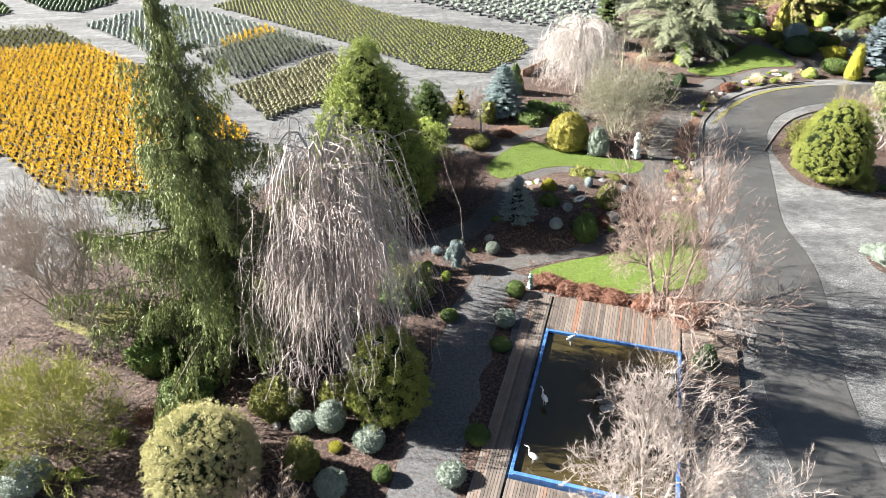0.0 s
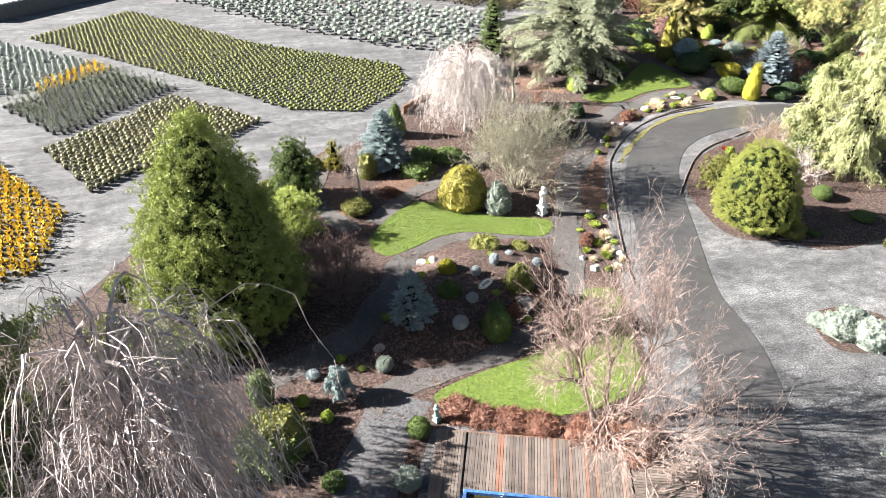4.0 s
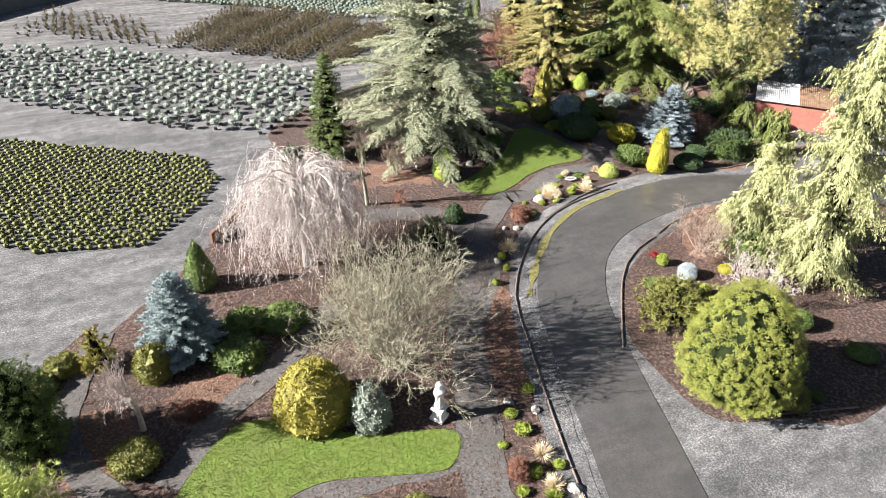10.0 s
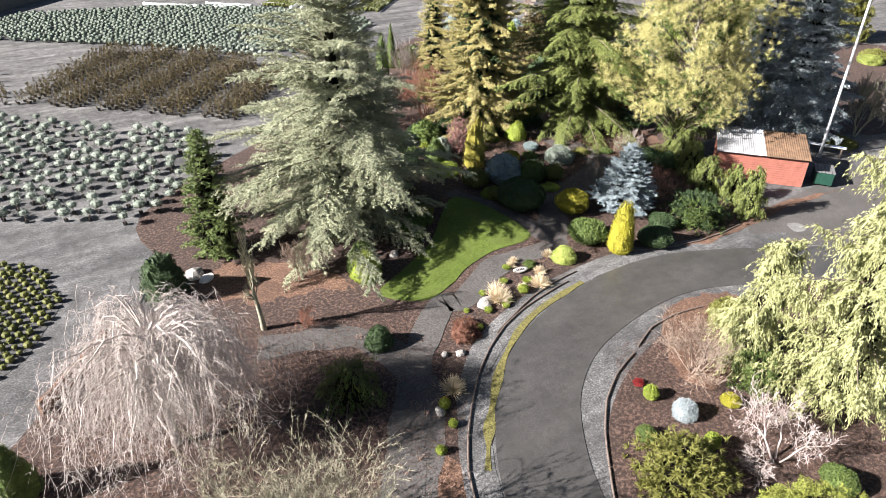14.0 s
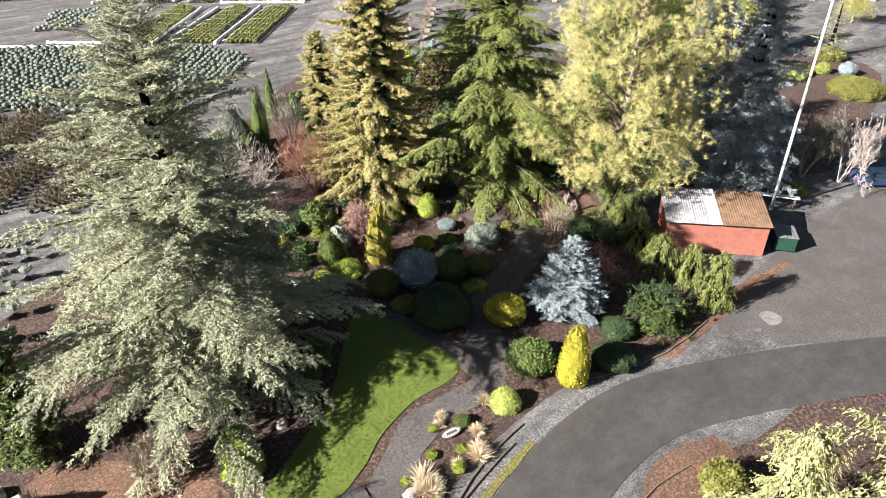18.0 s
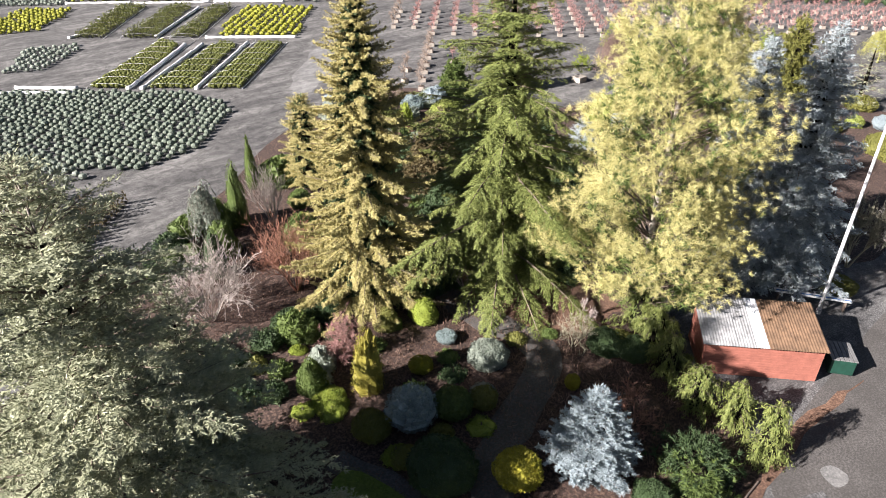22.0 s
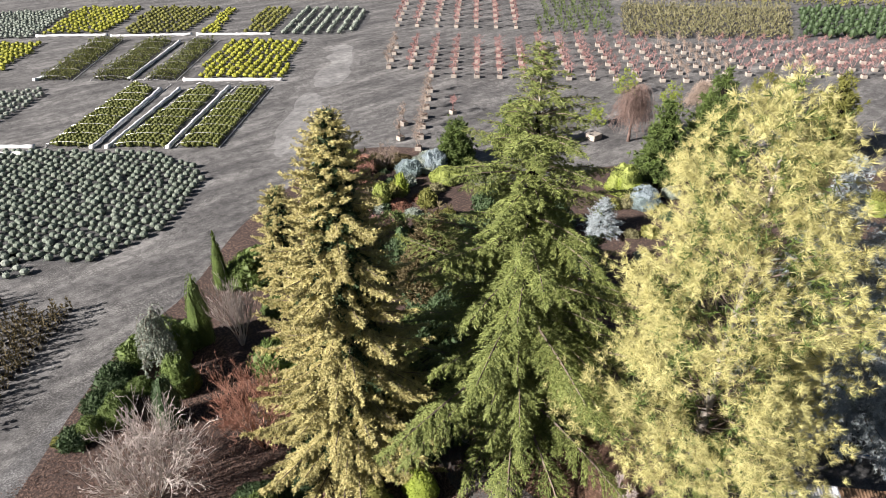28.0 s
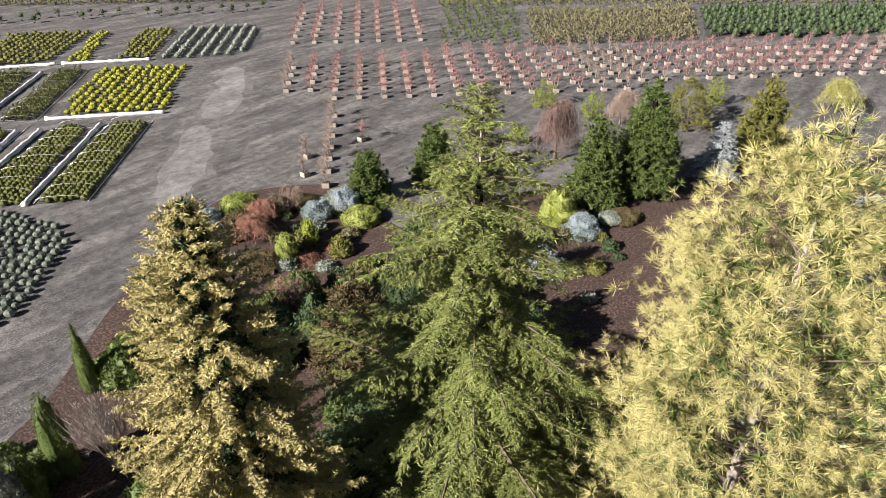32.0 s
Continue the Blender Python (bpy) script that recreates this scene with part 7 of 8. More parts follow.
field("olive_rows", [(99.77, 200.14), (113.26, 216.17), (117.98, 212.28), (103.49, 195.94)], 1.5, 1.3, 0.8, 0.55, OLIVE, "rows of olive-green potted shrubs", "bun", 46, 18, 0.34, seed=25)
field("grey_rows", [(103.48, 194.85), (118.93, 211.5), (129.36, 202.9), (126.2, 195.17), (118.71, 187.81), (112.09, 187.69)], 1.1, 2.1, 0.8, 0.55, SAGE, "long rows of grey-green potted shrubs", "bun", 46, 18, 0.3, seed=26)
field("grey_rows", [(55.41, 229.58), (68.15, 246.49), (80.94, 240.71), (68.33, 220.89)], 1.3, 1.2, 0.7, 0.52, SAGE, "rows of grey-green potted shrubs", "bun", 46, 18, 0.3, seed=27)
field("grey_rows", [(48.82, 179.59), (54.96, 190.89), (62.24, 187.4), (53.38, 176.51)], 1.2, 1.4, 0.7, 0.5, SAGE, "rows of grey-green potted shrubs", "bun", 46, 20, 0.26, seed=28)
field("slim_whips", [(165.53, 185.61), (178.49, 174.92), (152.36, 152.3), (141.88, 162.26)], 2.6, 2.2, 2.6, 0.5, GREEN, "rows of slim green potted trees", "spike", 46, 22, 0.6, 0.3, seed=29, shade_sheet=False)
field("olive_hedge_rows", [(175.12, 167.98), (201.28, 142.34), (175.91, 129.52), (152.7, 150.69)], 1.5, 1.2, 1.7, 0.45, DRAB, "dense block of olive-green potted hedging", "spike", 46, 14, 0.6, 0.35, seed=30)
field("green_hedge_rows", [(200.64, 139.51), (233.06, 106.53), (205.2, 101.51), (177.54, 128.89)], 2.6, 2.2, 2.2, 0.75, DARK_GREEN, "block of green potted conifers", "bun", 46, 18, 0.6, seed=31)
field("far_rows", [(171.61, 190.91), (249.1, 109.42), (238.61, 107.53), (167.29, 186.31)], 2.2, 1.8, 1.6, 0.6, OLIVE, "far rows of olive potted shrubs", "spike", 46, 10, 0.7, 0.4, seed=32, shade_sheet=False)
field("far_hedge", [(100.5, 269.26), (148.67, 222.19), (146.63, 219.51), (99.13, 265.19)], 1.8, 1.5, 2.6, 0.7, OLIVE, "far hedge beyond the yard", "spike", 46, 14, 0.8, 0.4, seed=33, pots=False, shade_sheet=False)
field("far_topiary", [(94.57, 251.59), (114.63, 236.13), (142.4, 213.93), (140.23, 211.06), (112.07, 230.88), (92.33, 244.94)], 4.0, 3.0, 1.6, 0.7, DARK_GREEN, "far row of small dark potted trees", "ball", 46, 16, 0.5, seed=34, stem=0.7, gap=0.25, shade_sheet=False)
field("pale_rows", [(35.77, 148.65), (47.07, 140.69), (47.01, 135.01), (35.02, 145.47)], 1.4, 1.2, 0.7, 0.5, SAGE, "far block of pale potted shrubs", "bun", 46, 14, 0.3, seed=35)

# ---- rolled white sheeting and tunnel hoops ----
SHEET = plain("white_sheeting", (0.68, 0.68, 0.68), 0.5, 0, 0.16, 3)


def sheet_roll(ax, ay, bx, by, r=0.27):
    n = max(8, int(math.hypot(bx - ax, by - ay) / 0.5))
    s = np.linspace(0, 1, n)
    rng = np.random.default_rng(n)
    line = np.stack([s * math.hypot(bx - ax, by - ay), rng.normal(size=n) * 0.06, np.full(n, r * 0.7)], 1)
    rad = r * (0.8 + 0.35 * rng.random(n))
    rad[0] = rad[-1] = r * 1.3
    thing_at("sheet_roll", ax, ay, 0, "rolled-up white plastic sheeting along a bed", "sheeting", "sheet rolls", math.atan2(by - ay, bx - ax), me=mesh_of("sheet_roll", *pipe(line, rad, 9), SHEET, True))


for ends in ((68.94, 221.43, 79.2, 213.97), (79.48, 212.66, 91.48, 204.29), (92.13, 203.75, 103.08, 195.19), (79.05, 178.85, 90.79, 169.35), (72.98, 184.68, 87.59, 200.75), (59.98, 160.77, 74.69, 176.93), (48.55, 170.91, 54.81, 165.37), (61.37, 159.58, 76.86, 175.11), (66.92, 154.88, 82.88, 171.4), (61.6, 193.51, 63.38, 194.21), (39.27, 175.78, 53.91, 163.6)):
    sheet_roll(*ends)
PIPE_METAL = plain("grey_pipe", (0.55, 0.55, 0.55), 0.4, 0.5, 0.1)


def tunnel(ax, ay, bx, by, cx, cy, hoops=9, rise=0.85):
    """Bare hoops over a bed from the line a-b, as wide as a-c."""
    root = tagged(new("tunnel_frame"), "bare pipe hoops of a low growing tunnel", "tunnel frame", "tunnel frames")
    a, b, c = np.array((ax, ay)), np.array((bx, by)), np.array((cx, cy))
    for k in range(hoops):
        o = a + (b - a) * k / (hoops - 1)
        q = [(*(o + (c - a) * (0.5 - 0.5 * math.cos(t))), rise * math.sin(t) ** 0.6 if math.sin(t) > 0 else 0) for t in np.linspace(0, math.pi, 9)]
        part("hoop", mesh_of("hoop", *pipe(q, 0.014, 5), PIPE_METAL), root)
    for s in (0.0, 1.0):
        o = a + (c - a) * s
        part("base_rail", mesh_of("base_rail", *pipe([(*o, 0.08), (*(o + b - a), 0.08)], 0.035, 5), WHITE_PAINT), root)


tunnel(55.79, 164.77, 72.52, 182.2, 60.14, 160.86)
tunnel(62.01, 159.49, 79.24, 175.15, 66.62, 155.36)
tunnel(67.73, 154.64, 84.21, 171.32, 71.72, 151.04)
tunnel(61.93, 193.23, 76.15, 212.31, 66.06, 189.76, 7)
tunnel(68.17, 187.99, 83.64, 206.07, 72.91, 184.01, 7)
tunnel(74.43, 182.74, 89.8, 200.43, 78.19, 179.57, 7)

# ---- boxed trees ----
CRATE = plain("pale_crate_wood", (0.31, 0.275, 0.235), 0.8, 0, 0.35, 2)


def boxed_tree(kind, mat, seed, h=2.3, r=0.75):
    root = new("boxed_tree")
    tagged(root, {"red": "bare red-twigged young tree in a pale wooden box", "buff": "bare buff-twigged young tree in a pale wooden box", "pink": "bare pinkish young tree in a pale wooden box"}[kind], "boxed tree", "boxed trees")
    part("crate", box_mesh("crate", (-0.4, -0.4, 0), (0.4, 0.4, 0.58), CRATE, 0.03), root)
    part("soil", box_mesh("soil", (-0.35, -0.35, 0.5), (0.35, 0.35, 0.586), MULCH, 0), root)
    a, b, ra, rb = skeleton(h, r, seed, 2, 4, 3, 0.5, 0.6, 0.012, 0.04, 0, 130, 0.34)
    rng = np.random.default_rng(seed)
    ends = b[rng.integers(len(b) // 3, len(b), 240)] + [0, 0, 0.5]
    twigs = needles(ends, unit(rng.normal(size=(240, 3)) * [1, 1, 0.6] + [0, 0, 0.7]), 0.5 * rng.uniform(0.5, 1.4, 240), 0.035, rng)
    part("crown", mesh_of("crown", *merged([tubes(a + [0, 0, 0.55], b + [0, 0, 0.55], ra, rb, 3), twigs]), mat), root, kind="stuff")
    return root


BOXED = [boxed_tree("red", PINK_HAZE, 61), boxed_tree("buff", PALE_TWIG, 62), boxed_tree("pink", PINK_HAZE, 63, 2.0, 0.9)]
used = set()


def boxed_block(poly, pitch_a, pitch_b, angle, order, seed):
    poly = np.asarray(poly, float)
    rng = np.random.default_rng(seed)
    mid = poly.mean(0)
    c, s = math.cos(radians(angle)), math.sin(radians(angle))
    reach = np.abs(poly - mid).sum(1).max()
    for i in np.arange(-reach, reach, pitch_a):
        for j in np.arange(-reach, reach, pitch_b):
            p = np.array([[mid[0] + c * i - s * j, mid[1] + s * i + c * j]])
            if inside(p, poly)[0]:
                k = order[int((j + reach) / pitch_b / 3) % len(order)]
                m = Matrix.Translation((*p[0], 0)) @ Matrix.Rotation(radians(angle) + rng.normal() * 0.06, 4, "Z")
                if k not in used:
                    used.add(k)
                    BOXED[k].matrix_basis = m
                else:
                    copy_thing(BOXED[k], m)


boxed_block([(106.06, 166.65), (113.5, 175.03), (145.71, 151.3), (196.8, 102.91), (170.04, 97.61), (153.61, 114.8), (137.18, 128.75), (125.6, 138.81), (108.39, 156.02)], 4.0, 3.6, 46, (2, 0, 1, 0, 2), 71)
boxed_block([(123.14, 184.39), (142.78, 208.03), (165.17, 186.96), (142.08, 164.45)], 5.0, 3.9, 46, (0, 2, 0), 72)
boxed_block([(105.03, 152.75), (106.78, 150.7), (89.08, 133.02), (88.36, 134.88)], 3.6, 3.0, 46, (1, 2), 73)
copy_thing(BOXED[2], Matrix.Translation((101.25, 141.54, 0)))
copy_thing(BOXED[1], Matrix.Translation((90.13, 138.88, 0)))
copy_thing(BOXED[1], Matrix.Translation((93.57, 142.53, 0)))

# ---- trees beyond the tall conifers ----
for n_x, n_y, n_h, n_r in ((104.93, 111.46, 8.85, 2.28), (90.68, 129.22, 5.05, 1.57), (98.65, 127.23, 5.98, 1.78)):
    tufted(n_x, n_y, n_h, n_r, DARK_GREEN if n_r > 2.5 else GREEN, "dark green conical conifer in the far bed", "conifer", shape="cone", boughs=190, puffs=6, size=0.4, slim=0.3, seed=int(n_x), inner=0.85, core=0.8, up=0.8, core_mat=HEART)
tufted(110.27, 108.74, 11.25, 2.89, GREEN, "tall green conifer in the far bed", "conifer", shape="flame", boughs=220, puffs=8, size=0.5, slim=0.25, seed=81, inner=0.7, core=0.6)
tufted(124.48, 101.93, 9.78, 2.53, OLIVE, "yellow-green conical conifer in the far bed", "conifer", shape="cone", boughs=170, puffs=7, size=0.45, slim=0.28, seed=82, inner=0.75, core=0.6)
conifer(118.98, 104.18, 6.48, 2.65, SILVER, "silvery weeping spruce in the far bed", "blue_spruce", seed=83, leaf=0.3, gap=0.13, per=10, dense=1.6, levels=20, droop=0.4)
conifer(127.75, 93.93, 8.36, 2.92, BLUEGREY, "grey-green spruce in the far bed", "spruce", seed=84, leaf=0.3, gap=0.3)
tufted(131.76, 113.03, 6, 2.46, OLIVE, "cloud-pruned yellow-green pine in the far bed", "cloud_pine", shape="egg", boughs=26, puffs=16, size=0.45, slim=0.15, seed=85, inner=0.75, core=0)
tufted(112.63, 126.15, 2.3, 1.01, BRIGHT, "potted bright green topiary pine", "potted_pine", shape="egg", boughs=10, puffs=14, size=0.3, slim=0.15, seed=86, bare=0.35, inner=0.75, core=0)
part_crate = tagged(new("wooden_planter", box_mesh("wooden_planter", (-0.75, -0.75, 0), (0.75, 0.75, 0.75), CRATE, 0.03)), "pale wooden planter box round the topiary", "planter")
part_crate.location = (108.87, 123.52, 0)
for n_x, n_y, n_h, n_r in ((126.12, 131.06, 3.63, 1.08), (126.48, 123.79, 3.13, 1.03), (142.32, 113.59, 3.71, 1.01)):
    tufted(n_x, n_y, n_h, n_r, BRIGHT, "cloud-pruned topiary pine in the far bed", "cloud_pine", shape="egg", boughs=12, puffs=14, size=0.33, slim=0.15, seed=int(n_x * 3), inner=0.75, core=0)
weeping_tree(111.64, 120.18, 7.4, 2.94, BROWN_TWIG, "bare weeping tree with brown-pink hanging twigs", seed=87, strands=900, limbs=20, thick=0.013)
weeping_tree(127.17, 120.09, 4.4, 2.5, PALE_TWIG, "bare weeping buff tree in the far bed", seed=88, strands=600, limbs=16, thick=0.013)
weeping_tree(149.98, 99.78, 4.55, 2.97, GREEN_TWIG, "bare weeping olive tree in the far bed", seed=89, strands=600, limbs=16, thick=0.013)
weeping_tree(78.08, 131.84, 2.4, 2.5, RED_TWIG, "low weeping maple with purplish hanging twigs", seed=90, strands=420, limbs=12, thick=0.018)
bare_tree(71.52, 118.31, 2.59, 1.48, RED_TWIG, "small pink-twigged bare shrub", seed=91, stems=8, depth=4, haze=2500)
for n_x, n_y, n_h, n_r in ((80.37, 136.7, 2.13, 1.93), (99.38, 112.12, 3.19, 1.62), (87.07, 126.69, 1.27, 1.89), (78.01, 126.54, 2.62, 0.99), (115.41, 92.92, 1.02, 1.62), (120.6, 91.48, 1.31, 1.02)):
    shrub(n_x, n_y, n_h, n_r, "dome", CEDAR, "rounded green shrub in the far bed", "shrub", lumpy=0.25)
for n_x, n_y, n_h, n_r in ((87.61, 129.51, 2.4, 1.4), (84.91, 130.84, 1.46, 1.1), (99.02, 109.19, 1.9, 1.32), (76.83, 136.65, 1.95, 1.07), (121.88, 88.95, 1.67, 1.01)):
    shrub(n_x, n_y, n_h, n_r, "ball", STEELBLUE, "silvery blue dwarf spruce in the far bed", "dwarf_spruce", lumpy=0.25)
for n_x, n_y, n_h, n_r in ((78.35, 133.94, 1.5, 2.35), (82.96, 134.65, 1.35, 1.67), (85.67, 133.54, 0.93, 1.7), (75.55, 127.4, 1.06, 1.93), (103.65, 107.36, 0.9, 1.63)):
    shrub(n_x, n_y, n_h, n_r, "dome", BROWN, "low brown winter shrub in the far bed", "shrub", lumpy=0.25)
# bushes beyond the mast
bare_tree(89.93, 76.45, 6.25, 2.61, CREAM_TWIG, "bare pale tree beyond the yard", seed=92, stems=6, haze=16000, spread=0.75, limit=5000, fine=0.032, twig=0.018, start=0.3)
bare_tree(88.41, 79.17, 6.1, 2.17, GREY_TWIG, "bare grey shrub beyond the mast", seed=93, stems=6, haze=9000, spread=0.6, limit=3000, fine=0.03, twig=0.018)
for n_x, n_y, n_h, n_r in ((115.11, 85.17, 1.96, 2.88), (117.1, 93.36, 1.46, 1.75), (127.42, 93.58, 1.6, 1.87), (84.87, 78.49, 0.78, 1.42)):
    shrub(n_x, n_y, n_h, n_r, "dome", OLIVE, "yellow-green shrub beyond the yard", "shrub", lumpy=0.25)
# retaining boards by the weeping tree
RUST_STEEL = plain("rusty_boards", (0.17, 0.085, 0.05), 0.85, 0, 0.3, 2)
for ends in ((14.64, 79.18, 16.84, 81.6), (16.84, 81.6, 18.6, 83.85)):
    ax, ay, bx, by = ends
    long = math.hypot(bx - ax, by - ay)
    thing_at("retaining_wall", ax, ay, 0, "rust-brown retaining boards at the bed's edge", "retaining wall", "retaining walls", math.atan2(by - ay, bx - ax), me=box_mesh("retaining_wall", (0, -0.12, 0), (long * 0.97, 0.12, 0.9), RUST_STEEL, 0.02))
# clipped hedge along the track
for ends in ((-2.19, 61.17, 1.78, 66.14), (1.93, 66.08, 5.58, 69.64)):
    ax, ay, bx, by = ends
    long = math.hypot(bx - ax, by - ay)
    n = int(long / 1.3)
    for k in range(n):
        q = (k + 0.5) / n
        shrub(ax + (bx - ax) * q, ay + (by - ay) * q, 0.9, 0.95, "dome", OLIVE, "bronze-green section of a low clipped hedge", "hedge_shrub", group="low hedge", lumpy=0.2, lump_size=0.5)
# long pale greenhouse at the yard's far edge
house = tagged(new("greenhouse"), "long low greenhouse with a pale plastic roof", "greenhouse")
house.matrix_basis = Matrix.Translation((-32.8, 133.1, 0)) @ Matrix.Rotation(radians(43.6), 4, "Z")
part("wall", box_mesh("wall", (-10, 0, 0), (110, 0.3, 2.2), plain("dark_wall", (0.09, 0.092, 0.095), 0.7), 0.02), house)
part("roof", box_mesh("roof", (-10, 0.3, 1.9), (110, 24, 2.3), SHEET, 0.02), house)

tufted(71.5, 110.5, 8.0, 2.6, BROWN, "dark bronze conifer behind the golden spruce", "conifer", shape="teardrop", boughs=170, puffs=7, size=0.4, slim=0.3, seed=101, inner=0.8, core=0.7, up=0.8, core_mat=HEART)
tufted(77.5, 106.0, 7.0, 2.3, DARK_GREEN, "dark green conifer in the hemlock's shade", "conifer", shape="teardrop", boughs=150, puffs=7, size=0.4, slim=0.3, seed=102, inner=0.8, core=0.7, up=0.8, core_mat=HEART)
# low planting in the open bed behind the hemlock
shrub(99.6, 112.2, 2.2, 1.8, "dome", BRIGHT, "bright green mounded conifer behind the hemlock", lumpy=0.3)
shrub(100.4, 110.2, 1.3, 1.0, "ball", OLIVE, "olive globe conifer behind the hemlock", lumpy=0.2)
shrub(98.6, 108.9, 1.2, 1.7, "dome", BLUE, "low blue-grey spruce mound behind the hemlock", lumpy=0.3)
shrub(102.4, 108.0, 1.0, 1.2, "ball", SAGE, "grey-green globe conifer in red mulch", lumpy=0.2)
shrub(84.9, 130.6, 1.5, 1.5, "dome", BLUE, "blue-grey dwarf spruce beside the yard", lumpy=0.35)
shrub(87.6, 130.2, 1.8, 1.9, "dome", SAGE, "grey-green spreading conifer beside the yard", lumpy=0.4)
shrub(75.2, 134.2, 1.9, 1.6, "egg", SAGE, "grey-green dwarf conifer beside the yard", lumpy=0.35)
shrub(79.2, 136.3, 1.5, 1.7, "dome", GREEN, "dark green shrub at the yard's corner", lumpy=0.3)
shrub(81.2, 127.4, 2.3, 0.8, "egg", BRIGHT, "small bright green upright conifer", lumpy=0.4)
bare_tree(83.4, 133.8, 2.6, 1.9, PALE_TWIG, "low bare shrub with crooked pale limbs", seed=111, stems=6, depth=4, haze=3000, spread=0.9)
tufted(72.3, 119.0, 3.6, 1.7, PINK_HAZE, "feathery bare shrub with pink twigs behind the golden spruce", "shrub", shape="egg", boughs=80, puffs=8, size=0.3, per=22, slim=0.08, seed=112, inner=0.2, gather=0.7, core=0, up=1.0, category="shrub")
for n_x, n_y, n_h, n_r in ((76.5, 127.2, 0.6, 1.4), (79.0, 125.2, 0.5, 1.5), (82.0, 124.6, 0.5, 1.2)):
    shrub(n_x, n_y, n_h, n_r, "flat", RUST, "low russet shrub in the far bed", "heather", leaf=0.2, lumpy=0.35, lump_size=0.4, slim=0.15)
weeping_tree(81.0, 134.0, 2.3, 1.9, RED_TWIG, "low weeping maple with purplish hanging twigs", seed=113, strands=320, limbs=14, thick=0.016)
# evergreen undergrowth between the tall conifers, thickened to darken the shaded gaps
rng = np.random.default_rng(99)
unders = [[(105.76, 116.54), (104.68, 106.13), (95.98, 102.3), (88.35, 101.29), (88.08, 106.34), (94.8, 112.65)], [(71.54, 132.39), (85.97, 135.65), (87.96, 127.57), (88.68, 105.64), (72.69, 98.65), (61.27, 99.01), (59.77, 105.63)]]
for under, most in zip(unders, (12, 84)):
    lo, hi = np.min(under, 0), np.max(under, 0)
    count = 0
    while count < most:
        p = rng.uniform(lo, hi)
        if inside(p[None], under)[0]:
            count += 1
            open_bed = p[1] > 120 or p[0] > 88
            size = rng.uniform(0.5, 1.1) if open_bed else rng.uniform(0.9, 2.1)
            tones = (DARK_GREEN, OLIVE, SAGE, DARK_GREEN, DRAB) if open_bed else (DARK_GREEN, DARK_GREEN, GREEN, DARK_GREEN, DARK_GREEN)
            shrub(p[0], p[1], size * (rng.uniform(0.7, 1.3) if open_bed else rng.uniform(1.2, 2.3)), size, "egg", tones[int(rng.integers(5))], "evergreen undergrowth shrub beneath the tall conifers", "undergrowth_shrub", group="undergrowth", lumpy=0.3, lump_size=0.4, leaf=0.22, cap=1500)


def litter(name, poly, n, size, mat, label, seed):
    """Loose leaves and bark chips lying on the ground."""
    rng = np.random.default_rng(seed)
    poly = np.asarray(poly, float)
    p = rng.uniform(poly.min(0), poly.max(0), (n * 2, 2))
    p = p[inside(p, poly)][:n]
    for lawn in (LAWN_statue, LAWN_bend, LAWN_deck):
        p = p[~inside(p, curve_through(lawn, 6))]
    m = len(p)
    way = unit(np.c_[rng.normal(size=(m, 2)), np.abs(rng.normal(size=m)) * 0.25])
    v, f = needles(np.c_[p, 0.04 + rise(p[:, 0], p[:, 1])], way, 1.3 * size * rng.uniform(0.5, 1.5, m), size * 0.6, rng, np.tile([0.0, 0.0, 1.0], (m, 1)))
    return tagged(new(name, mesh_of(name, v, f, mat)), label, "litter", kind="stuff")


CHIP = foliage("bark_chip", (0.025, 0.015, 0.011), (0.12, 0.07, 0.053), (0.36, 0.26, 0.21))
litter("bark_litter", [(-20.26, 22.25), (-26.98, 40.18), (-8.04, 45.7), (-0.42, 54.61), (8.89, 50.43), (10.38, 54.28), (22.36, 51.48), (21.99, 45.52), (16.65, 34.17), (8.77, 34.9), (6.12, 21.42)], 39000, 0.073, CHIP, "bark chips and fallen leaves on the mulch", 5)
litter("bark_litter", [(-0.61, 60.15), (5.41, 69.7), (13.23, 75.96), (20.33, 82.92), (34.7, 78.46), (34.86, 70.04), (21.4, 49.09), (9.27, 53.68)], 33000, 0.079, CHIP, "bark chips and fallen leaves on the mulch", 6)
litter("bark_litter", [(43.86, 67.61), (54.04, 67.87), (60.74, 61.12), (45.5, 51.91), (35.08, 57.72)], 18000, 0.073, CHIP, "bark chips and fallen leaves on the island bed", 7)
litter("bark_litter", [(40.37, 88.8), (56.24, 104.08), (68.46, 97.06), (68.27, 78.24), (59.06, 73.04), (47.5, 77.08)], 33000, 0.086, CHIP, "bark chips and fallen leaves among the dwarf conifers", 8)
litter("bark_litter", [(39.27, 111.91), (55.1, 117.35), (56.41, 106.86), (67.51, 97.23), (69.78, 88.43), (55.8, 96.16), (46.05, 100.71)], 24000, 0.092, CHIP, "bark chips and fallen leaves under the tall conifers", 9)


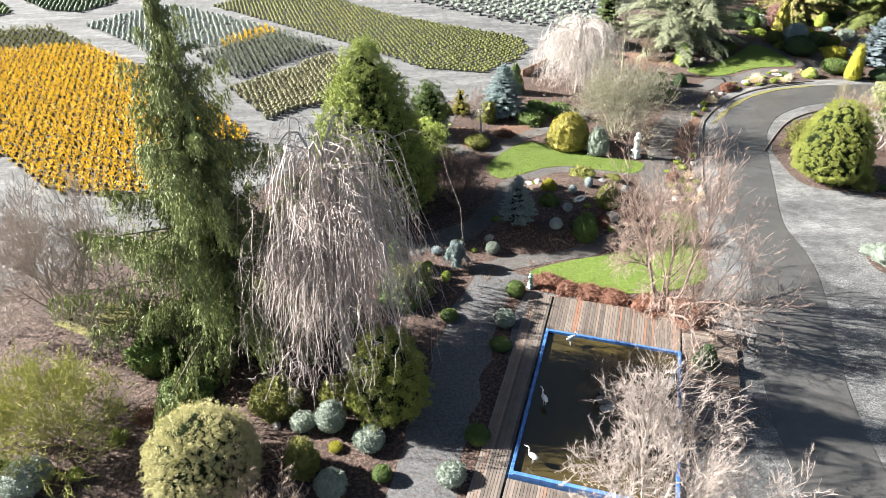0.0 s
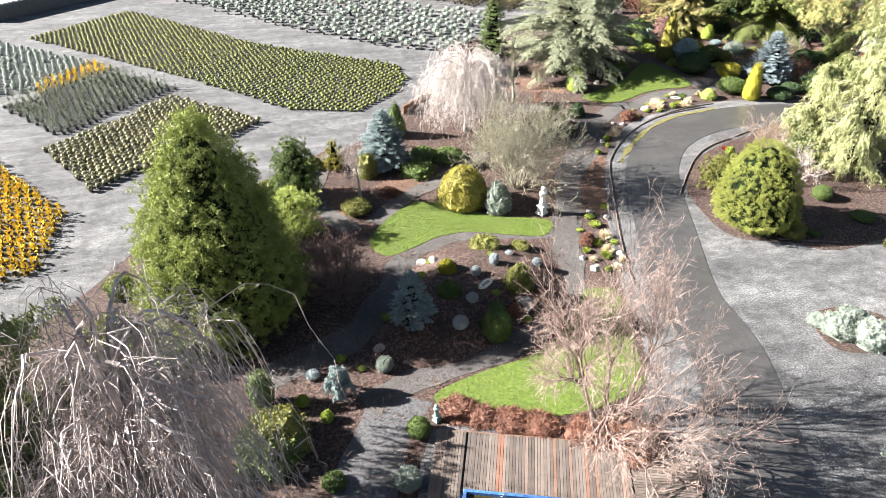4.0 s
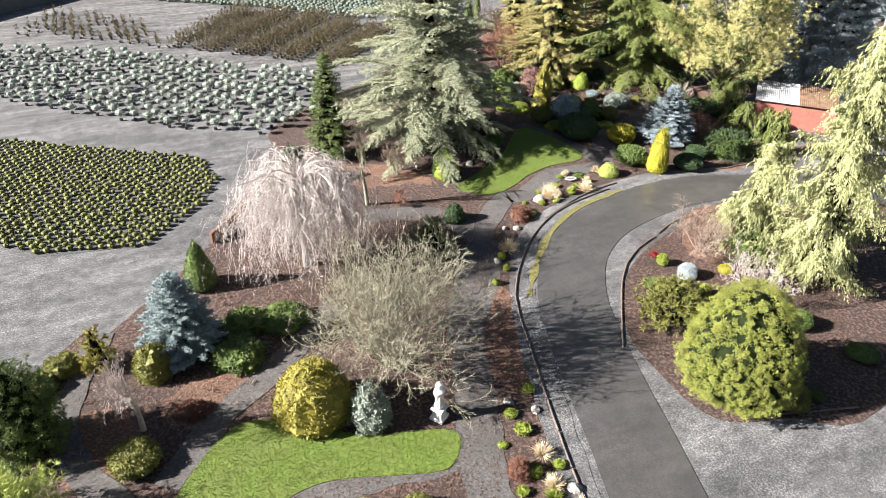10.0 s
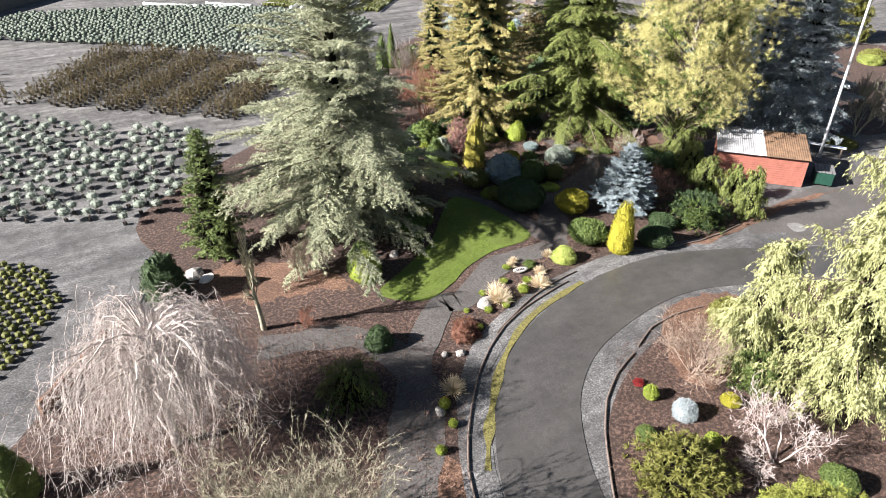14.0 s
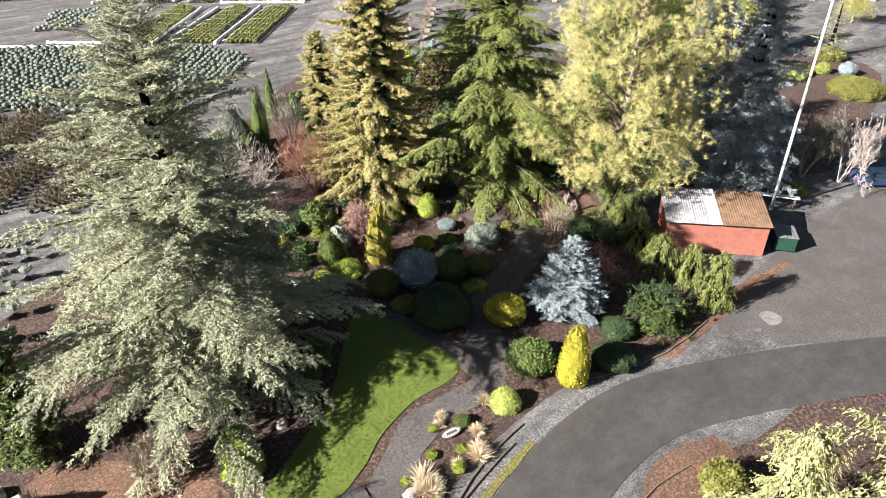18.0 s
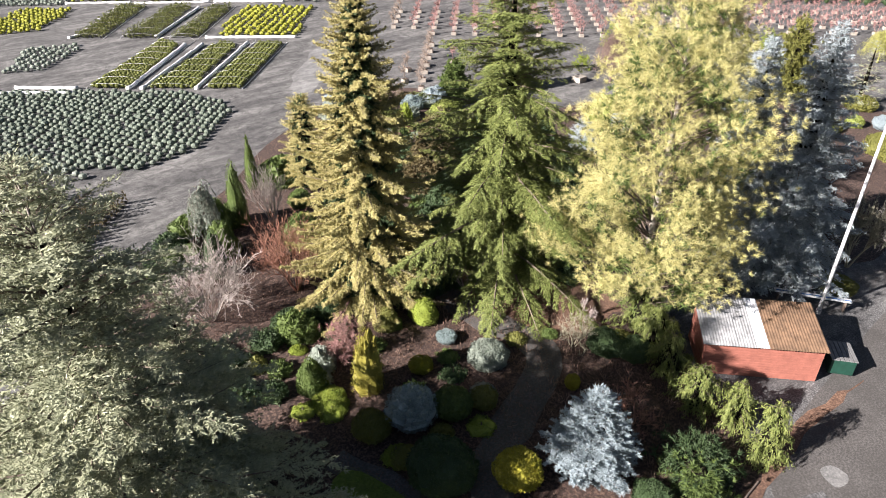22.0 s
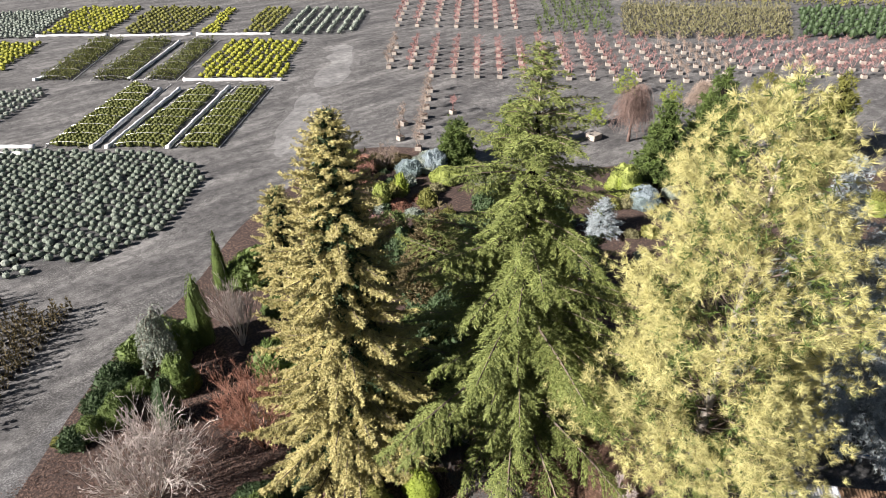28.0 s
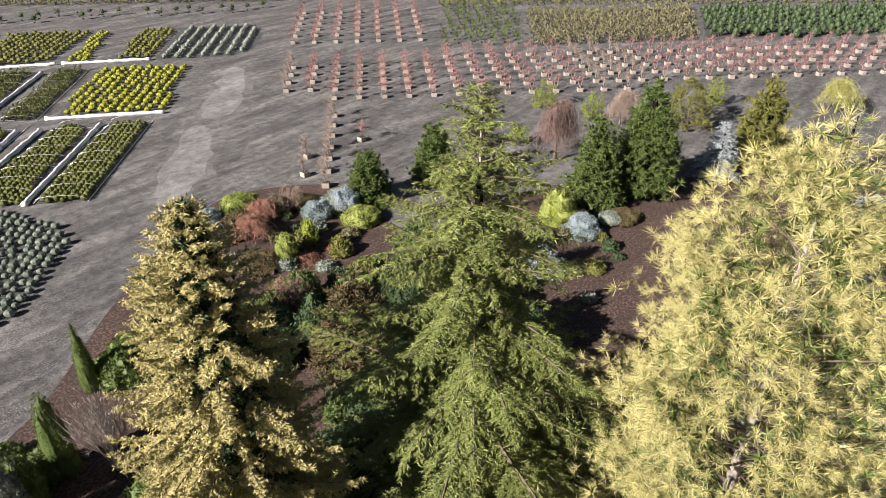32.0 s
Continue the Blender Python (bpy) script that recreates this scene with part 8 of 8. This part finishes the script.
def dead_stems(name, poly, n, tall, mat, label, seed):
    """Dry winter stems standing in the mulch."""
    rng = np.random.default_rng(seed)
    poly = np.asarray(poly, float)
    hubs = rng.uniform(poly.min(0), poly.max(0), (n // 4, 2))
    hubs = hubs[inside(hubs, poly)]
    for lawn in (LAWN_statue, LAWN_bend, LAWN_deck):
        hubs = hubs[~inside(hubs, curve_through(lawn, 6))]
    p = np.repeat(hubs, 9, 0)
    p = p + rng.normal(size=p.shape) * 0.12
    m = len(p)
    way = unit(np.c_[rng.normal(size=(m, 2)) * 0.6, np.ones(m)])
    return tagged(new(name, mesh_of(name, *blades(np.c_[p, 0.01 + rise(p[:, 0], p[:, 1])], way, tall * rng.uniform(0.4, 1.3, m), 0.035, rng), mat)), label, "dry stems", kind="stuff")


DRY_STEM = foliage("dry_stem", (0.08, 0.045, 0.035), (0.26, 0.17, 0.13), (0.5, 0.4, 0.33))
dead_stems("dry_stems", [(-18.84, 22.21), (-22.6, 31.92), (-0.52, 45.98), (8.66, 54.68), (22.36, 51.48), (22.35, 46.35), (10.11, 38.41), (7.02, 30.77)], 2600, 0.4, DRY_STEM, "dry winter stems standing in the mulch", 11)
dead_stems("dry_stems", [(0.07, 60.63), (5.73, 68.97), (13.61, 75.81), (23.59, 80.49), (32.16, 76.81), (34.86, 70.04), (24.87, 58.91), (10.97, 62.42)], 2200, 0.4, DRY_STEM, "dry winter stems standing in the mulch", 12)
dead_stems("dry_stems", [(45.03, 93.63), (56.65, 103.74), (67.56, 96.17), (66.88, 78.32), (59.23, 74.48), (54.72, 84.5)], 2400, 0.45, DRY_STEM, "dry winter stems among the dwarf conifers", 13)
dead_stems("dry_stems", [(45.89, 109.16), (53.94, 115.01), (55.59, 104), (67.51, 97.23), (69.18, 88.95), (56.45, 97)], 1800, 0.45, DRY_STEM, "dry winter stems under the tall conifers", 14)

# grass blades standing on the lawns
GRASS = foliage("grass_blade", (0.07, 0.11, 0.01), (0.135, 0.19, 0.024), (0.24, 0.27, 0.07))
for lawn, n in ((LAWN_statue, 15000), (LAWN_bend, 15000), (LAWN_deck, 9000)):
    rng = np.random.default_rng(n)
    edge = curve_through(lawn, 6)
    p = rng.uniform(edge.min(0) - 0.15, edge.max(0) + 0.15, (n * 3, 2))
    p = p[inside(p, edge.mean(0) + (edge - edge.mean(0)) * 1.015)][:n]
    m = len(p)
    way = unit(np.c_[rng.normal(size=(m, 2)) * 0.55, np.ones(m)])
    grass = new("grass", mesh_of("grass", *needles(np.c_[p, np.full(m, 0.048)], way, 0.075 * rng.uniform(0.5, 1.4, m), 0.03, rng), GRASS))
    tagged(grass, "short uneven blades of lawn grass", "grass", kind="stuff")
